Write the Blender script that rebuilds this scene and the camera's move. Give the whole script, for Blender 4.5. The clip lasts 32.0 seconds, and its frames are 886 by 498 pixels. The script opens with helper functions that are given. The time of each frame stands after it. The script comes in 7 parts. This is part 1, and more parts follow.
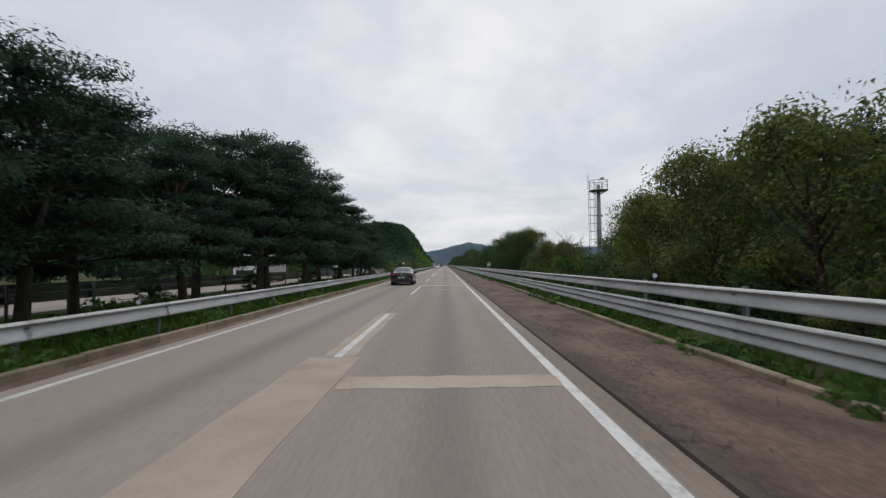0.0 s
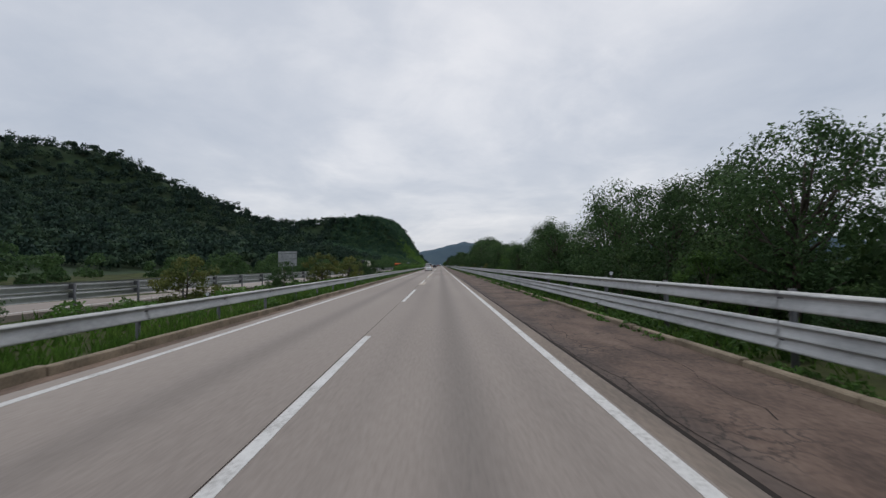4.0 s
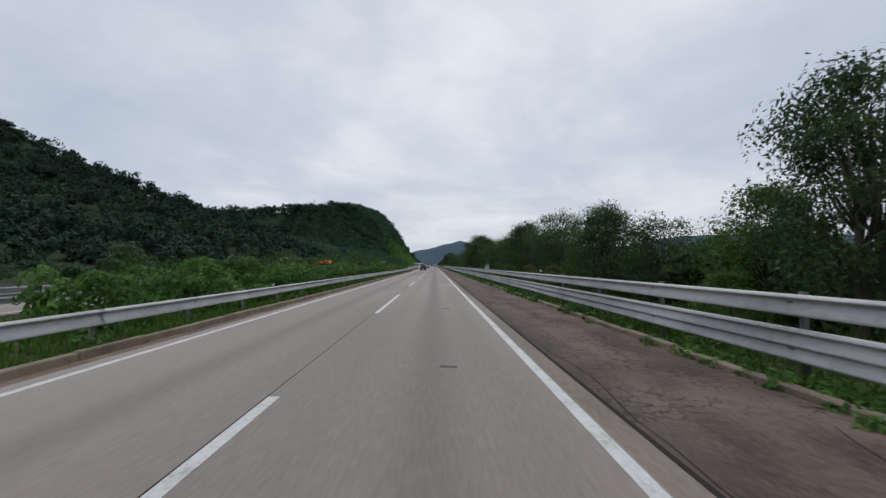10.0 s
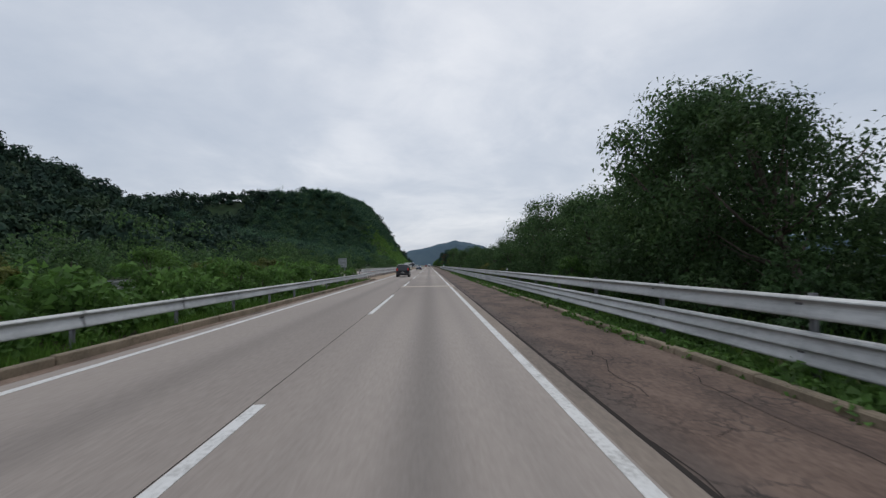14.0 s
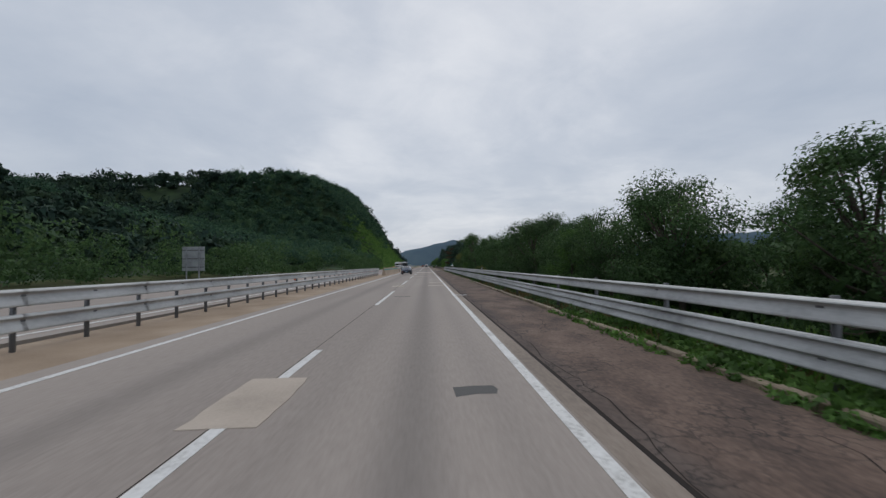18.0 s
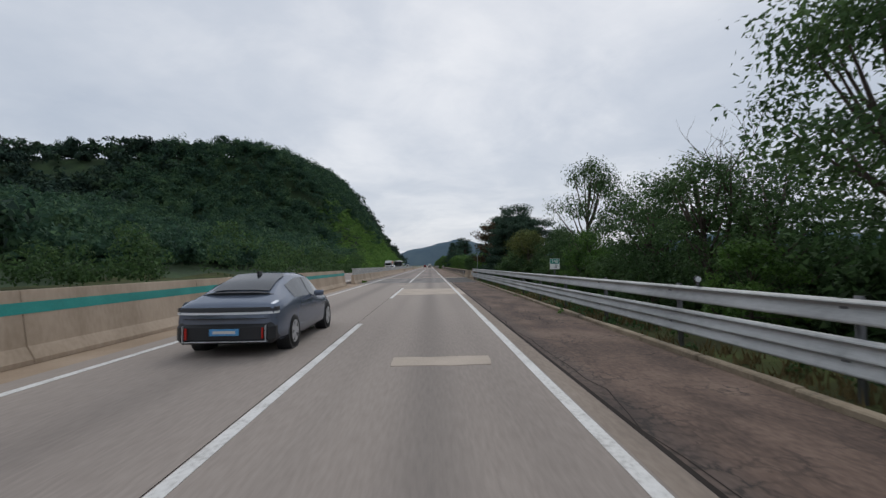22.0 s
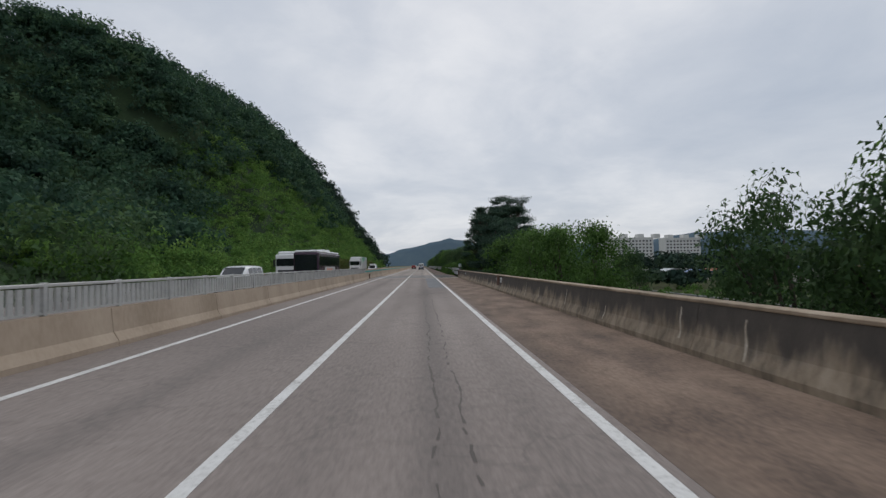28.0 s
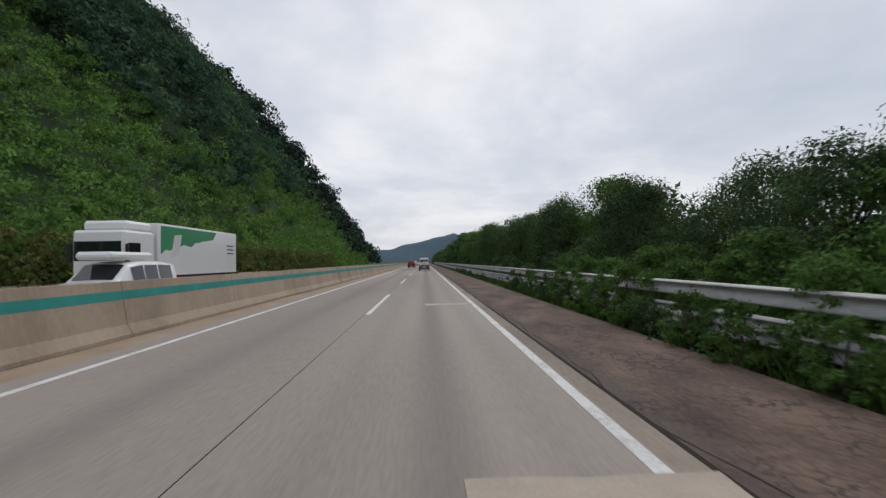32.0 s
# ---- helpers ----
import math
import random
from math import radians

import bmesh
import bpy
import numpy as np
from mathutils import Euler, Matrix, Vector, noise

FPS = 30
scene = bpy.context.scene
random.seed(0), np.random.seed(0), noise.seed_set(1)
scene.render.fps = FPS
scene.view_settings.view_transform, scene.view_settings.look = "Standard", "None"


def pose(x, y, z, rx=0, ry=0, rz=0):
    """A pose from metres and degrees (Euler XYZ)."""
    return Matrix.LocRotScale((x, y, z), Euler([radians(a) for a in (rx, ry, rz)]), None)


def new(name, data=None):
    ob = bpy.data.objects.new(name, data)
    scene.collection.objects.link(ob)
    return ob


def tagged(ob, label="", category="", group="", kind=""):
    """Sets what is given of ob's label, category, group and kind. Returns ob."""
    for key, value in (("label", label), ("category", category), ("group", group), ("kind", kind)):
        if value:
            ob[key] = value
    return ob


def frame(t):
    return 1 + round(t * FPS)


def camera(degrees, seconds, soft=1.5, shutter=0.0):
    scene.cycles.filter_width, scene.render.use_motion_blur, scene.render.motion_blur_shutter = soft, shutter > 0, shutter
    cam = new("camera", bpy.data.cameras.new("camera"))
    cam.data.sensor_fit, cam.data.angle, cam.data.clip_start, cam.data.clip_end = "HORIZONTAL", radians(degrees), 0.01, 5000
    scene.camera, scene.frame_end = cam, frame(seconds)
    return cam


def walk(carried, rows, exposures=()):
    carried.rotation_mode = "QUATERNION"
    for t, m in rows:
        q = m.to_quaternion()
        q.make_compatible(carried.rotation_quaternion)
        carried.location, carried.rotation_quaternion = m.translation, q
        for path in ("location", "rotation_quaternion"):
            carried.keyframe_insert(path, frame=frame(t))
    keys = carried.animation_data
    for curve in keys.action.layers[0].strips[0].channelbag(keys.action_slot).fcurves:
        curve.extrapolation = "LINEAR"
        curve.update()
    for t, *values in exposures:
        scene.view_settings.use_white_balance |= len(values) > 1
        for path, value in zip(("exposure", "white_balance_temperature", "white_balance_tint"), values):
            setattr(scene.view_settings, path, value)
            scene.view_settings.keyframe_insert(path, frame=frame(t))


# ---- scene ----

# ---------- camera ----------
cam = camera(88.0, 32.0, soft=1.4, shutter=0.06)
# seconds, x across the lane, y along the road, eye height, pitch up, lean, turn (degrees)
WAY = [
    (0.0, 0.16, 0.0, 1.61, 2.0, 0.8, 0.3),
    (1.0, 0.16, 21.6, 1.61, 2.0, 0.8, 0.3),
    (2.0, 0.03, 43.2, 1.61, 2.0, 0.8, 0.2),
    (3.0, -0.10, 64.0, 1.61, 2.0, 0.8, 0.0),
    (3.5, -0.10, 74.4, 1.61, 2.0, 0.8, -0.2),
    (5.5, -0.06, 116.6, 1.61, 2.0, 0.8, -0.5),
    (6.0, -0.04, 127.0, 1.61, 2.0, 0.8, -0.5),
    (7.0, 0.09, 147.6, 1.61, 2.0, 0.8, -0.7),
    (8.0, 0.20, 168.3, 1.61, 2.0, 0.8, -0.8),
    (9.0, 0.22, 189.1, 1.61, 2.0, 0.8, -0.9),
    (10.0, 0.24, 209.7, 1.61, 2.0, 0.8, -1.0),
    (11.0, 0.24, 230.1, 1.61, 2.0, 0.8, -1.2),
    (12.0, 0.24, 250.4, 1.61, 2.0, 0.8, -1.5),
    (13.0, 0.24, 270.4, 1.61, 2.0, 0.8, -1.7),
    (14.0, 0.23, 290.0, 1.61, 2.0, 0.8, -1.7),
    (15.0, 0.23, 309.4, 1.61, 2.0, 0.8, -1.7),
    (15.5, 0.25, 319.1, 1.61, 2.0, 0.8, -1.8),
    (17.5, 0.32, 357.0, 1.61, 2.0, 0.8, -2.0),
    (18.0, 0.33, 366.5, 1.61, 2.0, 0.8, -2.0),
    (19.0, 0.33, 385.6, 1.61, 2.0, 0.8, -2.0),
    (20.0, 0.33, 404.6, 1.61, 2.0, 0.8, -2.0),
    (21.0, 0.27, 423.6, 1.61, 2.0, 0.8, -1.8),
    (22.0, 0.19, 442.6, 1.61, 2.0, 0.8, -1.6),
    (23.0, 0.19, 461.8, 1.61, 2.0, 0.8, -1.6),
    (24.0, 0.20, 481.2, 1.61, 2.0, 0.9, -1.8),
    (25.0, 0.13, 501.6, 1.61, 2.0, 1.0, -1.9),
    (25.5, 0.10, 511.8, 1.61, 2.0, 1.0, -2.0),
    (27.5, 0.00, 553.2, 1.61, 2.0, 1.0, -2.6),
    (28.0, -0.02, 563.8, 1.61, 2.0, 1.0, -2.7),
    (29.0, 0.08, 585.0, 1.61, 2.0, 1.0, -2.8),
    (30.0, 0.14, 606.8, 1.61, 1.9, 1.0, -2.7),
    (31.0, 0.08, 628.5, 1.61, 1.7, 1.0, -2.5),
    (32.0, 0.00, 650.3, 1.61, 1.5, 1.0, -2.3),
]
walk(cam, [(t, pose(x, y, z, 90 + p, r, w)) for t, x, y, z, p, r, w in WAY],
     exposures=((0.0, 0.02, 6640, 10), (2.2, 0.02, 6580, 10), (3.0, -0.09, 6500, 10), (6.0, -0.11, 6400, 10), (9.0, -0.07, 6300, 9), (13.0, -0.09, 6300, 9), (15.5, -0.10, 6300, 9), (18.5, -0.22, 6300, 9), (20.0, -0.2, 6300, 9), (22.0, -0.05, 6400, 9), (24.0, -0.05, 6360, 9), (25.0, 0.05, 6620, 10), (25.5, -0.22, 6540, 10), (27.5, -0.16, 6460, 9), (28.0, -0.14, 6440, 9), (29.0, -0.04, 6540, 9), (30.0, 0.0, 6600, 10), (31.0, 0.26, 6620, 10), (32.0, 0.06, 6560, 10)))

# ---------- sky and light ----------
SUN_UP, SUN_TURN = 52.0, 10.0   # degrees: height, turn to the right of the road ahead
world = bpy.data.worlds.new("overcast_sky")
scene.world = world
world.use_nodes = True
wn, wl = world.node_tree.nodes, world.node_tree.links
wn.clear()


def wnode(kind, **kw):
    n = wn.new(kind)
    for k, v in kw.items():
        n.inputs[k].default_value = v
    return n


sky = wnode("ShaderNodeTexSky")
sky.sky_type, sky.sun_disc = "NISHITA", False
sky.sun_elevation, sky.sun_rotation = radians(SUN_UP), radians(SUN_TURN)
sky.air_density, sky.dust_density = 1.0, 3.0
co = wnode("ShaderNodeTexCoord")
sep = wnode("ShaderNodeSeparateXYZ")
wl.new(co.outputs["Generated"], sep.inputs[0])
up = wnode("ShaderNodeMath"); up.operation = "MAXIMUM"; up.inputs[1].default_value = 0.0
wl.new(sep.outputs["Z"], up.inputs[0])
den = wnode("ShaderNodeMath"); den.operation = "ADD"; den.inputs[1].default_value = 0.22
wl.new(up.outputs[0], den.inputs[0])
px = wnode("ShaderNodeMath"); px.operation = "DIVIDE"
py = wnode("ShaderNodeMath"); py.operation = "DIVIDE"
wl.new(sep.outputs["X"], px.inputs[0]); wl.new(den.outputs[0], px.inputs[1])
wl.new(sep.outputs["Y"], py.inputs[0]); wl.new(den.outputs[0], py.inputs[1])
flat = wnode("ShaderNodeCombineXYZ")
wl.new(px.outputs[0], flat.inputs[0]); wl.new(py.outputs[0], flat.inputs[1])
big = wnode("ShaderNodeTexNoise", Scale=0.9, Detail=7.0, Roughness=0.55, Distortion=0.35)
wl.new(flat.outputs[0], big.inputs["Vector"])
tone = wnode("ShaderNodeValToRGB")
tone.color_ramp.elements[0].position, tone.color_ramp.elements[0].color = 0.30, (0.50, 0.555, 0.65, 1)
tone.color_ramp.elements[1].position, tone.color_ramp.elements[1].color = 0.72, (0.87, 0.88, 0.915, 1)
mid = tone.color_ramp.elements.new(0.5)
mid.color = (0.63, 0.67, 0.745, 1)
mix = wnode("ShaderNodeMixRGB"); mix.blend_type = "MIX"; mix.inputs[0].default_value = 0.9
skys = wnode("ShaderNodeMixRGB"); skys.blend_type = "MULTIPLY"; skys.inputs[0].default_value = 1.0
skys.inputs[2].default_value = (0.1, 0.1, 0.1, 1)
wl.new(sky.outputs[0], skys.inputs[1])
wl.new(skys.outputs[0], mix.inputs[1]); wl.new(tone.outputs[0], mix.inputs[2])
# brighter cloud round the hidden sun
sund = wnode("ShaderNodeVectorMath"); sund.operation = "DOT_PRODUCT"
sund.inputs[1].default_value = (0.14, 0.94, 0.31)
wl.new(co.outputs["Generated"], sund.inputs[0])
glow = wnode("ShaderNodeMapRange")
glow.interpolation_type = "SMOOTHSTEP"
glow.inputs["From Min"].default_value, glow.inputs["From Max"].default_value = 0.80, 1.0
glow.inputs["To Min"].default_value, glow.inputs["To Max"].default_value = 0.0, 0.13
wl.new(sund.outputs["Value"], glow.inputs[0])
fine = wnode("ShaderNodeTexNoise", Scale=2.6, Detail=8.0, Roughness=0.6, Distortion=0.6)
wl.new(flat.outputs[0], fine.inputs["Vector"])
gl2 = wnode("ShaderNodeMath"); gl2.operation = "MULTIPLY"
wl.new(glow.outputs[0], gl2.inputs[0]); wl.new(fine.outputs["Fac"], gl2.inputs[1])
fac = wnode("ShaderNodeMath"); fac.operation = "MULTIPLY_ADD"; fac.inputs[1].default_value = 0.16; fac.inputs[2].default_value = -0.08
wl.new(fine.outputs["Fac"], fac.inputs[0])
s1 = wnode("ShaderNodeMath"); s1.operation = "ADD"
s2 = wnode("ShaderNodeMath"); s2.operation = "ADD"
wl.new(big.outputs["Fac"], s1.inputs[0]); wl.new(fac.outputs[0], s1.inputs[1])
wl.new(s1.outputs[0], s2.inputs[0]); wl.new(gl2.outputs[0], s2.inputs[1])
wl.new(s2.outputs[0], tone.inputs[0])
bg = wnode("ShaderNodeBackground", Strength=1.0)
wl.new(mix.outputs[0], bg.inputs[0])
wo = wnode("ShaderNodeOutputWorld")
wl.new(bg.outputs[0], wo.inputs[0])

sun = new("sun", bpy.data.lights.new("sun", "SUN"))
sun.data.energy, sun.data.angle, sun.data.color = 0.6, radians(25), (1.0, 0.97, 0.93)
sun.matrix_world = pose(0, 0, 80, 90 - SUN_UP, 0, 180 - SUN_TURN)
scene.view_settings.exposure = 0.0


# ---------- materials ----------
def mat(name, base, dark=None, light=None, scale=3.0, grain=60.0, rough=0.8, metal=0.0, bump=0.2, bump_scale=40.0,
        stretch=(1, 1, 1), island=0.0, each=0.0, spec=0.4, amount=0.7, tracks=(), sharp=0.19, thin=0.0):
    """A surface in three tones: patches of the dark and the light one at two sizes, fine relief, and tints piece by piece."""
    m = bpy.data.materials.new(name)
    m.use_nodes = True
    n, l = m.node_tree.nodes, m.node_tree.links
    b = n["Principled BSDF"]
    dark = dark or tuple(c * 0.7 for c in base)
    light = light or tuple(min(1, c * 1.25) for c in base)
    tc, mp = n.new("ShaderNodeTexCoord"), n.new("ShaderNodeMapping")
    geo = n.new("ShaderNodeNewGeometry")
    mp.inputs["Scale"].default_value = stretch
    l.new(geo.outputs["Position"], mp.inputs[0])
    n1, n2 = n.new("ShaderNodeTexNoise"), n.new("ShaderNodeTexNoise")
    n1.inputs["Scale"].default_value, n1.inputs["Detail"].default_value = 1 / scale, 6
    n2.inputs["Scale"].default_value, n2.inputs["Detail"].default_value = grain, 3
    for k in (n1, n2):
        l.new(mp.outputs[0], k.inputs["Vector"])
    r = n.new("ShaderNodeValToRGB")
    e = r.color_ramp.elements
    e[0].position, e[0].color = 0.5 - sharp, (*dark, 1)
    e[1].position, e[1].color = 0.5 + sharp, (*light, 1)
    k = e.new(0.5)
    k.color = (*base, 1)
    add = n.new("ShaderNodeMath"); add.operation = "MULTIPLY_ADD"
    l.new(n1.outputs["Fac"], add.inputs[0])
    add.inputs[1].default_value = amount
    g2 = n.new("ShaderNodeMath"); g2.operation = "MULTIPLY_ADD"
    l.new(n2.outputs["Fac"], g2.inputs[0])
    g2.inputs[1].default_value, g2.inputs[2].default_value = 1 - amount, 0.0
    l.new(g2.outputs[0], add.inputs[2])
    l.new(add.outputs[0], r.inputs[0])
    last = r.outputs[0]
    for share, node, out in ((island, geo, "Random Per Island"), (each, n.new("ShaderNodeObjectInfo"), "Random")):
        if share:
            hv = n.new("ShaderNodeHueSaturation")
            mr = n.new("ShaderNodeMapRange")
            mr.inputs["To Min"].default_value, mr.inputs["To Max"].default_value = 1 - share, 1 + share
            l.new(node.outputs[out], mr.inputs[0])
            l.new(mr.outputs[0], hv.inputs["Value"])
            l.new(last, hv.inputs["Color"])
            last = hv.outputs[0]
    for tx, half, share in tracks:   # long stains left by the traffic
        sp = n.new("ShaderNodeSeparateXYZ")
        l.new(geo.outputs["Position"], sp.inputs[0])
        d = n.new("ShaderNodeMath"); d.operation = "SUBTRACT"; d.inputs[1].default_value = tx
        l.new(sp.outputs["X"], d.inputs[0])
        a = n.new("ShaderNodeMath"); a.operation = "ABSOLUTE"
        l.new(d.outputs[0], a.inputs[0])
        mr = n.new("ShaderNodeMapRange"); mr.interpolation_type = "SMOOTHSTEP"
        mr.inputs["From Min"].default_value, mr.inputs["From Max"].default_value = half, 0.0
        mr.inputs["To Min"].default_value, mr.inputs["To Max"].default_value = 0.0, share
        l.new(a.outputs[0], mr.inputs[0])
        nm = n.new("ShaderNodeMath"); nm.operation = "MULTIPLY"
        l.new(mr.outputs[0], nm.inputs[0]); l.new(n1.outputs["Fac"], nm.inputs[1])
        mx = n.new("ShaderNodeMixRGB"); mx.inputs[2].default_value = (0.05, 0.048, 0.047, 1)
        l.new(nm.outputs[0], mx.inputs[0]); l.new(last, mx.inputs[1])
        last = mx.outputs[0]
    l.new(last, b.inputs["Base Color"])
    b.inputs["Roughness"].default_value, b.inputs["Metallic"].default_value = rough, metal
    b.inputs["Specular IOR Level"].default_value = spec
    if thin:   # light that passes through a leaf
        tl, ms = n.new("ShaderNodeBsdfTranslucent"), n.new("ShaderNodeMixShader")
        l.new(last, tl.inputs[0])
        ms.inputs[0].default_value = thin
        l.new(b.outputs[0], ms.inputs[1]); l.new(tl.outputs[0], ms.inputs[2])
        l.new(ms.outputs[0], n["Material Output"].inputs[0])
    if bump:
        n3, bp = n.new("ShaderNodeTexNoise"), n.new("ShaderNodeBump")
        n3.inputs["Scale"].default_value, n3.inputs["Detail"].default_value = bump_scale, 4
        l.new(mp.outputs[0], n3.inputs["Vector"])
        bp.inputs["Strength"].default_value, bp.inputs["Distance"].default_value = bump, 0.02
        l.new(n3.outputs["Fac"], bp.inputs["Height"])
        l.new(bp.outputs[0], b.inputs["Normal"])
    return m


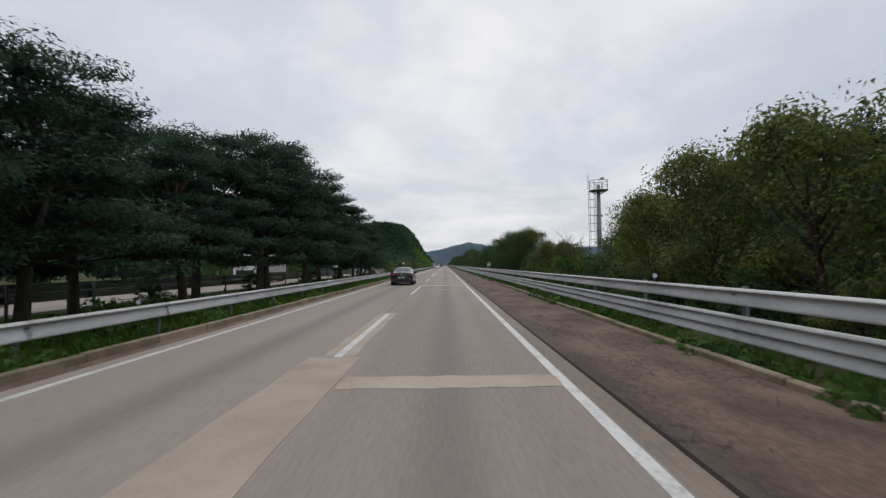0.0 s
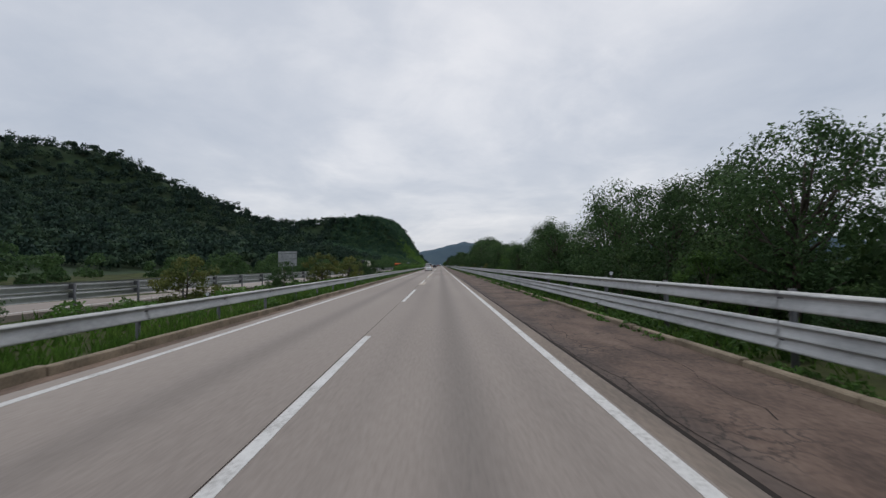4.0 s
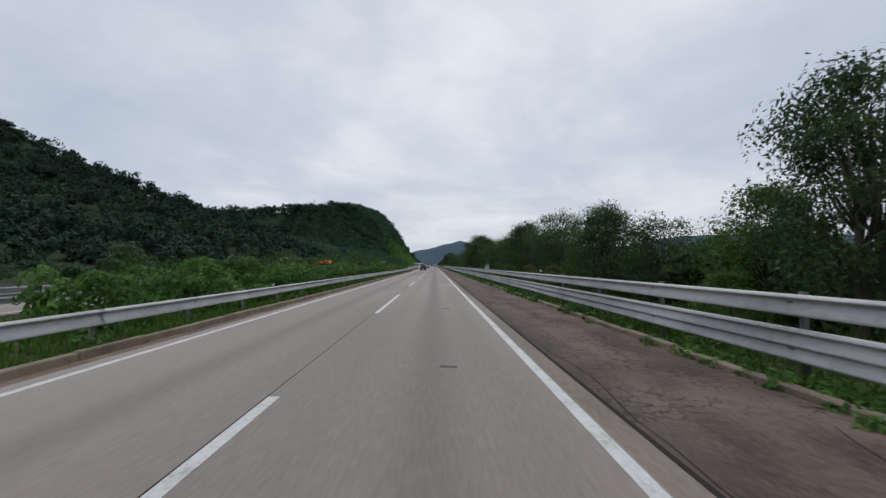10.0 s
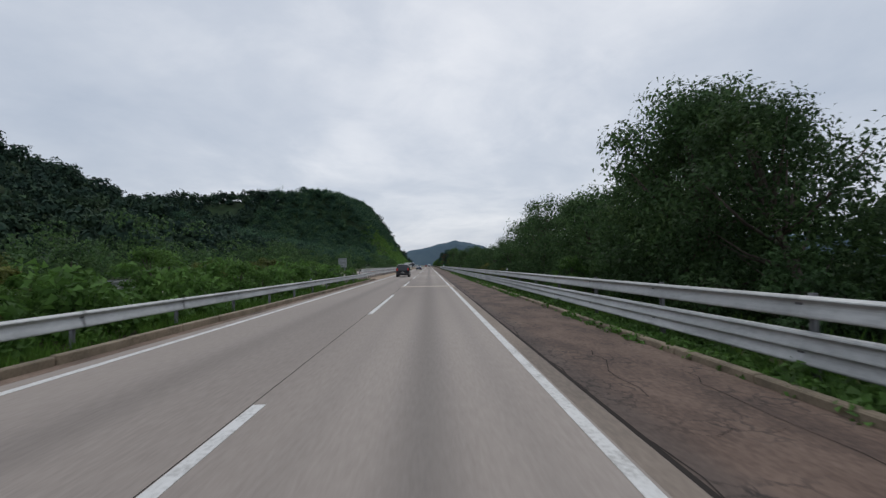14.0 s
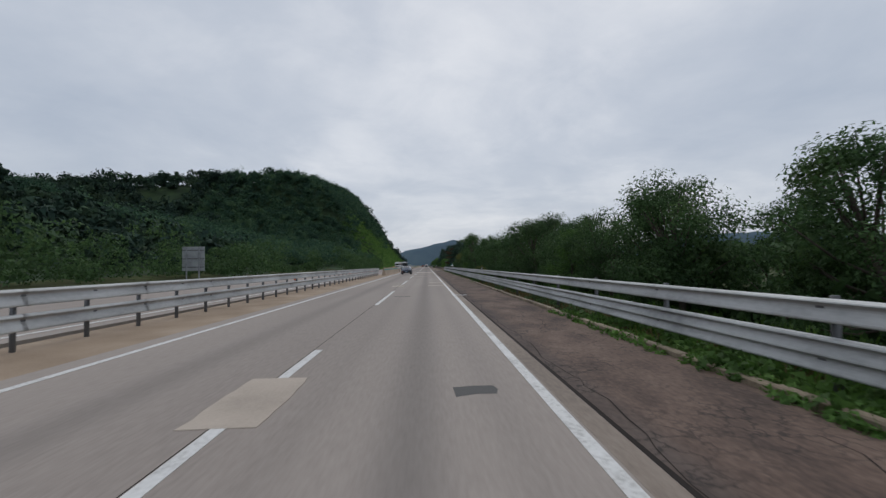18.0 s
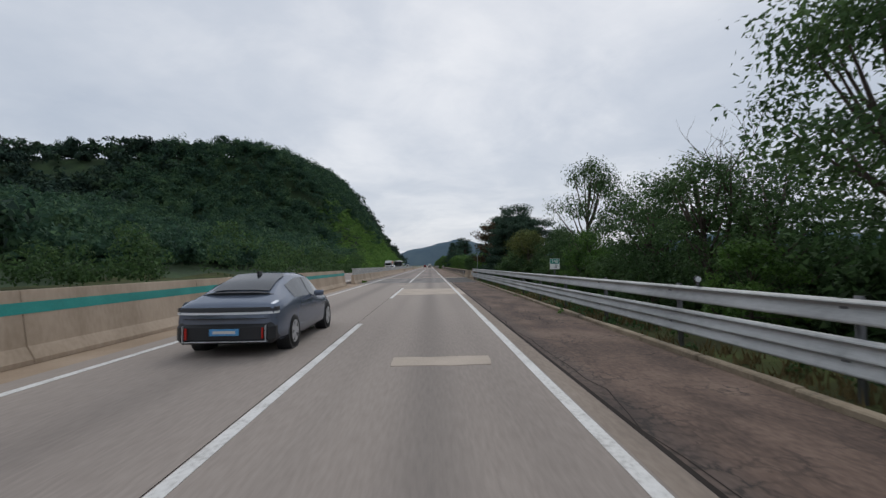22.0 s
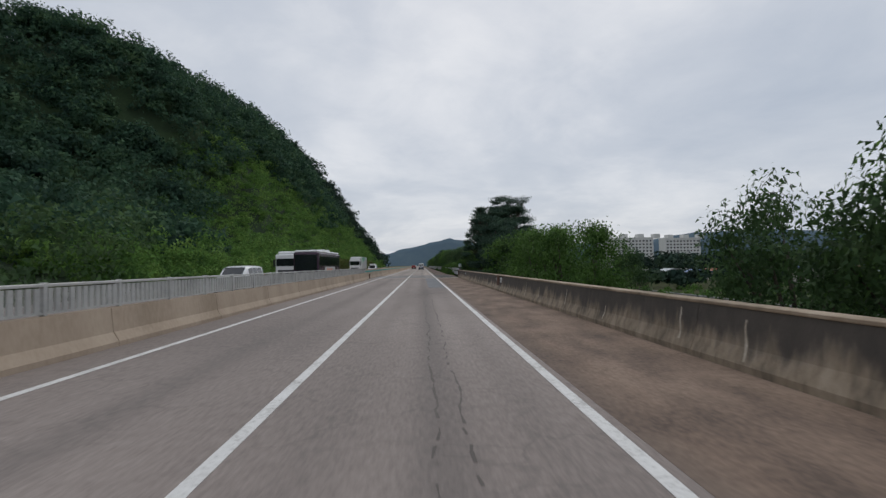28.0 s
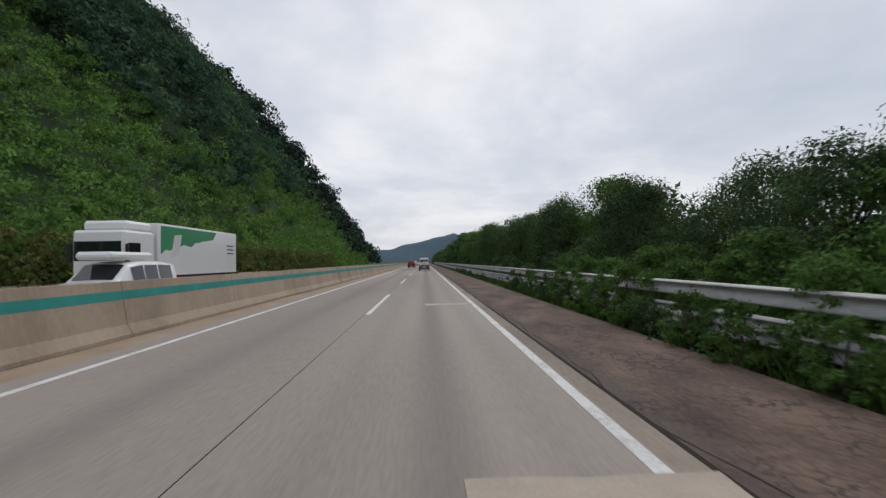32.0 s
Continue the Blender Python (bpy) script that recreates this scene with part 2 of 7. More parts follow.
M = {
    "concrete": mat("road_concrete", (0.325, 0.277, 0.241), (0.245, 0.207, 0.181), (0.396, 0.341, 0.299), 5.0, 24, 0.85, stretch=(1, 0.13, 1), bump=0.2, amount=0.70, sharp=0.18, tracks=((0.15, 0.55, 0.62), (-3.5, 0.6, 0.5), (-1.0, 0.35, 0.16), (1.15, 0.35, 0.16))),
    "asphalt": mat("bridge_asphalt", (0.262, 0.219, 0.195), (0.178, 0.150, 0.135), (0.343, 0.290, 0.258), 3.0, 22, 0.85, stretch=(1, 0.2, 1), bump=0.5, amount=0.62, sharp=0.17, tracks=((0.15, 0.55, 0.62), (-3.5, 0.6, 0.5), (-1.0, 0.35, 0.16), (1.15, 0.35, 0.16))),
    "dark_asphalt": mat("dark_asphalt", (0.216, 0.198, 0.186), (0.128, 0.118, 0.113), (0.288, 0.263, 0.244), 1.6, 20, 0.8, stretch=(1, 0.3, 1), bump=0.4, amount=0.7, sharp=0.14, tracks=((0.15, 0.5, 0.5),)),
    "shoulder": mat("shoulder_asphalt", (0.136, 0.090, 0.068), (0.073, 0.050, 0.040), (0.200, 0.138, 0.106), 0.9, 18, 0.9, stretch=(1, 0.45, 1), bump=0.5, bump_scale=14, sharp=0.12, tracks=((2.3, 0.45, 0.8),)),
    "dirt": mat("gritty_shoulder", (0.200, 0.140, 0.104), (0.115, 0.083, 0.064), (0.280, 0.202, 0.150), 0.8, 18, 0.95, stretch=(1, 0.45, 1), bump=0.4, bump_scale=16, sharp=0.13, tracks=((1.9, 0.6, 0.6),)),
    "dust": mat("dusty_concrete", (0.268, 0.217, 0.175), (0.190, 0.156, 0.128), (0.335, 0.278, 0.228), 1.4, 20, 0.92, stretch=(1, 0.25, 1), bump=0.3, sharp=0.14),
    "paint_plum": mat("plum_coach_paint", (0.048, 0.024, 0.042), (0.04, 0.02, 0.035), (0.058, 0.03, 0.05), 2, 8, 0.25, bump=0, spec=0.5),
    "sand": mat("sandy_verge", (0.36, 0.27, 0.19), (0.26, 0.19, 0.13), (0.45, 0.35, 0.26), 2.0, 30, 0.95, bump=0.4),
    "patch": mat("patch_concrete", (0.468, 0.392, 0.320), (0.375, 0.312, 0.256), (0.545, 0.460, 0.380), 0.9, 26, 0.85, bump=0.3, each=0.10),
    "paint": mat("road_paint", (0.68, 0.665, 0.635), (0.37, 0.35, 0.32), (0.79, 0.775, 0.745), 0.6, 18, 0.6, bump=0.15, amount=0.5),
    "seam": mat("joint_tar", (0.040, 0.034, 0.030), (0.026, 0.022, 0.020), rough=0.95, spec=0.1),
    "kerb": mat("kerb_concrete", (0.245, 0.195, 0.135), (0.12, 0.10, 0.07), (0.34, 0.28, 0.20), 0.7, 20, 0.9, bump=0.4, each=0.15),
    "barrier": mat("barrier_concrete", (0.43, 0.34, 0.255), (0.32, 0.25, 0.18), (0.50, 0.405, 0.31), 1.6, 14, 0.9, stretch=(1, 1, 0.35), bump=0.25, each=0.06),
    "teal": mat("teal_band_paint", (0.02, 0.27, 0.235), (0.02, 0.20, 0.18), (0.04, 0.33, 0.29), 1.0, 20, 0.6, bump=0.1),
    "parapet": mat("weathered_parapet", (0.27, 0.215, 0.155), (0.15, 0.12, 0.09), (0.37, 0.30, 0.225), 0.5, 8, 0.9, stretch=(1, 1.1, 0.4), bump=0.4, each=0.08, sharp=0.15),
    "lime": mat("lime_streak", (0.46, 0.40, 0.32), (0.36, 0.31, 0.24), (0.55, 0.50, 0.42), 0.3, 20, 0.9, bump=0.1),
    "foot": mat("parapet_foot", (0.33, 0.255, 0.18), (0.18, 0.14, 0.10), (0.44, 0.355, 0.27), 0.9, 8, 0.9, stretch=(1, 0.7, 0.4), bump=0.3, each=0.08, sharp=0.15),
    "zinc": mat("galvanised_steel", (0.44, 0.445, 0.44), (0.29, 0.295, 0.295), (0.54, 0.545, 0.54), 0.8, 14, 0.58, 0.45, 0.08, stretch=(1, 0.4, 1), each=0.08),
    "post": mat("post_steel", (0.140, 0.143, 0.147), (0.091, 0.091, 0.091), rough=0.55, metal=0.6, bump=0.05),
    "grass": mat("grass_ground", (0.060, 0.068, 0.028), (0.040, 0.040, 0.020), (0.085, 0.105, 0.036), 2.5, 6, 0.95, bump=0.6, bump_scale=8, sharp=0.14, spec=0.1),
    "wood_near": mat("hillside_foliage", (0.054, 0.110, 0.065), (0.029, 0.064, 0.045), (0.096, 0.164, 0.075), 6.0, 0.4, 0.8, bump=0, island=0.22, sharp=0.13, spec=0.2, thin=0.3),
    "floor": mat("forest_floor", (0.026, 0.050, 0.018), (0.014, 0.028, 0.011), (0.045, 0.080, 0.026), 6, 2, 0.95, bump=0.6, bump_scale=3),
    "blades": mat("grass_blades", (0.085, 0.169, 0.030), (0.050, 0.106, 0.020), (0.150, 0.225, 0.050), 2.0, 5, 0.85, bump=0, island=0.35, spec=0.1, thin=0.38),
    "dry": mat("dry_grass", (0.15, 0.115, 0.055), (0.075, 0.065, 0.03), (0.21, 0.17, 0.085), 1.0, 5, 0.9, bump=0, island=0.4, spec=0.1, thin=0.3),
    "leaf": mat("broad_leaf", (0.058, 0.109, 0.039), (0.032, 0.066, 0.025), (0.101, 0.164, 0.053), 1.4, 2.5, 0.72, bump=0, island=0.4, each=0.18, spec=0.28, thin=0.38),
    "leaf_bright": mat("bright_leaf", (0.090, 0.177, 0.038), (0.052, 0.111, 0.024), (0.137, 0.242, 0.057), 1.4, 2.5, 0.72, bump=0, island=0.4, each=0.18, spec=0.28, thin=0.38),
    "leaf_warm": mat("turning_leaf", (0.128, 0.152, 0.043), (0.072, 0.095, 0.027), (0.205, 0.202, 0.057), 1.2, 2.5, 0.72, bump=0, island=0.45, each=0.18, spec=0.28, thin=0.38),
    "needle": mat("pine_needle", (0.050, 0.090, 0.061), (0.031, 0.059, 0.045), (0.076, 0.123, 0.071), 1.4, 2.5, 0.85, bump=0, island=0.4, each=0.12, spec=0.25, thin=0.38),
    "needle_brown": mat("withered_needle", (0.095, 0.062, 0.036), (0.035, 0.040, 0.024), (0.16, 0.098, 0.055), 1.0, 2.5, 0.85, bump=0, island=0.4, spec=0.2, thin=0.25),
    "strip": mat("shoulder_strip", (0.080, 0.074, 0.071), (0.050, 0.048, 0.047), (0.116, 0.106, 0.100), 1.2, 20, 0.85, stretch=(1, 0.35, 1), bump=0.5, sharp=0.14),
    "new_asphalt": mat("newer_asphalt", (0.165, 0.168, 0.176), (0.130, 0.132, 0.138), (0.20, 0.203, 0.21), 1.2, 22, 0.8, stretch=(1, 0.35, 1), bump=0.4),
    # greens pulled towards blue, so the tones carry some distance haze
    "wood_far": mat("hill_foliage", (0.030, 0.057, 0.038), (0.016, 0.035, 0.028), (0.052, 0.086, 0.042), 9.0, 0.3, 0.9, bump=0, island=0.25, sharp=0.13, spec=0.22),
    "vine": mat("vine_foliage", (0.130, 0.245, 0.058), (0.062, 0.132, 0.036), (0.205, 0.320, 0.080), 3.5, 0.8, 0.9, bump=0, island=0.35, sharp=0.13, spec=0.2, thin=0.38),
    "bark": mat("bark", (0.085, 0.068, 0.055), (0.045, 0.036, 0.03), (0.14, 0.115, 0.09), 0.4, 12, 0.95, stretch=(1, 1, 0.3), bump=0.6),
    "stain": mat("faint_stain", (0.125, 0.108, 0.097), (0.09, 0.078, 0.07), (0.165, 0.145, 0.13), rough=0.85, bump=0.3),
    "worn": mat("worn_asphalt", (0.178, 0.166, 0.158), (0.125, 0.117, 0.113), (0.235, 0.22, 0.208), 0.9, 16, 0.85, stretch=(1, 0.4, 1), bump=0.4),
    "blot": mat("oil_blot", (0.10, 0.095, 0.09), (0.07, 0.066, 0.062), rough=0.8, bump=0.3),
    "paint_white": mat("white_car_paint", (0.78, 0.78, 0.77), (0.76, 0.76, 0.75), (0.80, 0.80, 0.80), 2, 8, 0.16, bump=0, spec=0.55),
    "paint_slate": mat("slate_car_paint", (0.150, 0.178, 0.235), (0.142, 0.168, 0.222), (0.158, 0.186, 0.244), 2, 8, 0.14, 0.35, 0, spec=0.6),
    "paint_black": mat("black_car_paint", (0.018, 0.020, 0.026), (0.015, 0.017, 0.022), (0.022, 0.024, 0.030), 2, 8, 0.12, bump=0, spec=0.6),
    "paint_grey": mat("grey_car_paint", (0.10, 0.115, 0.135), (0.09, 0.10, 0.12), (0.12, 0.135, 0.155), 2, 8, 0.25, 0.3, 0, spec=0.5),
    "paint_red": mat("red_car_paint", (0.22, 0.02, 0.018), (0.18, 0.015, 0.014), (0.25, 0.03, 0.025), 2, 8, 0.25, bump=0, spec=0.5),
    "paint_orange": mat("orange_paint", (0.72, 0.15, 0.035), (0.6, 0.11, 0.03), (0.78, 0.19, 0.05), 1, 8, 0.4, bump=0.05),
    "paint_maroon": mat("maroon_paint", (0.13, 0.028, 0.045), (0.10, 0.02, 0.035), (0.16, 0.04, 0.06), 2, 8, 0.3, bump=0),
    "paint_green": mat("green_print", (0.01, 0.22, 0.08), (0.01, 0.18, 0.06), (0.02, 0.26, 0.10), 2, 8, 0.4, bump=0),
    "paint_cream": mat("cream_paint", (0.66, 0.62, 0.50), (0.5, 0.47, 0.38), (0.72, 0.68, 0.56), 1.2, 8, 0.4, bump=0.03),
    "glass_dark": mat("tinted_glass", (0.012, 0.015, 0.018), (0.010, 0.012, 0.015), (0.016, 0.02, 0.024), 2, 3, 0.05, bump=0, spec=0.8),
    "rubber": mat("tyre_rubber", (0.018, 0.018, 0.018), rough=0.85, bump=0.1),
    "plastic": mat("black_plastic", (0.022, 0.023, 0.025), rough=0.55, bump=0.05),
    "alloy": mat("wheel_alloy", (0.58, 0.59, 0.61), (0.52, 0.53, 0.55), rough=0.4, metal=0.5, bump=0),
    "tail": mat("tail_lamp", (0.42, 0.018, 0.014), (0.36, 0.012, 0.01), (0.5, 0.03, 0.02), 1, 9, 0.15, bump=0),
    "lamp": mat("clear_lamp", (0.72, 0.74, 0.76), rough=0.1, bump=0),
    "plate_blue": mat("blue_plate", (0.09, 0.32, 0.62), rough=0.4, bump=0),
    "plate_white": mat("white_plate", (0.75, 0.75, 0.73), rough=0.4, bump=0),
    "ink": mat("dark_lettering", (0.015, 0.015, 0.018), rough=0.6, bump=0),
    "sign_green": mat("green_sheeting", (0.0, 0.21, 0.15), rough=0.4, bump=0),
    "sign_back": mat("sign_back", (0.34, 0.36, 0.37), (0.25, 0.26, 0.27), (0.42, 0.44, 0.45), 0.6, 8, 0.5, 0.4, 0.05),
    "mast": mat("mast_steel", (0.27, 0.285, 0.295), (0.19, 0.195, 0.20), (0.34, 0.355, 0.365), 0.6, 10, 0.5, 0.4, 0.05),
    "teal_steel": mat("teal_steel", (0.04, 0.26, 0.24), (0.03, 0.2, 0.18), (0.06, 0.3, 0.28), 1, 8, 0.5, bump=0),
    "yellow": mat("yellow_marking", (0.62, 0.40, 0.02), (0.5, 0.32, 0.02), (0.7, 0.46, 0.04), 0.5, 9, 0.5, bump=0),
    "rust": mat("rusty_plate", (0.12, 0.065, 0.045), (0.08, 0.045, 0.03), (0.18, 0.10, 0.07), 0.3, 12, 0.8, bump=0.2),
    "slats": mat("railing_aluminium", (0.50, 0.50, 0.48), (0.38, 0.38, 0.37), (0.58, 0.58, 0.56), 0.7, 8, 0.5, 0.4, 0.05),
    "flat_wall": mat("apartment_wall", (0.62, 0.61, 0.58), (0.55, 0.54, 0.52), (0.68, 0.67, 0.64), 8, 1, 0.8, bump=0),
    "roof_blue": mat("blue_roof", (0.06, 0.14, 0.34), (0.05, 0.11, 0.28), (0.08, 0.17, 0.38), 4, 2, 0.5, bump=0),
    "wall_blue": mat("blue_cladding", (0.035, 0.065, 0.17), (0.03, 0.05, 0.14), (0.045, 0.08, 0.2), 3, 2, 0.6, bump=0),
    "roof_grey": mat("grey_roof", (0.42, 0.44, 0.46), (0.36, 0.38, 0.4), rough=0.6, bump=0),
    "roof_orange": mat("orange_roof", (0.38, 0.14, 0.08), (0.3, 0.1, 0.06), rough=0.7, bump=0),
    "house_wall": mat("house_wall", (0.52, 0.49, 0.44), (0.4, 0.38, 0.34), rough=0.8, bump=0),
    "block": mat("block_wall", (0.26, 0.26, 0.25), (0.2, 0.2, 0.19), (0.32, 0.32, 0.31), 2, 3, 0.9, bump=0.3),
    # blue-grey base: the haze of distance is mixed into this colour
    "far_hill": mat("hazed_ridge", (0.095, 0.135, 0.165), (0.085, 0.12, 0.155), (0.11, 0.15, 0.175), 120, 0.05, 1.0, bump=0, spec=0.0),
}


# rain stains that spread down from the top of the parapet over the tan concrete
def rain_stained(m, dark, low, high):
    n, l = m.node_tree.nodes, m.node_tree.links
    b = n["Principled BSDF"]
    was = b.inputs["Base Color"].links[0].from_socket
    geo, sp = n.new("ShaderNodeNewGeometry"), n.new("ShaderNodeSeparateXYZ")
    l.new(geo.outputs["Position"], sp.inputs[0])
    mp, streak = n.new("ShaderNodeMapping"), n.new("ShaderNodeTexNoise")
    mp.inputs["Scale"].default_value = (1, 1.6, 0.35)
    streak.inputs["Scale"].default_value, streak.inputs["Detail"].default_value, streak.inputs["Roughness"].default_value = 1.0, 8, 0.65
    l.new(geo.outputs["Position"], mp.inputs[0]); l.new(mp.outputs[0], streak.inputs["Vector"])
    add = n.new("ShaderNodeMath"); add.operation = "MULTIPLY_ADD"; add.inputs[1].default_value = 1.5; add.inputs[2].default_value = -0.75
    l.new(streak.outputs["Fac"], add.inputs[0])
    both = n.new("ShaderNodeMath"); both.operation = "ADD"
    l.new(sp.outputs["Z"], both.inputs[0]); l.new(add.outputs[0], both.inputs[1])
    mr = n.new("ShaderNodeMapRange"); mr.interpolation_type = "SMOOTHSTEP"
    mr.inputs["From Min"].default_value, mr.inputs["From Max"].default_value = low, high
    mr.inputs["To Max"].default_value = 0.9
    l.new(both.outputs[0], mr.inputs[0])
    mx = n.new("ShaderNodeMixRGB"); mx.inputs[2].default_value = (*dark, 1)
    l.new(mr.outputs[0], mx.inputs[0]); l.new(was, mx.inputs[1])
    l.new(mx.outputs[0], b.inputs["Base Color"])


rain_stained(M["parapet"], (0.060, 0.054, 0.050), 0.22, 0.62)


def crazed(m, size, dark, share):
    """A net of fine cracks, in patches."""
    n, l = m.node_tree.nodes, m.node_tree.links
    b = n["Principled BSDF"]
    was = b.inputs["Base Color"].links[0].from_socket
    geo = n.new("ShaderNodeNewGeometry")
    bend, patch = n.new("ShaderNodeTexNoise"), n.new("ShaderNodeTexNoise")
    bend.inputs["Scale"].default_value, bend.inputs["Detail"].default_value = 2.2 / size, 3
    patch.inputs["Scale"].default_value, patch.inputs["Detail"].default_value = 0.7, 4
    for k in (bend, patch):
        l.new(geo.outputs["Position"], k.inputs["Vector"])
    mx = n.new("ShaderNodeMixRGB"); mx.blend_type = "ADD"; mx.inputs[0].default_value = size * 0.9
    l.new(geo.outputs["Position"], mx.inputs[1]); l.new(bend.outputs["Color"], mx.inputs[2])
    vo = n.new("ShaderNodeTexVoronoi"); vo.feature = "DISTANCE_TO_EDGE"; vo.inputs["Scale"].default_value = 1 / size
    l.new(mx.outputs[0], vo.inputs["Vector"])
    line = n.new("ShaderNodeMapRange")
    line.inputs["From Min"].default_value, line.inputs["From Max"].default_value = 0.015, 0.07
    line.inputs["To Min"].default_value, line.inputs["To Max"].default_value = 1.0, 0.0
    l.new(vo.outputs["Distance"], line.inputs[0])
    where = n.new("ShaderNodeMapRange")
    where.inputs["From Min"].default_value, where.inputs["From Max"].default_value = 0.44, 0.60
    where.inputs["To Max"].default_value = share
    l.new(patch.outputs["Fac"], where.inputs[0])
    mul = n.new("ShaderNodeMath"); mul.operation = "MULTIPLY"
    l.new(line.outputs[0], mul.inputs[0]); l.new(where.outputs[0], mul.inputs[1])
    out = n.new("ShaderNodeMixRGB"); out.inputs[2].default_value = (*dark, 1)
    l.new(mul.outputs[0], out.inputs[0]); l.new(was, out.inputs[1])
    l.new(out.outputs[0], b.inputs["Base Color"])


crazed(M["shoulder"], 0.30, (0.030, 0.024, 0.021), 0.85)
crazed(M["asphalt"], 0.7, (0.09, 0.08, 0.075), 0.22)
crazed(M["dirt"], 0.5, (0.07, 0.05, 0.04), 0.35)


# ---------- building helpers ----------
def mesh_np(name, verts, faces, material, smooth=False):
    """A mesh from arrays: verts (n, 3), faces (m, k)."""
    me = bpy.data.meshes.new(name)
    verts, faces = np.asarray(verts, np.float32), np.asarray(faces, np.int32)
    me.vertices.add(len(verts))
    me.vertices.foreach_set("co", verts.ravel())
    k = faces.shape[1]
    me.loops.add(faces.size)
    me.loops.foreach_set("vertex_index", faces.ravel())
    me.polygons.add(len(faces))
    me.polygons.foreach_set("loop_start", np.arange(0, faces.size, k, dtype=np.int32))
    if smooth:
        me.polygons.foreach_set("use_smooth", np.ones(len(faces), bool))
    me.update(calc_edges=True)
    me.materials.append(M[material] if isinstance(material, str) else material)
    return me


def mesh_bm(name, bm, material, smooth=False):
    me = bpy.data.meshes.new(name)
    bmesh.ops.recalc_face_normals(bm, faces=bm.faces)
    if smooth:
        for f in bm.faces:
            f.smooth = True
    bm.to_mesh(me)
    bm.free()
    me.materials.append(M[material] if isinstance(material, str) else material)
    return me


def part(name, bm, material, parent=None, label="", smooth=False):
    ob = new(name, bm if isinstance(bm, bpy.types.Mesh) else mesh_bm(name, bm, material, smooth))
    if parent:
        ob.parent = parent
    if label:
        ob["label"] = label
    return ob


def empty(name, m=None):
    ob = new(name)
    ob.empty_display_size = 0.2
    if m is not None:
        ob.matrix_world = m
    return ob


def box(bm, x0, x1, y0, y1, z0, z1, bevel=0.0):
    r = bmesh.ops.create_cube(bm, size=1.0)
    for v in r["verts"]:
        v.co = Vector((x0 + (v.co.x + 0.5) * (x1 - x0), y0 + (v.co.y + 0.5) * (y1 - y0), z0 + (v.co.z + 0.5) * (z1 - z0)))
    if bevel:
        es = list({e for v in r["verts"] for e in v.link_edges})
        bmesh.ops.bevel(bm, geom=es, offset=bevel, segments=1, affect="EDGES")
    return bm


def boxm(*a, **k):
    return box(bmesh.new(), *a, **k)


def extrude_profile(pts, y0, y1, closed=True):
    """A profile of (x, z) drawn along y, with its ends closed."""
    bm = bmesh.new()
    a = [bm.verts.new((x, y0, z)) for x, z in pts]
    b = [bm.verts.new((x, y1, z)) for x, z in pts]
    n = len(pts)
    for i in range(n if closed else n - 1):
        j = (i + 1) % n
        bm.faces.new((a[i], a[j], b[j], b[i]))
    if closed:
        bm.faces.new(a)
        bm.faces.new(list(reversed(b)))
    return bm


def tube(bm, path, radii, sides=7):
    """A tapered tube along a path of points."""
    rings = []
    path = [Vector(p) for p in path]
    for i, p in enumerate(path):
        d = (path[min(i + 1, len(path) - 1)] - path[max(i - 1, 0)]).normalized()
        u = d.orthogonal().normalized()
        w = d.cross(u)
        rings.append([bm.verts.new(p + (u * math.cos(2 * math.pi * k / sides) + w * math.sin(2 * math.pi * k / sides)) * radii[i]) for k in range(sides)])
    for a, b in zip(rings, rings[1:]):
        for k in range(sides):
            bm.faces.new((a[k], a[(k + 1) % sides], b[(k + 1) % sides], b[k]))
    bm.faces.new(list(reversed(rings[0])))
    bm.faces.new(rings[-1])
    return bm


def leaf_cards(rng, centres, outward, size, long=1.6, droop=0.0, jit=0.55):
    """Small folded leaves at the centres, facing roughly outward. Returns verts, faces."""
    n = len(centres)
    nrm = outward + rng.normal(0, jit, (n, 3))
    nrm /= np.linalg.norm(nrm, axis=1, keepdims=True) + 1e-9
    t = rng.normal(0, 1, (n, 3))
    t[:, 2] -= droop
    t -= nrm * (t * nrm).sum(1, keepdims=True)
    t /= np.linalg.norm(t, axis=1, keepdims=True) + 1e-9
    s = np.cross(nrm, t)
    sz = (size * rng.uniform(0.6, 1.4, n))[:, None]
    v = np.empty((n, 3, 3))
    v[:, 0] = centres - t * sz * long * 0.4 - s * sz * 0.5
    v[:, 1] = centres - t * sz * long * 0.4 + s * sz * 0.5
    v[:, 2] = centres + t * sz * long * 0.6 - nrm * sz * 0.15
    return v.reshape(-1, 3), np.arange(n * 3).reshape(n, 3)


# ---------- the lie of the land ----------
def step(a, b, v):
    s = np.clip((np.asarray(v, float) - a) / (b - a), 0, 1)
    return s * s * (3 - 2 * s)


CREST_Y = [-400, 100, 250, 380, 480, 560, 620, 680, 740, 800, 860, 920, 980, 1040, 1130, 1300]
CREST_X = [-700, -600, -480, -498, -298, -304, -258, -96, -72, -86, -94, -70, -60, -72, -89, -105]
CREST_Z = [25, 55, 96, 112, 107, 61, 44, 62, 59, 68, 75, 46, 30, 14, 5, 0]
FOOT_Y = [-400, 300, 430, 520, 600, 840, 900, 1000, 1300]
FOOT_X = [-75, -62, -44, -44, -21, -21, -27, -39, -30]


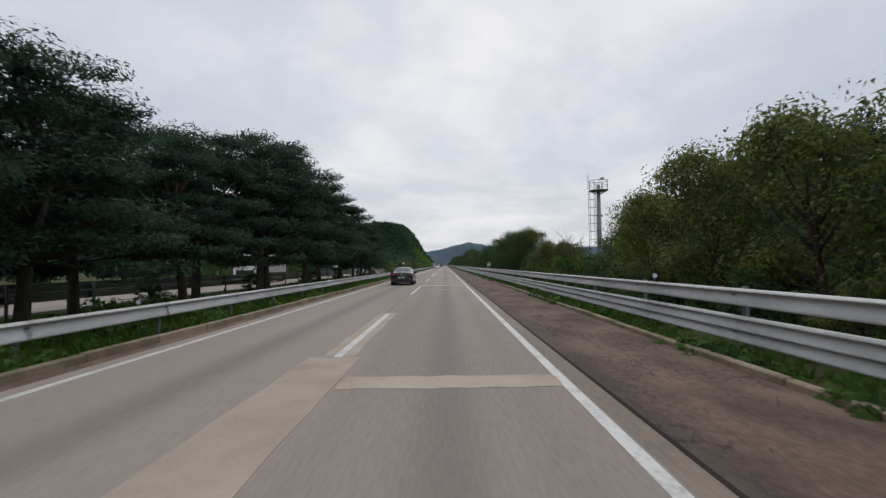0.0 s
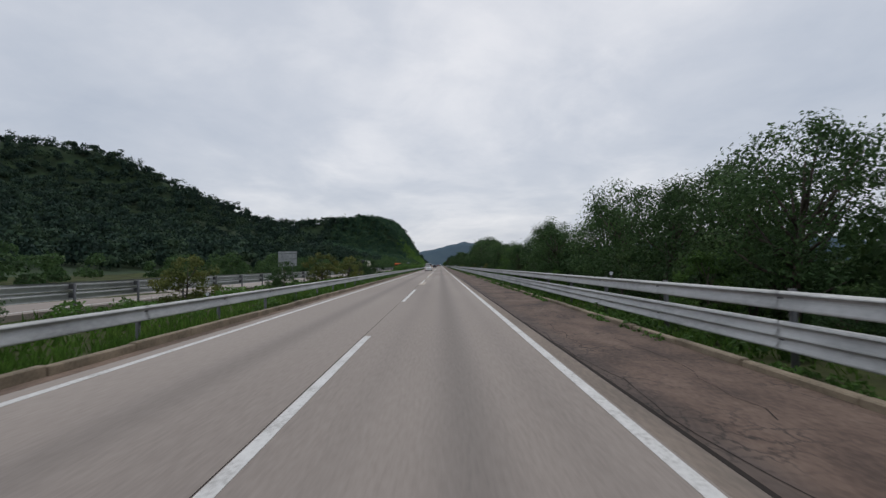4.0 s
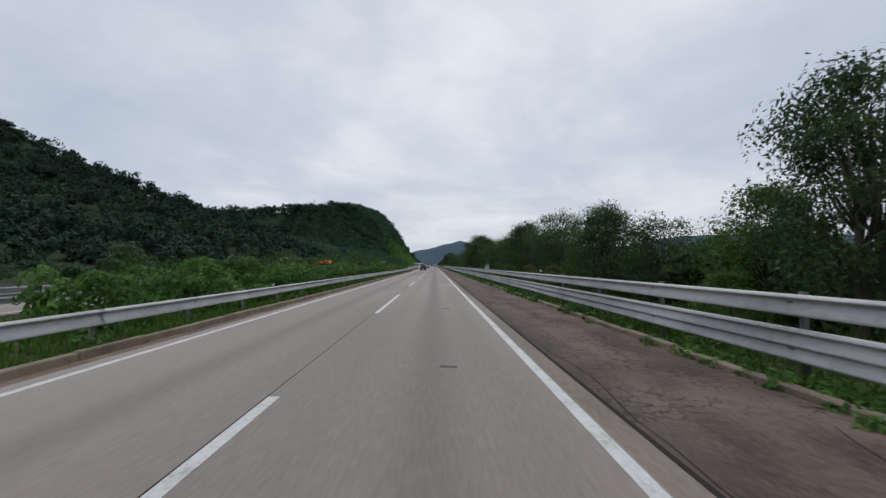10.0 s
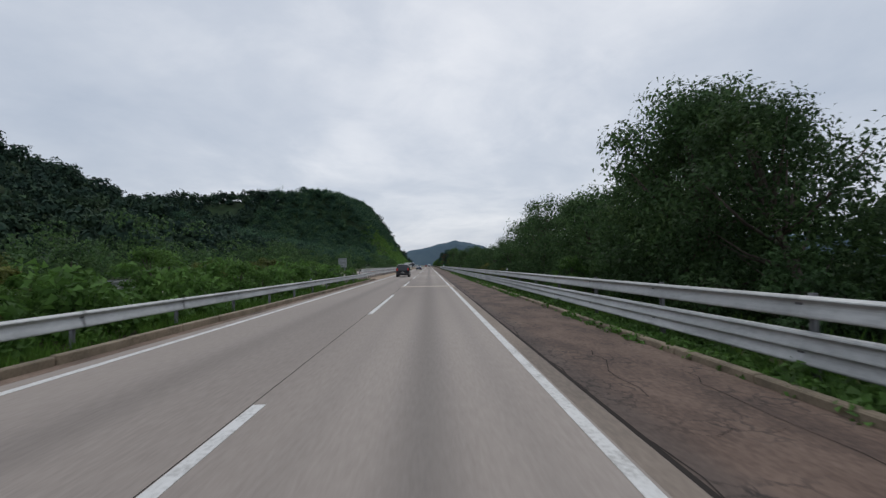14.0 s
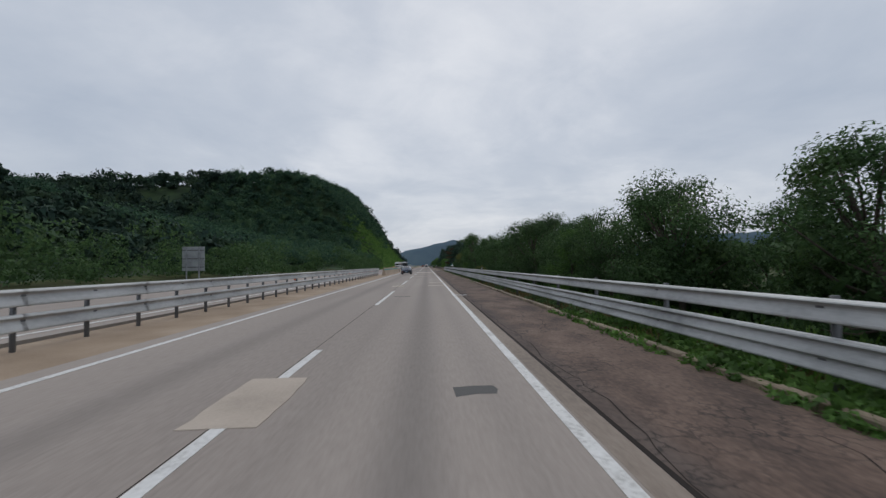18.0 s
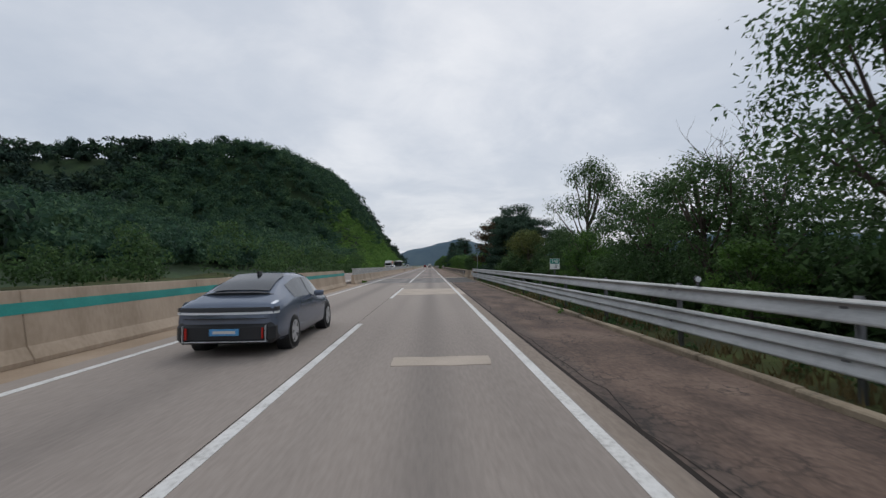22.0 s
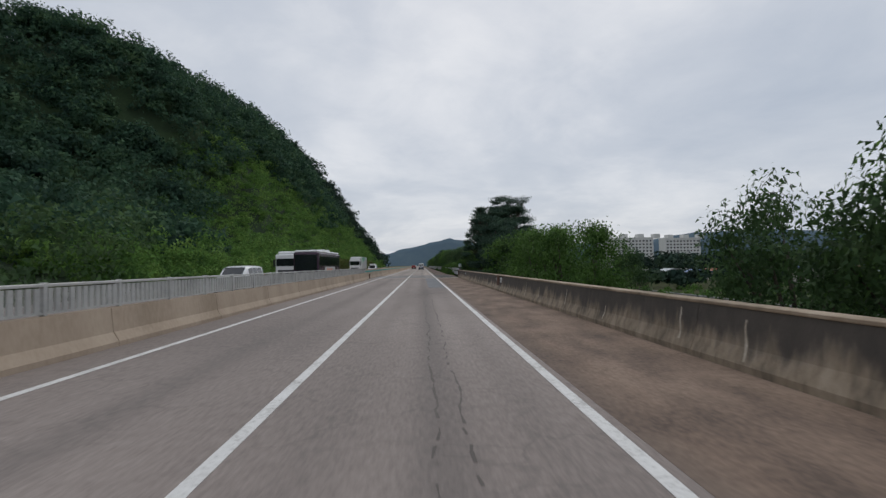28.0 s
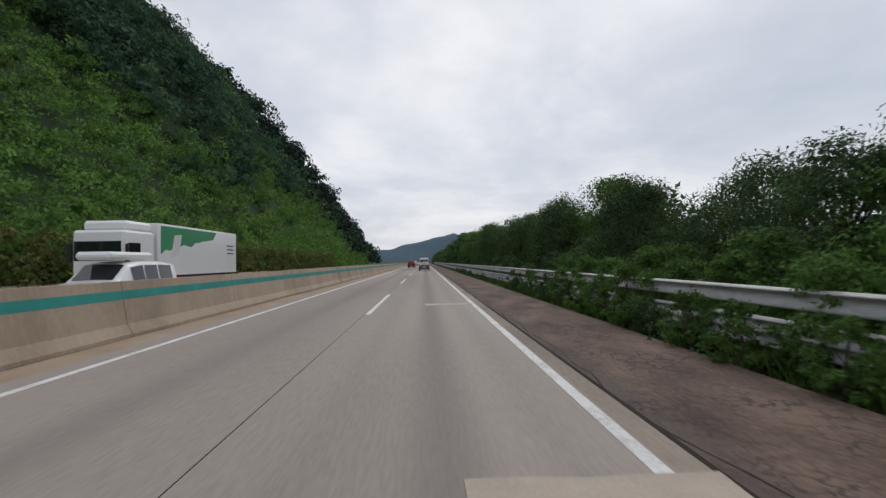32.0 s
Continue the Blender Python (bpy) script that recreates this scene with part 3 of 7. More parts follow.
def hill(x, y):
    """Height of the wooded hill on the far side of the other carriageway."""
    cx, cz, fx = np.interp(y, CREST_Y, CREST_X), np.interp(y, CREST_Y, CREST_Z), np.interp(y, FOOT_Y, FOOT_X)
    s = np.clip((fx - x) / (fx - cx), 0, None)
    bulge = step(560, 645, y)
    low = np.minimum(s, 1)
    front = bulge * np.sin(low * math.pi / 2) ** 1.4 + (1 - bulge) * low ** 1.15
    back = 1 - 0.25 * np.clip(s - 1, 0, 1.5)
    return cz * np.where(s <= 1, front, back)


def knoll(x, y):
    """The wooded rise on the near side, by the mast."""
    return 21.5 * np.exp(-(((x - 75) / 33) ** 2 + ((y - 82) / 30) ** 2) ** 1.5)


def ground_z(x, y):
    x, y = np.asarray(x, float), np.asarray(y, float)
    z = -0.12 - 2.2 * step(6.5, 16, x)
    z = z + knoll(x, y) * step(20, 40, x)
    z = z - 0.25 * step(-7.2, -8.5, x) * step(-15.5, -14.0, x)
    dip = step(488, 503, y) * (1 - step(622, 640, y))
    z = z - 6.8 * dip * step(-26, -20, x) * 1.0
    z = z - 4.8 * step(470, 520, y) * step(20, 60, x) * (1 - dip * step(-26, -20, x))
    return z + hill(x, y)


gx = np.unique(np.concatenate([np.linspace(-4500, -700, 14), np.arange(-700, -120, 20), np.arange(-120, -26, 4), np.arange(-26, 26, 1.0), np.arange(26, 140, 5), np.arange(140, 600, 40), np.linspace(600, 4500, 12)]))
gy = np.unique(np.concatenate([np.linspace(-2500, -100, 10), np.arange(-100, 480, 8), np.arange(480, 660, 2.5), np.arange(660, 1320, 12), np.linspace(1320, 4600, 16)]))
GX, GY = np.meshgrid(gx, gy)
GZ = ground_z(GX, GY)
wob = np.array([noise.noise((a * 0.21, b * 0.21, 0.0)) for a, b in zip(GX.ravel(), GY.ravel())]).reshape(GX.shape)
GZ = GZ - 1.8 * step(8, 16, hill(GX, GY)) * step(-85, -110, GX)
GZ = GZ + wob * 0.25 * step(5.5, 9, np.abs(GX + 1.2))
nx, ny = len(gx), len(gy)
ii = (np.arange(ny - 1)[:, None] * nx + np.arange(nx - 1)[None, :]).ravel()
ground = new("ground", mesh_np("ground", np.stack([GX, GY, GZ], -1).reshape(-1, 3), np.stack([ii, ii + 1, ii + nx + 1, ii + nx], 1), "grass", True))
ground.data.materials.append(M["floor"])
wooded = ((hill(GX, GY) + knoll(GX, GY)) > 0.8)[:-1, :-1].ravel()
ground.data.polygons.foreach_set("material_index", wooded.astype(np.int32))
tagged(ground, "grassy ground with weeds along the motorway", "ground", kind="structure")


# ---------- carriageways ----------
def slab(name, x0, x1, y0, y1, z, material, label, depth=0.25, kind="structure", parent=None, cat="road"):
    ob = part(name, boxm(x0, x1, y0, y1, z - depth, z), material, parent)
    if not parent:
        tagged(ob, label, cat, kind=kind)
    return ob


START, BR0, BR1, END = -60.0, 501.5, 621.5, 1500.0
road = slab("road", -5.95, 2.17, START, 485.0, 0.0, "concrete", "worn grey concrete carriageway of two lanes")
road_ahead = slab("road", -5.95, 2.17, 638.9, END, 0.0, "concrete", "worn grey concrete carriageway beyond the bridge")
approach_1 = slab("road", -6.7, 4.9, 485.0, BR0, 0.0, "dark_asphalt", "dark asphalt approach before the bridge")
approach_2 = slab("road", -6.7, 4.9, BR1, 638.9, 0.0, "dark_asphalt", "dark asphalt approach after the bridge")
deck = slab("bridge_deck", -6.9, 5.2, BR0, BR1, 0.0, "asphalt", "worn asphalt bridge deck", 1.2, cat="bridge")
for y0, y1 in ((START, 485.0), (638.9, END)):
    slab("shoulder", 2.17, 4.55, y0, y1, -0.006, "shoulder", "brown weathered asphalt hard shoulder", cat="shoulder")
slab("verge", -6.10, -5.80, START, 345, 0.004, "dirt", "dusty concrete strip beside the kerb", cat="verge")
slab("verge", -8.6, -5.95, 345, 485, -0.008, "sand", "sandy strip under the median guardrail", cat="verge")
slab("verge", -7.6, -5.95, 638.9, END, -0.008, "sand", "sandy strip beside the median barrier", cat="verge")
for y0, y1, x0, x1 in ((START, 330, -26.5, -15.8), (330, 452, -22.0, -9.2), (452, BR0, -19.5, -8.4), (BR1, END, -19.5, -8.4)):
    slab("opposite_road", x0, x1, y0, y1, -0.02, "concrete", "grey concrete carriageway for oncoming traffic")
slab("opposite_deck", -19.5, -7.9, BR0, BR1, -0.02, "asphalt", "asphalt deck of the second bridge", 1.2, cat="bridge")

for y0, y1 in ((BR0 + 0.5, BR1 - 0.5),):
    slab("dusty_shoulder", 1.95, 4.54, y0, y1, 0.003, "dirt", "brown dust and grit over the bridge shoulder", 0.003, cat="shoulder")
    slab("repair_strip", 0.58, 1.67, 596.0, y1, 0.003, "dark_asphalt", "dark asphalt repair strip on the deck", 0.003, cat="repair")

for y0, y1 in ((START, 484.95), (638.95, 1000)):
    slab("dusty_strip", 1.87, 2.135, y0, y1, 0.002, "dust", "brown dust along the edge of the concrete", 0.0015, cat="verge")

PAINT_Z = 0.005
for x0, y0, y1 in ((-16.6, START, 330), (-25.6, START, 330), (-10.0, 330, 452), (-21.0, 330, 452), (-9.2, 452, 900), (-18.6, 452, 900)):
    tagged(part("opposite_edge_line", boxm(x0 - 0.075, x0 + 0.075, y0, y1, -0.0205, -0.012), "paint"), "white edge line of the opposite carriageway", "road marking", "opposite edge lines", "structure")


def stripe(x, y0, y1, parent, w=0.15, name="edge_line"):
    return part(name, boxm(x - w / 2, x + w / 2, y0, y1, 0.001, PAINT_Z), "paint", parent)


dash = mesh_bm("lane_dash", boxm(-0.075, 0.075, 0, 10.0, 0.001, PAINT_Z), "paint")
for k in range(-3, 80):
    y = 5.5 + 20 * k
    if 485 < y + 5 < 640:
        continue
    d = part("lane_dash", dash, None, road if y < 500 else road_ahead)
    d.location = (-1.78, y - (0.9 if y > 600 else 0), 0)
    if y > 600:
        d.scale.y = 0.85
for host, y0, y1 in ((road, START, 485), (approach_1, 485.02, BR0 - 0.5), (deck, BR0 + 0.5, BR1 - 0.5), (approach_2, BR1 + 0.5, 638.88), (road_ahead, 638.92, END)):
    stripe(1.76, y0, y1, host)
    stripe(-5.4, y0, y1, host)
for host, y0, y1 in ((approach_1, 486.3, BR0 - 0.5), (deck, BR0 + 0.5, BR1 - 0.5), (approach_2, BR1 + 0.5, 636.0)):
    stripe(-1.78, y0, y1, host)

# ---------- guardrails ----------
SEG = 4.0


def wave(troughs, height):
    """Section of a pressed rail: a rolled lip, then sharp crests with a hollow under each, upwards from its lower edge."""
    lip, foot, crest, deep = height * (0.17 if troughs == 1 else 0.12), 0.022, 0.085, 0.016
    pts = [(0.035, 0.0), (0.075, 0.006), (crest, foot)]
    run = (height - lip - foot) / troughs
    for k in range(troughs):
        for f, x in ((0.10, 0.082), (0.30, 0.062), (0.50, 0.036), (0.66, 0.019), (0.76, deep), (0.86, 0.028), (0.94, 0.062), (1.0, crest)):
            pts.append((x, foot + run * (k + f)))
    return pts + [(0.080, height - lip * 0.68), (0.055, height - lip * 0.25), (0.02, height)]


def beam_mesh(troughs, height):
    w = wave(troughs, height)
    return mesh_bm("beam", extrude_profile(w + [(x - 0.006, z) for x, z in reversed(w)], -0.06, SEG + 0.06), "zinc")


BEAM, DEEP, SLIM = beam_mesh(1, 0.35), beam_mesh(2, 0.45), beam_mesh(1, 0.297)
POST = mesh_bm("post", tube(bmesh.new(), [(0, 0, -1.9), (0, 0, 0.0)], [0.055, 0.055], 10), "post", True)
BLOCK = mesh_bm("spacer", boxm(0.0, 0.16, -0.06, 0.06, 0, 0.2), "post")


def guardrail(x, y0, y1, side, bottoms, label, gap=4.0, top=None):
    """side +1: its face looks to +x. bottoms: the lower edge of each beam."""
    rail = empty("guardrail", pose(x, y0, 0, 0, 0, 0))
    tagged(rail, label, "guardrail", "guardrails along the motorway")
    n = int(round((y1 - y0) / SEG))
    for k in range(n):
        for b in bottoms:
            o = part("beam", DEEP if b == 0.235 else SLIM if b == 0.848 else BEAM, None, rail)
            o.matrix_local = Matrix.Translation((0.08 * side, k * SEG + (SEG if side < 0 else 0), b)) @ Matrix.Rotation(0 if side > 0 else math.pi, 4, "Z")
    y = 0.0
    while y <= y1 - y0:
        o = part("post", POST, None, rail)
        o.location = (-0.10 * side, y, (top or bottoms[-1] + 0.32))
        for b in bottoms:
            s = part("spacer", BLOCK, None, rail)
            s.matrix_local = Matrix.Translation((-0.06 * side, y, b + 0.075)) @ Matrix.Rotation(0 if side > 0 else math.pi, 4, "Z")
        y += gap
    return rail


guardrail(5.25, START, 496, -1, (0.235, 0.848), "double-beam galvanised steel guardrail behind the kerb")
guardrail(5.25, 627, 907, -1, (0.235, 0.848), "double-beam galvanised steel guardrail overgrown with shrubs")
guardrail(-7.25, START, 344, 1, (0.39,), "single-beam galvanised steel guardrail on the grassy median")
guardrail(-7.85, 344, 444, 1, (0.40, 0.90), "double-beam galvanised guardrail on posts in sand", gap=2.0)
guardrail(-15.3, START, 330, -1, (0.40, 0.765), "double-beam guardrail of the opposite carriageway")

# ---------- kerbs ----------
KERB = mesh_bm("kerb_stone", boxm(0, 0.16, 0.01, 1.99, -0.15, 0.10, bevel=0.02), "kerb")


def kerb(x, y0, y1, flip=1, lift=0.0):
    k = empty("kerb", pose(x, y0, lift))
    tagged(k, "weathered low concrete kerb with weeds behind it", "kerb", kind="structure")
    rng = random.Random(int(x * 10 + y0))
    for i in range(int((y1 - y0) / 2)):
        o = part("kerb_stone", KERB, None, k)
        o.location = (rng.uniform(-0.015, 0.015) - (0.16 if flip < 0 else 0), i * 2.0, rng.uniform(-0.02, 0.01))


kerb(4.5, -20, 496)
kerb(-6.08, -20, 344, -1, 0.07)

# ---------- concrete barriers ----------
F_SHAPE = [(0.0, 0.0), (0.0, 0.08), (0.13, 0.30), (0.27, 1.27), (0.45, 1.27), (0.59, 0.30), (0.72, 0.08), (0.72, 0.0)]
BAR = mesh_bm("barrier_length", extrude_profile([(x, z) for x, z in F_SHAPE], 0.012, 5.988), "barrier")


def fx(z):
    return 0.13 + (z - 0.30) * 0.14 / 0.97


BAND = mesh_bm("painted_band", extrude_profile([(fx(0.86) + 0.02, 0.86), (fx(0.86) - 0.004, 0.86), (fx(1.06) - 0.004, 1.06), (fx(1.06) + 0.02, 1.06)], 0.0, 6.0), "teal")


def barrier(x, y0, y1):
    b = empty("median_barrier", pose(x + 0.72, y0, 0, 0, 0, 0))
    tagged(b, "tan concrete median barrier with a teal band", "barrier", "median barriers")
    for i in range(int((y1 - y0) / 6)):
        for me, nm in ((BAR, "barrier_length"), (BAND, "painted_band")):
            o = part(nm, me, None, b)
            o.matrix_local = Matrix.Translation((0, i * 6.0, 0)) @ Matrix.Scale(-1, 4, (1, 0, 0))


barrier(-7.4, 444.8, 484)
barrier(-7.4, 619.1, 1100)

# ---------- bridge parapets and railing ----------
PAR = mesh_bm("parapet_length", extrude_profile([(0.0, -0.2), (0.0, 0.10), (0.10, 0.34), (0.19, 0.885), (0.46, 0.885), (0.46, -0.2)], 0.006, 4.994), "parapet")
PCAP = mesh_bm("coping", extrude_profile([(0.18, 0.887), (0.172, 0.90), (0.172, 0.935), (0.185, 0.945), (0.47, 0.945), (0.47, 0.887)], 0.0, 5.0), "foot")
LOW = mesh_bm("parapet_length", extrude_profile([(0.0, 0.0), (0.0, 0.10), (-0.12, 0.30), (-0.18, 0.82), (-0.40, 0.82), (-0.40, 0.0)], 0.012, 4.988), "barrier")
right_parapet = tagged(empty("parapet", pose(4.55, 501.5, 0)), "rain-stained concrete bridge parapet", "parapet")
for i in range(24):
    for me, nm in ((PAR, "parapet_length"), (PCAP, "coping")):
        part(nm, me, None, right_parapet).location = (0, i * 5.0, 0)
WALL_END = mesh_bm("wing_wall", extrude_profile([(0.0, -0.2), (0.0, 0.10), (0.10, 0.34), (0.19, 0.92), (0.46, 0.92), (0.46, -0.2)], 0.006, 4.994), "foot")
for y, turn, off, grow in ((-0.02, 12.5, -4.0, 0.8), (120.02, -4.5, 0.0, 1.05)):
    o = part("wing_wall", WALL_END, None, right_parapet, "tan concrete end of the parapet")
    o.matrix_local = Matrix.Translation((0, y, 0)) @ Matrix.Rotation(math.radians(turn), 4, "Z") @ Matrix.Translation((0, off, 0)) @ Matrix.Diagonal((1, grow, 1, 1))
sr = random.Random(41)
y = 1.6
while y < 119:
    px, pts = 0.0, []
    z0, z1 = sr.uniform(0.12, 0.3), sr.uniform(0.42, 0.8)
    for k in range(6):
        z = z0 + (z1 - z0) * k / 5
        x = np.interp(z, [0.0, 0.10, 0.34, 0.885], [0.0, 0.0, 0.10, 0.19]) - 0.003
        pts.append((float(x), y + px, z, 0.018 + 0.03 * sr.random() * (1 - k / 5)))
        px += sr.uniform(-0.035, 0.035)
    bm = bmesh.new()
    q = [(bm.verts.new((x, yy - w, z)), bm.verts.new((x, yy + w, z))) for x, yy, z, w in pts]
    for a, b in zip(q, q[1:]):
        bm.faces.new((a[0], a[1], b[1], b[0]))
    part("lime_streak", bm, "lime", right_parapet, "pale lime streak")
    y += sr.uniform(1.4, 5.2)
left_parapet = tagged(empty("parapet", pose(-6.5, 484, 0)), "low tan concrete parapet between the two bridges", "parapet")
for i in range(27):
    part("parapet_length", LOW, None, left_parapet).location = (0, i * 5.0, 0)

# ---------- hill forest ----------
rng = np.random.default_rng(5)


def canopy(name, pts, radius, per, size, material, label, squash=0.8, seed=3, jit=0.55, clumps=1):
    """Crowns as clusters of leaf tufts on many points, in one mesh. clumps: how many uneven masses make up a crown."""
    r = np.random.default_rng(seed)
    inner, outer = 0.78, 1.08
    if clumps > 1:
        off = r.normal(0, 1, (len(pts), clumps, 3))
        off[..., 2] = np.abs(off[..., 2]) * 0.9 - 0.2
        off /= np.linalg.norm(off, axis=2, keepdims=True)
        pts = (pts[:, None] + off * radius[:, None, None] * r.uniform(0.35, 0.85, (len(pts), clumps, 1))).reshape(-1, 3)
        radius = (radius[:, None] * r.uniform(0.28, 0.58, (len(radius), clumps))).ravel()
        inner, outer = 0.55, 1.12
    n = len(pts)
    d = r.normal(0, 1, (n, per, 3))
    d[..., 2] = np.abs(d[..., 2]) * 1.1 - 0.25
    d /= np.linalg.norm(d, axis=2, keepdims=True)
    rad = radius[:, None, None] * r.uniform(inner, outer, (n, per, 1))
    c = pts[:, None, :] + d * rad * np.array([1, 1, squash])
    v, f = leaf_cards(r, c.reshape(-1, 3), d.reshape(-1, 3), size, 1.35, 0.0, jit)
    ob = new(name, mesh_np(name, v, f, material))
    return tagged(ob, label, "woods", kind="stuff")


def scatter(n, x0, x1, y0, y1, keep):
    x, y = rng.uniform(x0, x1, n), rng.uniform(y0, y1, n)
    k = keep(x, y)
    return x[k], y[k]


def spread(x, y, rmin, rmax, lift=0.5):
    r = rng.uniform(rmin, rmax, len(x))
    return np.stack([x, y, ground_z(x, y) + r * lift], 1), r


def on_hill(x, y):
    return (x < np.interp(y, FOOT_Y, FOOT_X) - 3) & (hill(x, y) > 1.5) & ((x > np.interp(y, CREST_Y, CREST_X) - 70) | ((y > 600) & (y < 800) & (x > -270)))


def near_face(x, y):
    return (y > 505) & (y < 800) & (x > np.maximum(np.interp(y, CREST_Y, CREST_X) - 8, -130))


def creeper_top(x, y):
    """How high up the slope the creepers have grown."""
    return np.clip((y - 646) * 1.1, 5, 31) + 6 * np.sin(y * 0.11) + 5 * np.sin(y * 0.037 + x * 0.1)


def uneven(x, y, rmin, rmax, seed):
    """Crowns of uneven size and height."""
    rg = np.random.default_rng(seed)
    r = rmin + (rmax - rmin) * rg.power(1.4, len(x)) ** 1.5
    return np.stack([x, y, ground_z(x, y) + r * rg.uniform(0.1, 1.0, len(x))], 1), r


def crest_line(n, y0, y1, back):
    """Crowns that stand along the top of the hill."""
    y = rng.uniform(y0, y1, n)
    return np.interp(y, CREST_Y, CREST_X) + rng.uniform(-back, 6, n), y


x, y = scatter(7600, -500, -20, 250, 1120, lambda x, y: on_hill(x, y) & ~near_face(x, y))
x2, y2 = scatter(330, -270, -112, 592, 712, on_hill)
x, y = np.concatenate([x, x2]), np.concatenate([y, y2])
p, r = uneven(x, y, 3.0, 7.4, 1)
p[:, 2] -= r * 0.25
canopy("hill_woods", p, r, 28, 0.95, "wood_far", "dense green woods covering the hillside", 0.9, jit=0.4, clumps=7)
x, y = scatter(2000, -330, -58, 40, 262, lambda x, y: on_hill(x, y))
p, r = uneven(x, y, 2.6, 5.6, 11)
canopy("near_hill_woods", p, r, 20, 0.75, "wood_far", "dense green woods on the lower hillside", 0.9, 12, jit=0.4, clumps=6)
x, y = scatter(4300, -132, -20, 505, 800, lambda x, y: on_hill(x, y) & near_face(x, y) & (hill(x, y) > np.where(y < 640, 1.5, np.maximum(6, creeper_top(x, y) - 9))))
x2, y2 = crest_line(220, 600, 800, 22)
p, r = uneven(np.concatenate([x, x2]), np.concatenate([y, y2]), 2.2, 5.4, 2)
canopy("hillside_woods", p, r, 26, 0.55, "wood_near", "dark green trees on the steep hillside", 1.0, 6, jit=0.4, clumps=7)
x, y = scatter(4300, -75, -20, 600, 830, lambda x, y: (x < np.interp(y, FOOT_Y, FOOT_X) - 0.3) & (y > 602) & (hill(x, y) < creeper_top(x, y)))
p, r = uneven(x, y, 0.9, 3.6, 3)
canopy("vines", p, r, 50, 0.25, "vine", "bright green creepers covering the foot of the slope", 0.8, 7, clumps=3)
x, y = scatter(900, 36, 125, 36, 135, lambda x, y: knoll(x, y) > 1)
p, r = uneven(x, y, 2.5, 4.8, 13)
canopy("knoll_woods", p, r, 46, 0.36, "wood_far", "dark green woods on a low rise", 0.9, 4, jit=0.4, clumps=7)

x, y = scatter(2600, -29, -20, 604, 800, lambda x, y: (x < np.interp(y, FOOT_Y, FOOT_X) - 0.1) & (x > np.interp(y, FOOT_Y, FOOT_X) - 7))
p, r = uneven(x, y, 0.6, 1.4, 8)
canopy("foot_creepers", p, r, 46, 0.24, "vine", "tangle of creepers at the foot of the slope", 1.0, 9)

# ---------- far ridge, its haze put into the colour ---
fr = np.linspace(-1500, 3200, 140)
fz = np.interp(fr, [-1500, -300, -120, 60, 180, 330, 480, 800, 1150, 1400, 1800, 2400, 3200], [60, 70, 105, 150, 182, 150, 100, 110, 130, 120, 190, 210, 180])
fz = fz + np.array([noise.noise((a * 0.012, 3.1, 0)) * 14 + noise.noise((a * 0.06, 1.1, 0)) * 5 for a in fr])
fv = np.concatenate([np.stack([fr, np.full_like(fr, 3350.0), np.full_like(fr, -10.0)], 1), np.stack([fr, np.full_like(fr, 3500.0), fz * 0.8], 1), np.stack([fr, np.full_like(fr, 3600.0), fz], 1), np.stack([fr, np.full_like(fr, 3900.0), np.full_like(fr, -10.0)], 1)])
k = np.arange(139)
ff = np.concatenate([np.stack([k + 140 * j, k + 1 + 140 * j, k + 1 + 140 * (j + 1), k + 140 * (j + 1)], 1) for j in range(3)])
tagged(new("far_hills", mesh_np("far_hills", fv, ff, "far_hill", True)), "hills on the horizon with blue haze in their colour", "hills", kind="structure")


# ---------- trees ----------
def broad_tree(seed, h, spread_, clumps, per, leaf, material, base=0.25, name="tree"):
    """A trunk with limbs, and a crown of leaf clumps round their ends."""
    rg = np.random.default_rng(seed)
    bm = bmesh.new()
    lean = rg.normal(0, 0.05, 2)
    top = Vector((lean[0] * h, lean[1] * h, h * 0.8))
    pts = [Vector((0, 0, -0.5)), Vector((lean[0] * h * 0.2, 0, h * 0.22)), Vector((lean[0] * h * 0.6 + 0.1, lean[1] * h * 0.5, h * 0.5)), top]
    tube(bm, pts, [0.026 * h, 0.02 * h, 0.013 * h, 0.004 * h], 7)
    cen, out, rad = [], [], []
    for i in range(clumps):
        a = rg.uniform(0, 2 * math.pi)
        z = h * rg.uniform(base, 0.97)
        f = math.sin(min(1, max(0.12, (z / h - base * 0.6) / (1 - base * 0.6))) ** 0.75 * math.pi) ** 0.6
        rr = spread_ * f * rg.uniform(0.35, 1.0)
        c = Vector((math.cos(a) * rr + lean[0] * z, math.sin(a) * rr + lean[1] * z, z))
        s = h * rg.uniform(0.07, 0.135)
        cen.append(c), rad.append(s)
        if i % 3 == 0:
            b0 = pts[1].lerp(top, min(0.9, max(0.0, (z / h - 0.35))))
            tube(bm, [b0, b0.lerp(c, 0.5) + Vector((0, 0, -0.03 * h)), c], [0.008 * h, 0.006 * h, 0.002 * h], 4)
    cen, rad = np.array([tuple(c) for c in cen]), np.array(rad)
    d = rg.normal(0, 1, (clumps, per, 3))
    d /= np.linalg.norm(d, axis=2, keepdims=True)
    pos = cen[:, None] + d * rad[:, None, None] * rg.uniform(0.35, 1.25, (clumps, per, 1)) * np.array([1.15, 1.15, 0.75])
    o = d + np.array([0, 0, 0.5])
    v, f = leaf_cards(rg, pos.reshape(-1, 3), o.reshape(-1, 3), leaf, 1.7, 0.6)
    trunk_me = mesh_bm("trunk", bm, "bark", True)
    crown_me = mesh_np("crown", v, f, material)
    return trunk_me, crown_me


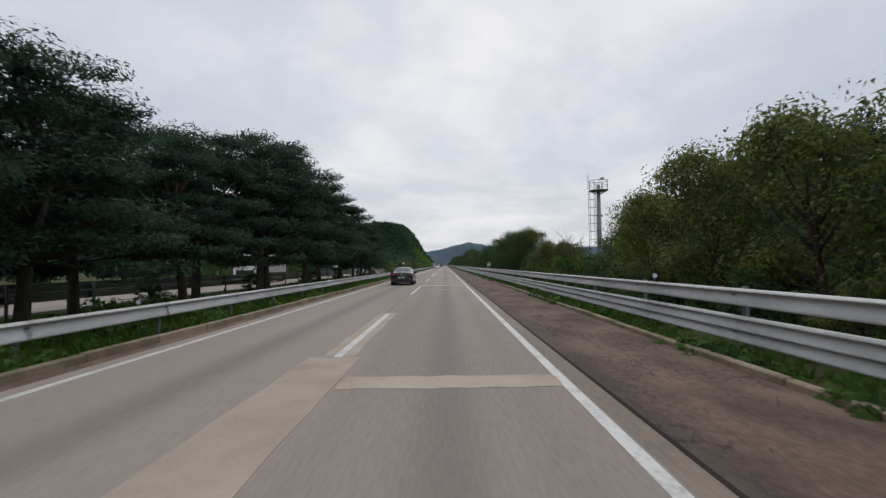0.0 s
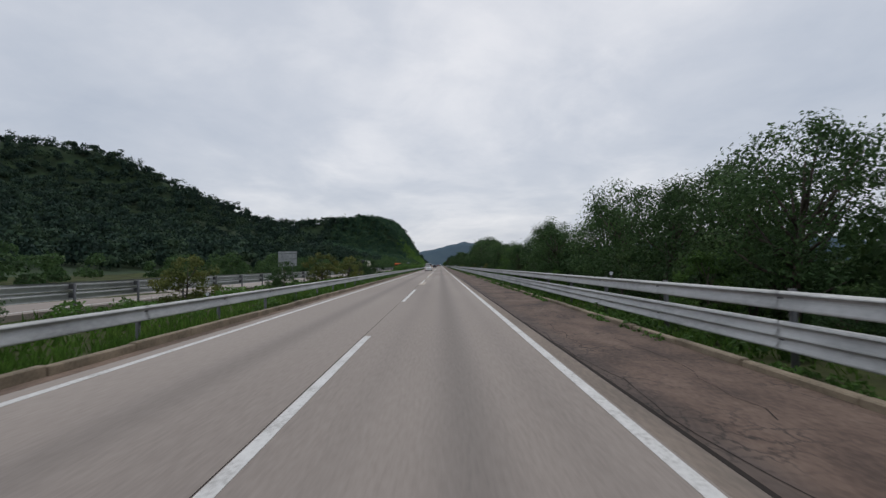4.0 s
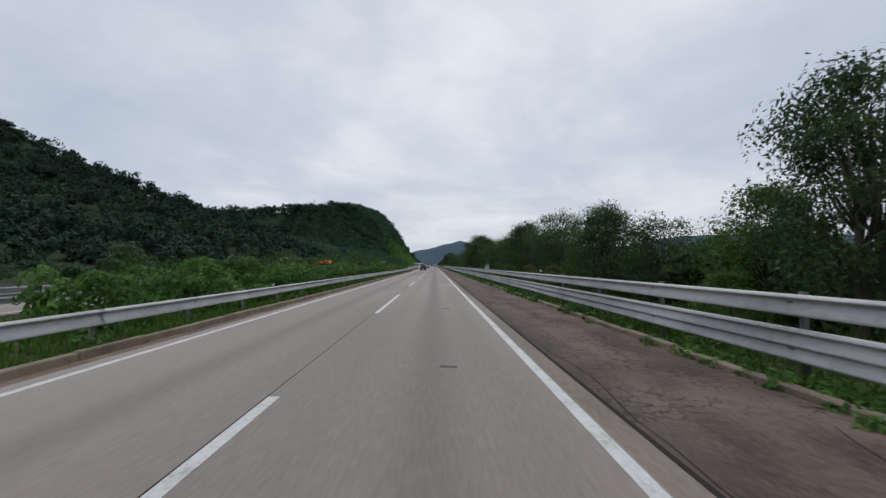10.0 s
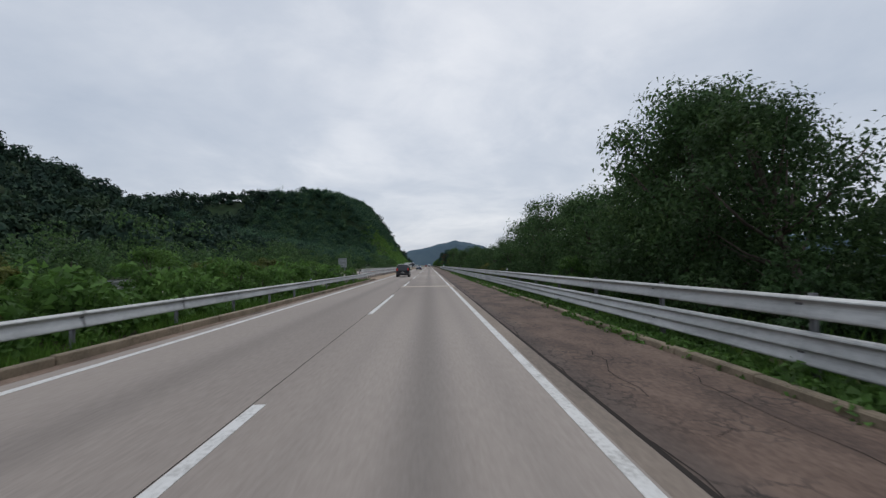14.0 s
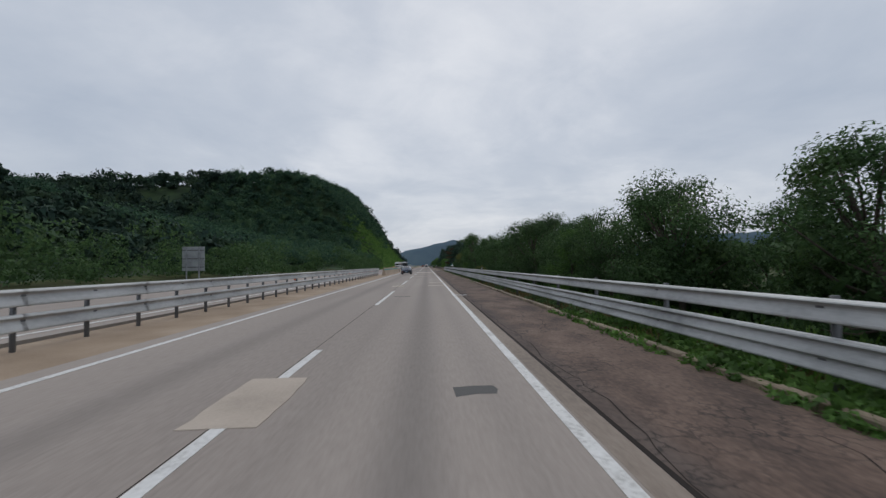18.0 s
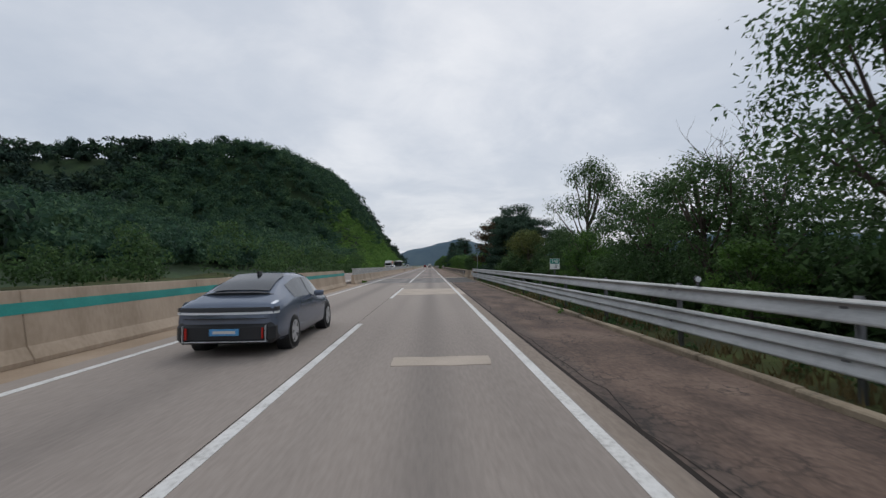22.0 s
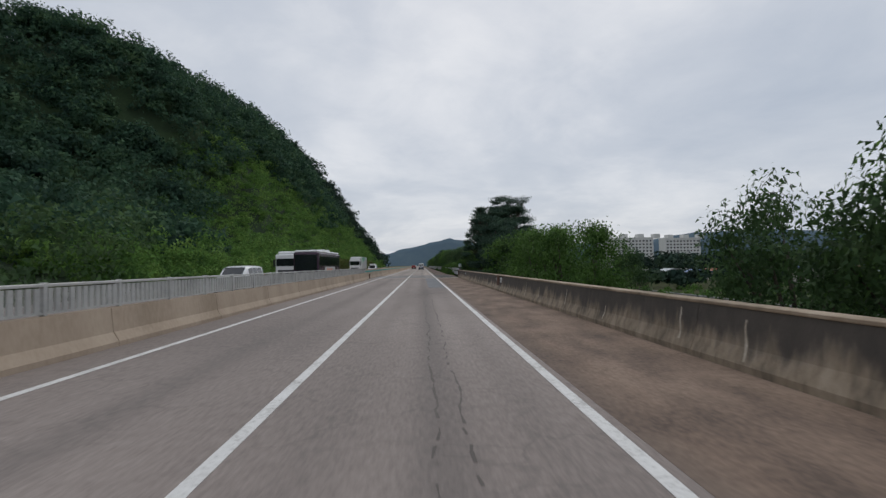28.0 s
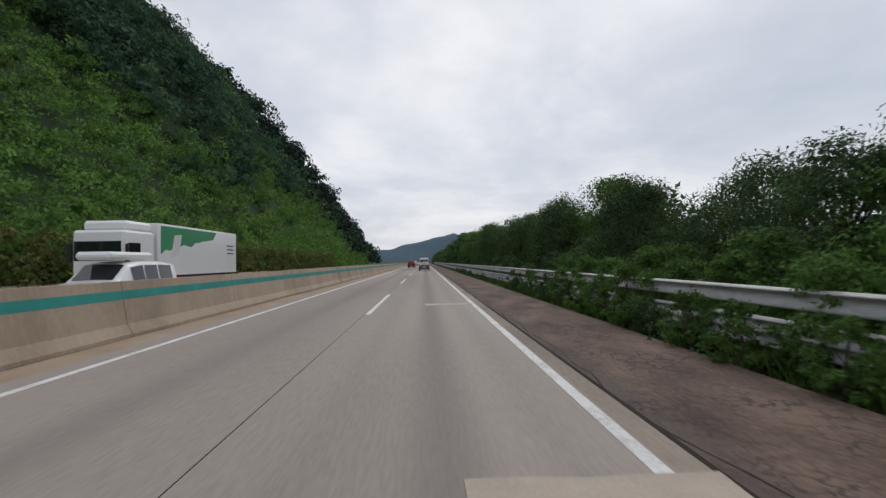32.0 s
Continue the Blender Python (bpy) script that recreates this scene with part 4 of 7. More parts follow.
def pine_tree(seed, h, spread_, tiers, per, material="needle", low=0.26, taper=0.72, plate=0.15):
    """A crooked trunk and flat plates of needles on spreading limbs."""
    rg = np.random.default_rng(seed)
    bm = bmesh.new()
    bend = rg.normal(0, 0.06, 2) * h
    pts = [Vector((0, 0, -0.4)), Vector((bend[0] * 0.3, bend[1] * 0.2, h * 0.3)), Vector((bend[0] * 0.8, bend[1], h * 0.65)), Vector((bend[0], bend[1], h * 0.97))]
    tube(bm, pts, [0.024 * h, 0.019 * h, 0.012 * h, 0.004 * h], 7)
    pos, out = [], []
    for i in range(tiers):
        z = h * (low + (1 - low) * round(rg.uniform(0, 1) * 7) / 7) * rg.uniform(0.97, 1.03)
        a = rg.uniform(0, 2 * math.pi)
        reach = spread_ * (1.05 - taper * (z / h)) * rg.uniform(0.45, 1.0) + 0.15
        c = np.array([math.cos(a) * reach + bend[0] * z / h, math.sin(a) * reach + bend[1] * z / h, z])
        if i % 2 == 0:
            b0 = pts[1].lerp(pts[3], max(0.0, z / h - 0.38))
            tube(bm, [b0, b0.lerp(Vector(c), 0.6), Vector(c)], [0.009 * h, 0.006 * h, 0.002 * h], 4)
        sc = np.array([plate, plate, plate * 0.28]) * h * rg.uniform(0.6, 1.15)
        q = rg.normal(0, 1, (per, 3))
        q *= (rg.uniform(0.1, 1.0, (per, 1)) ** 0.6) / np.linalg.norm(q, axis=1, keepdims=True)
        pos.append(c + q * sc + np.array([0, 0, 0.03 * h]) * (q[:, :1] ** 2 + q[:, 1:2] ** 2))
        out.append(np.tile([0, 0, 0.9], (per, 1)) + q * 0.6)
    v, f = leaf_cards(rg, np.concatenate(pos), np.concatenate(out), 0.062, 2.5)
    return mesh_bm("trunk", bm, "bark", True), mesh_np("crown", v, f, material)


KINDS = {
    "broad_a": (broad_tree(11, 8, 3.2, 74, 205, 0.088, "leaf"), 8.0),
    "broad_b": (broad_tree(12, 8, 2.7, 66, 200, 0.088, "leaf_warm"), 8.0),
    "broad_c": (broad_tree(13, 8, 3.6, 80, 205, 0.090, "leaf", 0.16), 8.0),
    "airy": (broad_tree(14, 8, 2.8, 50, 150, 0.080, "leaf", 0.3), 8.0),
    "bush_a": (broad_tree(15, 4, 2.4, 46, 84, 0.11, "leaf_bright", 0.06), 4.0),
    "bush_b": (broad_tree(16, 4, 2.1, 44, 84, 0.11, "leaf", 0.06), 4.0),
    "bush_c": (broad_tree(17, 4, 2.6, 46, 84, 0.115, "leaf_warm", 0.05), 4.0),
    "pine_a": (pine_tree(21, 8, 3.4, 76, 500), 8.0),
    "pine_b": (pine_tree(22, 8, 2.9, 56, 520), 8.0),
    "pine_c": (pine_tree(23, 8, 3.9, 82, 500), 8.0),
    "pine_r": (pine_tree(24, 8, 3.2, 60, 360, "needle_brown"), 8.0),
    "pine_tall": (pine_tree(25, 12.5, 6.6, 96, 380, low=0.36, taper=0.97, plate=0.085), 12.5),
    "broad_d": (broad_tree(18, 8, 3.0, 78, 190, 0.095, "leaf_bright", 0.14), 8.0),
    "back_a": (broad_tree(31, 8, 3.4, 52, 40, 0.36, "leaf", 0.08), 8.0),
    "back_c": (broad_tree(33, 8, 3.6, 50, 40, 0.36, "leaf_bright", 0.06), 8.0),
}
SAY = {
    "broad_a": ("tree", "leafy green roadside tree"), "broad_b": ("tree", "roadside tree with yellowing green leaves"),
    "broad_c": ("tree", "broad dark green roadside tree"), "airy": ("tree", "thin airy roadside tree with open branches"),
    "bush_a": ("bush", "bright green leafy bush"), "bush_b": ("bush", "dense dark green bush"), "bush_c": ("bush", "olive green bush with brownish leaves"),
    "back_a": ("tree", "dense dark green tree"), "back_c": ("tree", "fresh green leafy tree"),
    "pine_r": ("pine_tree", "pine with rust-brown withered needles"), "broad_d": ("tree", "fresh green leafy tree"),
    "pine_tall": ("pine_tree", "tall dark pine with drooping limbs"), "pine_a": ("pine_tree", "dark spreading red pine"), "pine_b": ("pine_tree", "dark green slender pine"), "pine_c": ("pine_tree", "wide dark green pine"),
}
tr = random.Random(8)


def plant(kind, x, y, h, where, group="roadside trees", wide=1.0):
    (t_me, c_me), h0 = KINDS[kind]
    s = h / h0
    nm, say = SAY[kind]
    z = float(ground_z(x, y))
    root = empty(nm, Matrix.Translation((x, y, z)) @ Matrix.Rotation(tr.uniform(0, 6.28), 4, "Z") @ Matrix.Diagonal((s * wide, s * wide, s, 1)))
    tagged(root, say + " " + where, "bush" if nm == "bush" else "tree", group)
    part("trunk", t_me, None, root)
    part("crown", c_me, None, root)
    return root


def plant_top(kind, x, y, top, where, group="roadside trees", wide=1.0):
    """As plant(), by the height of its top above the road."""
    return plant(kind, x, y, top - float(ground_z(x, y)), where, group, wide)


# heights above the road of the growth behind the near guardrail
TOP_Y = [-20, 10, 24, 30, 45, 53, 58, 64, 72, 76, 80, 84, 88, 95, 107, 120, 137, 141, 150, 158, 166, 171, 178, 183, 188, 195, 201, 208, 214, 219, 224, 232, 240, 244, 249, 258, 261, 266]
TOP_H = [6.5, 5.7, 5.2, 4.6, 3.6, 4.8, 6.3, 5.8, 5.0, 4.7, 6.5, 6.0, 4.8, 6.0, 6.5, 5.8, 5.0, 3.7, 4.3, 5.0, 5.4, 4.4, 5.4, 6.7, 7.7, 7.5, 7.7, 8.4, 8.2, 5.6, 4.0, 4.6, 4.0, 4.6, 6.1, 5.0, 3.9, 6.0]
TOP_Y += [272, 280, 286, 290, 294, 299, 303, 306, 310, 315, 321, 328, 336, 342, 352, 366, 376, 379, 384, 391, 397, 404, 412, 420, 426, 434, 439, 447, 453, 458, 464, 473, 480, 487]
TOP_H += [5.3, 4.5, 6.0, 5.0, 3.8, 4.3, 6.8, 7.8, 6.8, 5.8, 6.0, 7.5, 7.4, 5.0, 5.2, 5.0, 4.6, 3.4, 5.1, 4.3, 3.7, 5.2, 6.0, 5.6, 6.6, 5.0, 6.2, 6.8, 6.2, 5.0, 5.4, 3.8, 4.3, 5.5]
BROAD = ["broad_a", "broad_a", "broad_c", "airy"]
BACK, ACROSS = [], []
HEDGE = [(tr.uniform(10.5, 14.5), tr.uniform(-16, 489), tr.uniform(1.6, 3.4)) for k in range(330)] + [(tr.uniform(8.5, 12), tr.uniform(644, 760), tr.uniform(1.4, 2.6)) for k in range(70)]
y = -14.0
while y < 490:
    top = float(np.interp(y, TOP_Y, TOP_H)) * tr.uniform(0.84, 1.08)
    kind = tr.choice(BROAD if top > 4.6 else ["broad_a", "broad_d", "broad_c", "airy"])
    if y < 60:
        kind = tr.choice(["broad_b", "airy", "broad_b", "broad_b"])
    x = tr.uniform(9.4, 12.0)
    plant_top(kind, x, y, top, "behind the guardrail")
    if tr.random() < 0.6:
        plant(tr.choice(["bush_a", "bush_b", "bush_c", "bush_b"]), tr.uniform(7.4, 8.8), y + tr.uniform(1, 3), tr.uniform(1.3, 2.4), "behind the guardrail")
    for k in range(2):
        BACK.append((tr.uniform(12.5, 18), y + tr.uniform(-2.4, 2.4), top * tr.uniform(0.55, 0.9)))
    y += tr.uniform(4.0, 5.8)
plant_top("airy", 10.3, 472.5, 8.8, "leaning over the guardrail", wide=0.75)
for y, x, top, kd in ((56.5, 10.2, 5.8, "airy"), (59.5, 10.8, 6.4, "airy"), (63, 9.9, 6.0, "airy"), (307, 9.8, 7.5, "broad_c"), (311, 10.8, 6.9, "broad_c"), (317, 11.0, 6.2, "broad_a"), (220.5, 11.2, 7.0, "airy"), (159, 10.3, 5.2, "broad_a"), (236.5, 9.9, 5.3, "airy"), (172.5, 10.4, 4.6, "broad_a"), (176, 11.6, 4.9, "broad_c"), (183, 11.0, 6.3, "broad_c"), (271, 11.4, 5.0, "broad_c"), (276, 10.8, 4.8, "broad_a"), (281, 11.0, 4.3, "broad_c"), (164.5, 9.8, 5.3, "airy"), (393, 10.2, 4.7, "broad_a"), (397.5, 10.8, 4.6, "broad_c"), (402, 10.4, 4.3, "broad_a"), (450.8, 9.4, 7.6, "airy"), (384, 10.2, 5.2, "broad_a"), (78, 10.0, 5.9, "broad_a"), (83, 10.5, 5.4, "broad_c"), (74.5, 10.2, 4.9, "airy"), (89, 9.8, 5.2, "broad_a"), (486, 9.4, 4.7, "broad_b"), (489.5, 10.0, 5.0, "broad_b"), (483, 11.0, 4.4, "broad_c")):
    plant_top(kd, x, y, top, "behind the guardrail")
plant_top("airy", 9.2, 457.0, 5.2, "beside the guardrail")
plant_top("broad_c", 12.5, 420.0, 6.6, "behind the guardrail")
plant_top("broad_c", 10.4, 437.0, 5.7, "behind the guardrail")
for y, x, top, kd in ((492.5, 11.4, 5.9, "pine_b"), (493.5, 9.8, 5.8, "pine_c"), (498.0, 10.3, 7.0, "pine_c"), (504.5, 9.6, 5.4, "pine_b"), (495, 10.2, 6.5, "pine_a"), (498, 11.6, 8.0, "pine_b"), (499.5, 9.0, 6.3, "pine_r"), (501.5, 11.4, 7.2, "pine_c"), (502.5, 9.4, 6.4, "pine_a")):
    plant_top(kd, x, y, top, "at the end of the bridge", wide=min(1.0, 9.5 / (top - float(ground_z(x, y)))))
# trees in the valley beside the bridge
for y, x, top in ((569, 15.5, 4.4), (573, 13.6, 4.5), (577, 15.5, 4.8), (580.5, 14.6, 4.8), (571, 19, 5.0), 
                  (560, 24, 3.5), (584, 27, 1.2), (588, 22, 0.8), (546, 26, 2.4), (640, 30, 3.0), (620, 26, 3.0), (634, 22, 4.0)):
    plant_top(tr.choice(["broad_c", "broad_a", "broad_d"]), x, y, top, "in the valley beside the bridge", wide=0.7)
for y, x, top, kd in ((597, 10.6, 3.9, "broad_d"), (600, 13.5, 4.5, "broad_d"), (602.5, 10.4, 4.3, "broad_d"), (606, 12.6, 4.7, "broad_d"), (609, 10.2, 4.5, "broad_d"), (613, 12.0, 4.8, "broad_c"), (616, 9.8, 4.4, "broad_d")):
    plant_top(kd, x, y, top, "in the valley beside the bridge", wide=0.75)
for y, x, top, kd in ((617.5, 10.2, 4.3, "pine_a"), (620, 11.5, 5.1, "pine_b"), (623.5, 10.0, 6.1, "pine_c"), (627, 11.2, 7.2, "pine_a"), (631, 10.2, 8.0, "pine_b"), (634, 12, 9.4, "pine_c"), (639.5, 9.9, 10.6, "pine_tall"), (643.2, 10.1, 10.4, "pine_tall"), (637, 14.5, 11.5, "pine_b"), (642, 14.6, 12.5, "pine_a")):
    plant_top(kd, x, y, top, "at the end of the bridge", wide=1.0 if kd == "pine_tall" else min(1.0, 9.5 / (top - float(ground_z(x, y)))))
y = 634.0
while y < 1000:
    far = y > 740
    top = tr.uniform(3.7, 4.8) + (2.8 if far else 1.9 if y > 676 else 1.2 if y > 664 else 0.3 if y > 652 else 0)
    if y > 676:
        HEDGE.append((tr.uniform(6.0, 7.0), y, tr.uniform(1.2, 2.0)))
    else:
        plant(tr.choice(["bush_a", "bush_b", "bush_a"]), tr.uniform(5.9, 6.9), y, tr.uniform(1.3, 2.2), "growing over the guardrail")
    plant_top(tr.choice(["back_c", "back_a"] if far else ["broad_a", "broad_d", "broad_c"]), tr.uniform(8.6, 12), y + 2, top, "behind the guardrail")
    if y < 676:
        for k in range(2):
            plant(tr.choice(["bush_a", "bush_a", "bush_b"]), tr.uniform(4.95, 5.6), y + tr.uniform(0, 3), tr.uniform(0.9, 1.6), "growing through the guardrail", wide=0.8)
    if not far:
        BACK.append((tr.uniform(13, 17), y, top + 0.4))
    y += tr.uniform(7, 10) if far else tr.uniform(2.6, 3.8)

for k in range(20):
    plant(tr.choice(["bush_a", "bush_a", "bush_b"]), tr.uniform(6.0, 7.4), 631 + k * 0.9, tr.uniform(1.7, 2.6), "leaning over the guardrail")
for k in range(18):
    plant(tr.choice(["bush_a", "bush_a", "bush_b"]), tr.uniform(5.55, 5.95), 629 + k * 1.1, tr.uniform(1.35, 2.0), "growing over the guardrail", wide=0.9)
for k in range(16):
    plant(tr.choice(["bush_a", "bush_a", "bush_b"]), tr.uniform(4.72, 5.0), 643 + k * 1.55, tr.uniform(0.7, 1.15), "growing in front of the guardrail", wide=0.85)
for k in range(10):
    plant("bush_a", tr.uniform(5.6, 6.1), 652 + k * 1.7, tr.uniform(1.6, 2.1), "hanging over the guardrail")
for k in range(12):
    plant("bush_b", tr.uniform(7.9, 9.0), 483.5 + k * 1.4, tr.uniform(2.2, 3.4), "under the pines behind the guardrail")
# pines on the median
for y, x, h, kd in ((-4, -11, 8.4, "pine_c"), (2, -13.0, 8.8, "pine_a"), (6, -10.8, 8.0, "pine_c"), (9, -13.2, 8.2, "pine_b"), (12, -11.0, 7.4, "pine_a"), (16, -12.8, 7.4, "pine_c"), (19, -10.6, 7.0, "pine_b"), (23, -12.4, 8.6, "pine_c"), (27, -10.8, 9.0, "pine_a"), (31.5, -12.2, 10.2, "pine_c"),
                    (36, -10.9, 9.3, "pine_a"), (42, -11.4, 9.2, "pine_c"), (47, -10.7, 8.5, "pine_a"), (52, -11.9, 8.2, "pine_c"), (57.5, -11.4, 6.4, "pine_a"), (63, -11.6, 7.5, "pine_b"), (71, -11.4, 6.8, "pine_a"), (76, -12.4, 6.0, "pine_b")):
    plant(kd, x, y, h, "on the grassy median", "median pines", 1.15)
for y in range(-2, 84, 12):
    plant("bush_b", -13.6 + tr.uniform(-0.6, 0.8), y, tr.uniform(1.4, 2.4), "under the median pines", "median bushes")
for y, x, h, kd in ((142, -11.5, 3.2, "bush_c"), (147, -11.0, 3.4, "bush_b"), (152, -12.6, 3.0, "bush_c"), (158, -10.6, 2.9, "bush_b"), (133, -12.5, 3.4, "bush_c"), (96, -12, 2.2, "bush_b"), (108, -12.8, 2.6, "bush_c"), (120, -12, 2.4, "bush_b")):
    plant(kd, x, y, h, "on the grassy median", "median bushes")
plant("bush_a", -10.5, 219.6, 1.9, "on the overgrown median", "median bushes", 1.15)
y = 234.0
while y < 344:
    plant(tr.choice(["bush_a", "bush_a", "bush_b"]), tr.uniform(-12.0, -9.2), y, tr.uniform(1.4, 2.4), "on the overgrown median", "median bushes", 1.15)
    if y > 240:
        plant(tr.choice(["bush_a", "bush_b", "bush_c"]), tr.uniform(-15, -12.2), y + 1, tr.uniform(2.2, 3.0), "on the overgrown median", "median bushes", 1.15)
    y += tr.uniform(2.8, 4.0)
# far side of the opposite carriageway
y = 4.0
while y < 604:
    foot = float(np.interp(y, FOOT_Y, FOOT_X))
    low = y < 330
    for k in range(2 if y < 500 else 1):
        xx = tr.uniform(foot - 2, -27.5) if y < 500 else tr.uniform(-27, -22.5)
        ACROSS.append((xx, y + tr.uniform(-2, 2), tr.uniform(3.0, 5.4) if low else tr.uniform(5.5, 9.0)))
    y += tr.uniform(4.0, 6.5)
VALLEY = np.array([(tr.uniform(150, 520), tr.uniform(800, 930), tr.uniform(5, 9)) for k in range(420)] + [(tr.uniform(50, 170), tr.uniform(700, 750), tr.uniform(2, 3.4)) for k in range(90)])
p = np.stack([VALLEY[:, 0], VALLEY[:, 1], ground_z(VALLEY[:, 0], VALLEY[:, 1]) + VALLEY[:, 2] * 0.9], 1)
sx, sy = np.array([tr.uniform(24, 150) for k in range(420)]), np.array([tr.uniform(512, 700) for k in range(420)])
sr = np.array([tr.uniform(0.6, 1.7) for k in range(420)])
canopy("valley_scrub", np.stack([sx, sy, ground_z(sx, sy) + sr * 0.4], 1), sr, 50, 0.5, "leaf_bright", "low scrub scattered over the valley", 0.8, 45)
canopy("valley_woods", p, VALLEY[:, 2] * 0.8, 110, 1.5, "wood_far", "dark belt of trees across the valley", 1.1, 44, 0.5)


def belt(name, trees, label, seed, above_road, material="leaf", per=112, leaf=0.27):
    """Trees too far to tell apart: stacked leafy crowns in one mesh."""
    rg = np.random.default_rng(seed)
    pts, rad = [], []
    for x, y, top in trees:
        z0 = float(ground_z(x, y))
        h = top - z0 if above_road else top
        for k in range(6):
            r = h * rg.uniform(0.19, 0.31)
            a, f = rg.uniform(0, 6.28), rg.uniform(0.12, 1.0)
            w = h * 0.30 * math.sin(min(0.9, f + 0.15) * math.pi) ** 0.5
            pts.append((x + math.cos(a) * w, y + math.sin(a) * w, z0 + max(r * 0.6, h * f - r)))
            rad.append(r)
    canopy(name, np.array(pts), np.array(rad), per, leaf, material, label, 0.9, seed)


belt("undergrowth", HEDGE, "dense shrubs filling the bank below the trees", 43, True)
belt("back_row", BACK, "dense trees behind the roadside growth", 41, True)
belt("woods_across", ACROSS, "belt of dark green trees across the opposite carriageway", 42, False)
mr = random.Random(19)
belt("median_growth", [(mr.uniform(-14.6, -8.9), mr.uniform(224, 347), mr.uniform(1.3, 2.4)) for k in range(230)], "rank bright green weeds and shrubs filling the median", 46, True, "leaf_bright", 60, 0.17)
# single trees that stand out along the guardrail
for y, x, top, kd in ((8, 10.8, 6.0, "broad_b"), (12.5, 10.4, 5.9, "broad_b"), (17, 10.8, 5.8, "airy"), (22, 10.3, 5.2, "broad_b"), (280, 10.8, 4.7, "broad_c"), (284.5, 10.4, 5.4, "broad_c"), (289, 10.8, 5.4, "broad_a"), (294, 10.4, 5.2, "broad_c")):
    plant_top(kd, x, y, top, "behind the guardrail")


# ---------- repairs and stains on the carriageway ----------
def blotch(name, x0, x1, y0, y1, material, host, z=0.004, rough_edge=0.05, seed=0):
    """A thin slab with an uneven outline."""
    rg = random.Random(seed or int(abs(y0) * 17 + abs(x0) * 91))
    pts = []
    for (ax, ay), (bx, by) in zip(((x0, y0), (x1, y0), (x1, y1), (x0, y1)), ((x1, y0), (x1, y1), (x0, y1), (x0, y0))):
        n = max(2, min(14, int(math.hypot(bx - ax, by - ay) / 0.3)))
        for i in range(n):
            f = i / n
            pts.append((ax + (bx - ax) * f + rg.uniform(-rough_edge, rough_edge), ay + (by - ay) * f + rg.uniform(-rough_edge, rough_edge) * 1.5))
    bm = bmesh.new()
    a = [bm.verts.new((x, y, 0.0005)) for x, y in pts]
    b = [bm.verts.new((x, y, z)) for x, y in pts]
    for i in range(len(a)):
        j = (i + 1) % len(a)
        bm.faces.new((a[i], a[j], b[j], b[i]))
    bm.faces.new(b)
    return part(name, bm, material, host)


PATCHES_START = (
    (-1.30, 1.7, 6.05, 6.7), (-2.28, -1.36, -6, 8.2), (-2.06, -1.5, 8.25, 15.6), (-1.6, 1.8, 30.0, 30.6), (-1.6, 1.7, 37.6, 38.2), (-1.6, 1.7, 43.2, 43.8),
    (-2.4, 2.0, 41.7, 42.5), (-1.9, 1.75, 35.5, 36.8), (-1.94, 2.08, 47.5, 49.0), (0.6, 1.75, 54.3, 55.2), (-5.3, -3.8, 54.3, 54.9), (-1.2, 1.7, 66.1, 66.7),
    (-1.3, 1.8, 77.4, 78.2), (-0.9, 1.85, 71.5, 72.3), (-2.1, -1.45, 71, 85.3),
)
PATCHES_MIDDLE = (
    (-1.95, -1.4, 123.0, 129.0), (-2.2, -1.33, 137.4, 139.3), (-2.1, -1.5, 155.2, 170.0), (0.5, 2.1, 155.6, 156.5), (0.1, 1.75, 167.7, 168.4), (0.4, 1.8, 180.6, 181.2),
    (0.4, 1.81, 173.1, 174.4), (-1.67, 0.02, 185.8, 186.5), (0.43, 1.76, 245.8, 247.0), (0.6, 1.75, 252.2, 252.8), (2.35, 3.27, 257.7, 258.3), (0.7, 1.9, 270.0, 270.7),
)
PATCHES_BRIDGE = (
    (-2.2, -1.4, 287.6, 289.3), (-1.9, 2.1, 324.2, 325.7), (-1.2, 1.6, 336.6, 337.2), (-1.0, 1.87, 360.4, 361.2), (-0.75, 1.5, 366.4, 367.0), (-2.2, -1.4, 371.2, 373.3),
    (-2.4, -1.5, 402.0, 403.3), (0.4, 1.7, 402.2, 403.3), (0.53, 1.77, 408.1, 409.2), (-1.29, 0.39, 432.1, 432.8), (-0.47, 1.17, 450.0, 450.7), (-2.3, -1.2, 479.0, 480.1),
)
PATCHES_END = (
    (-2.1, -1.4, 642.7, 644.0), (-1.2, 1.7, 643.1, 643.7), (0.25, 0.9, 639.0, 639.7), (0.4, 1.75, 641.2, 643.0), (0.25, 2.15, 652.9, 653.7), (0.55, 1.05, 649.9, 652.8), (0.3, 1.75, 649.0, 649.8),
    (0.0, 1.7, 667.0, 667.7),
)
for x0, x1, y0, y1 in PATCHES_START + PATCHES_MIDDLE + PATCHES_BRIDGE + PATCHES_END:
    blotch("repair_patch", x0, x1, y0, y1, "patch", road if y0 < 490 else road_ahead, z=0.0035 if y1 - y0 > 4 and y0 > 0 else 0.0075, rough_edge=0.02 if y1 - y0 > 4 else 0.028)
blotch("repair_slab", -1.72, 2.12, 467.9, 471.05, "patch", road, 0.0035, 0.015)
blotch("repair_slab", -1.72, 2.12, 471.12, 474.1, "patch", road, 0.0035, 0.015)
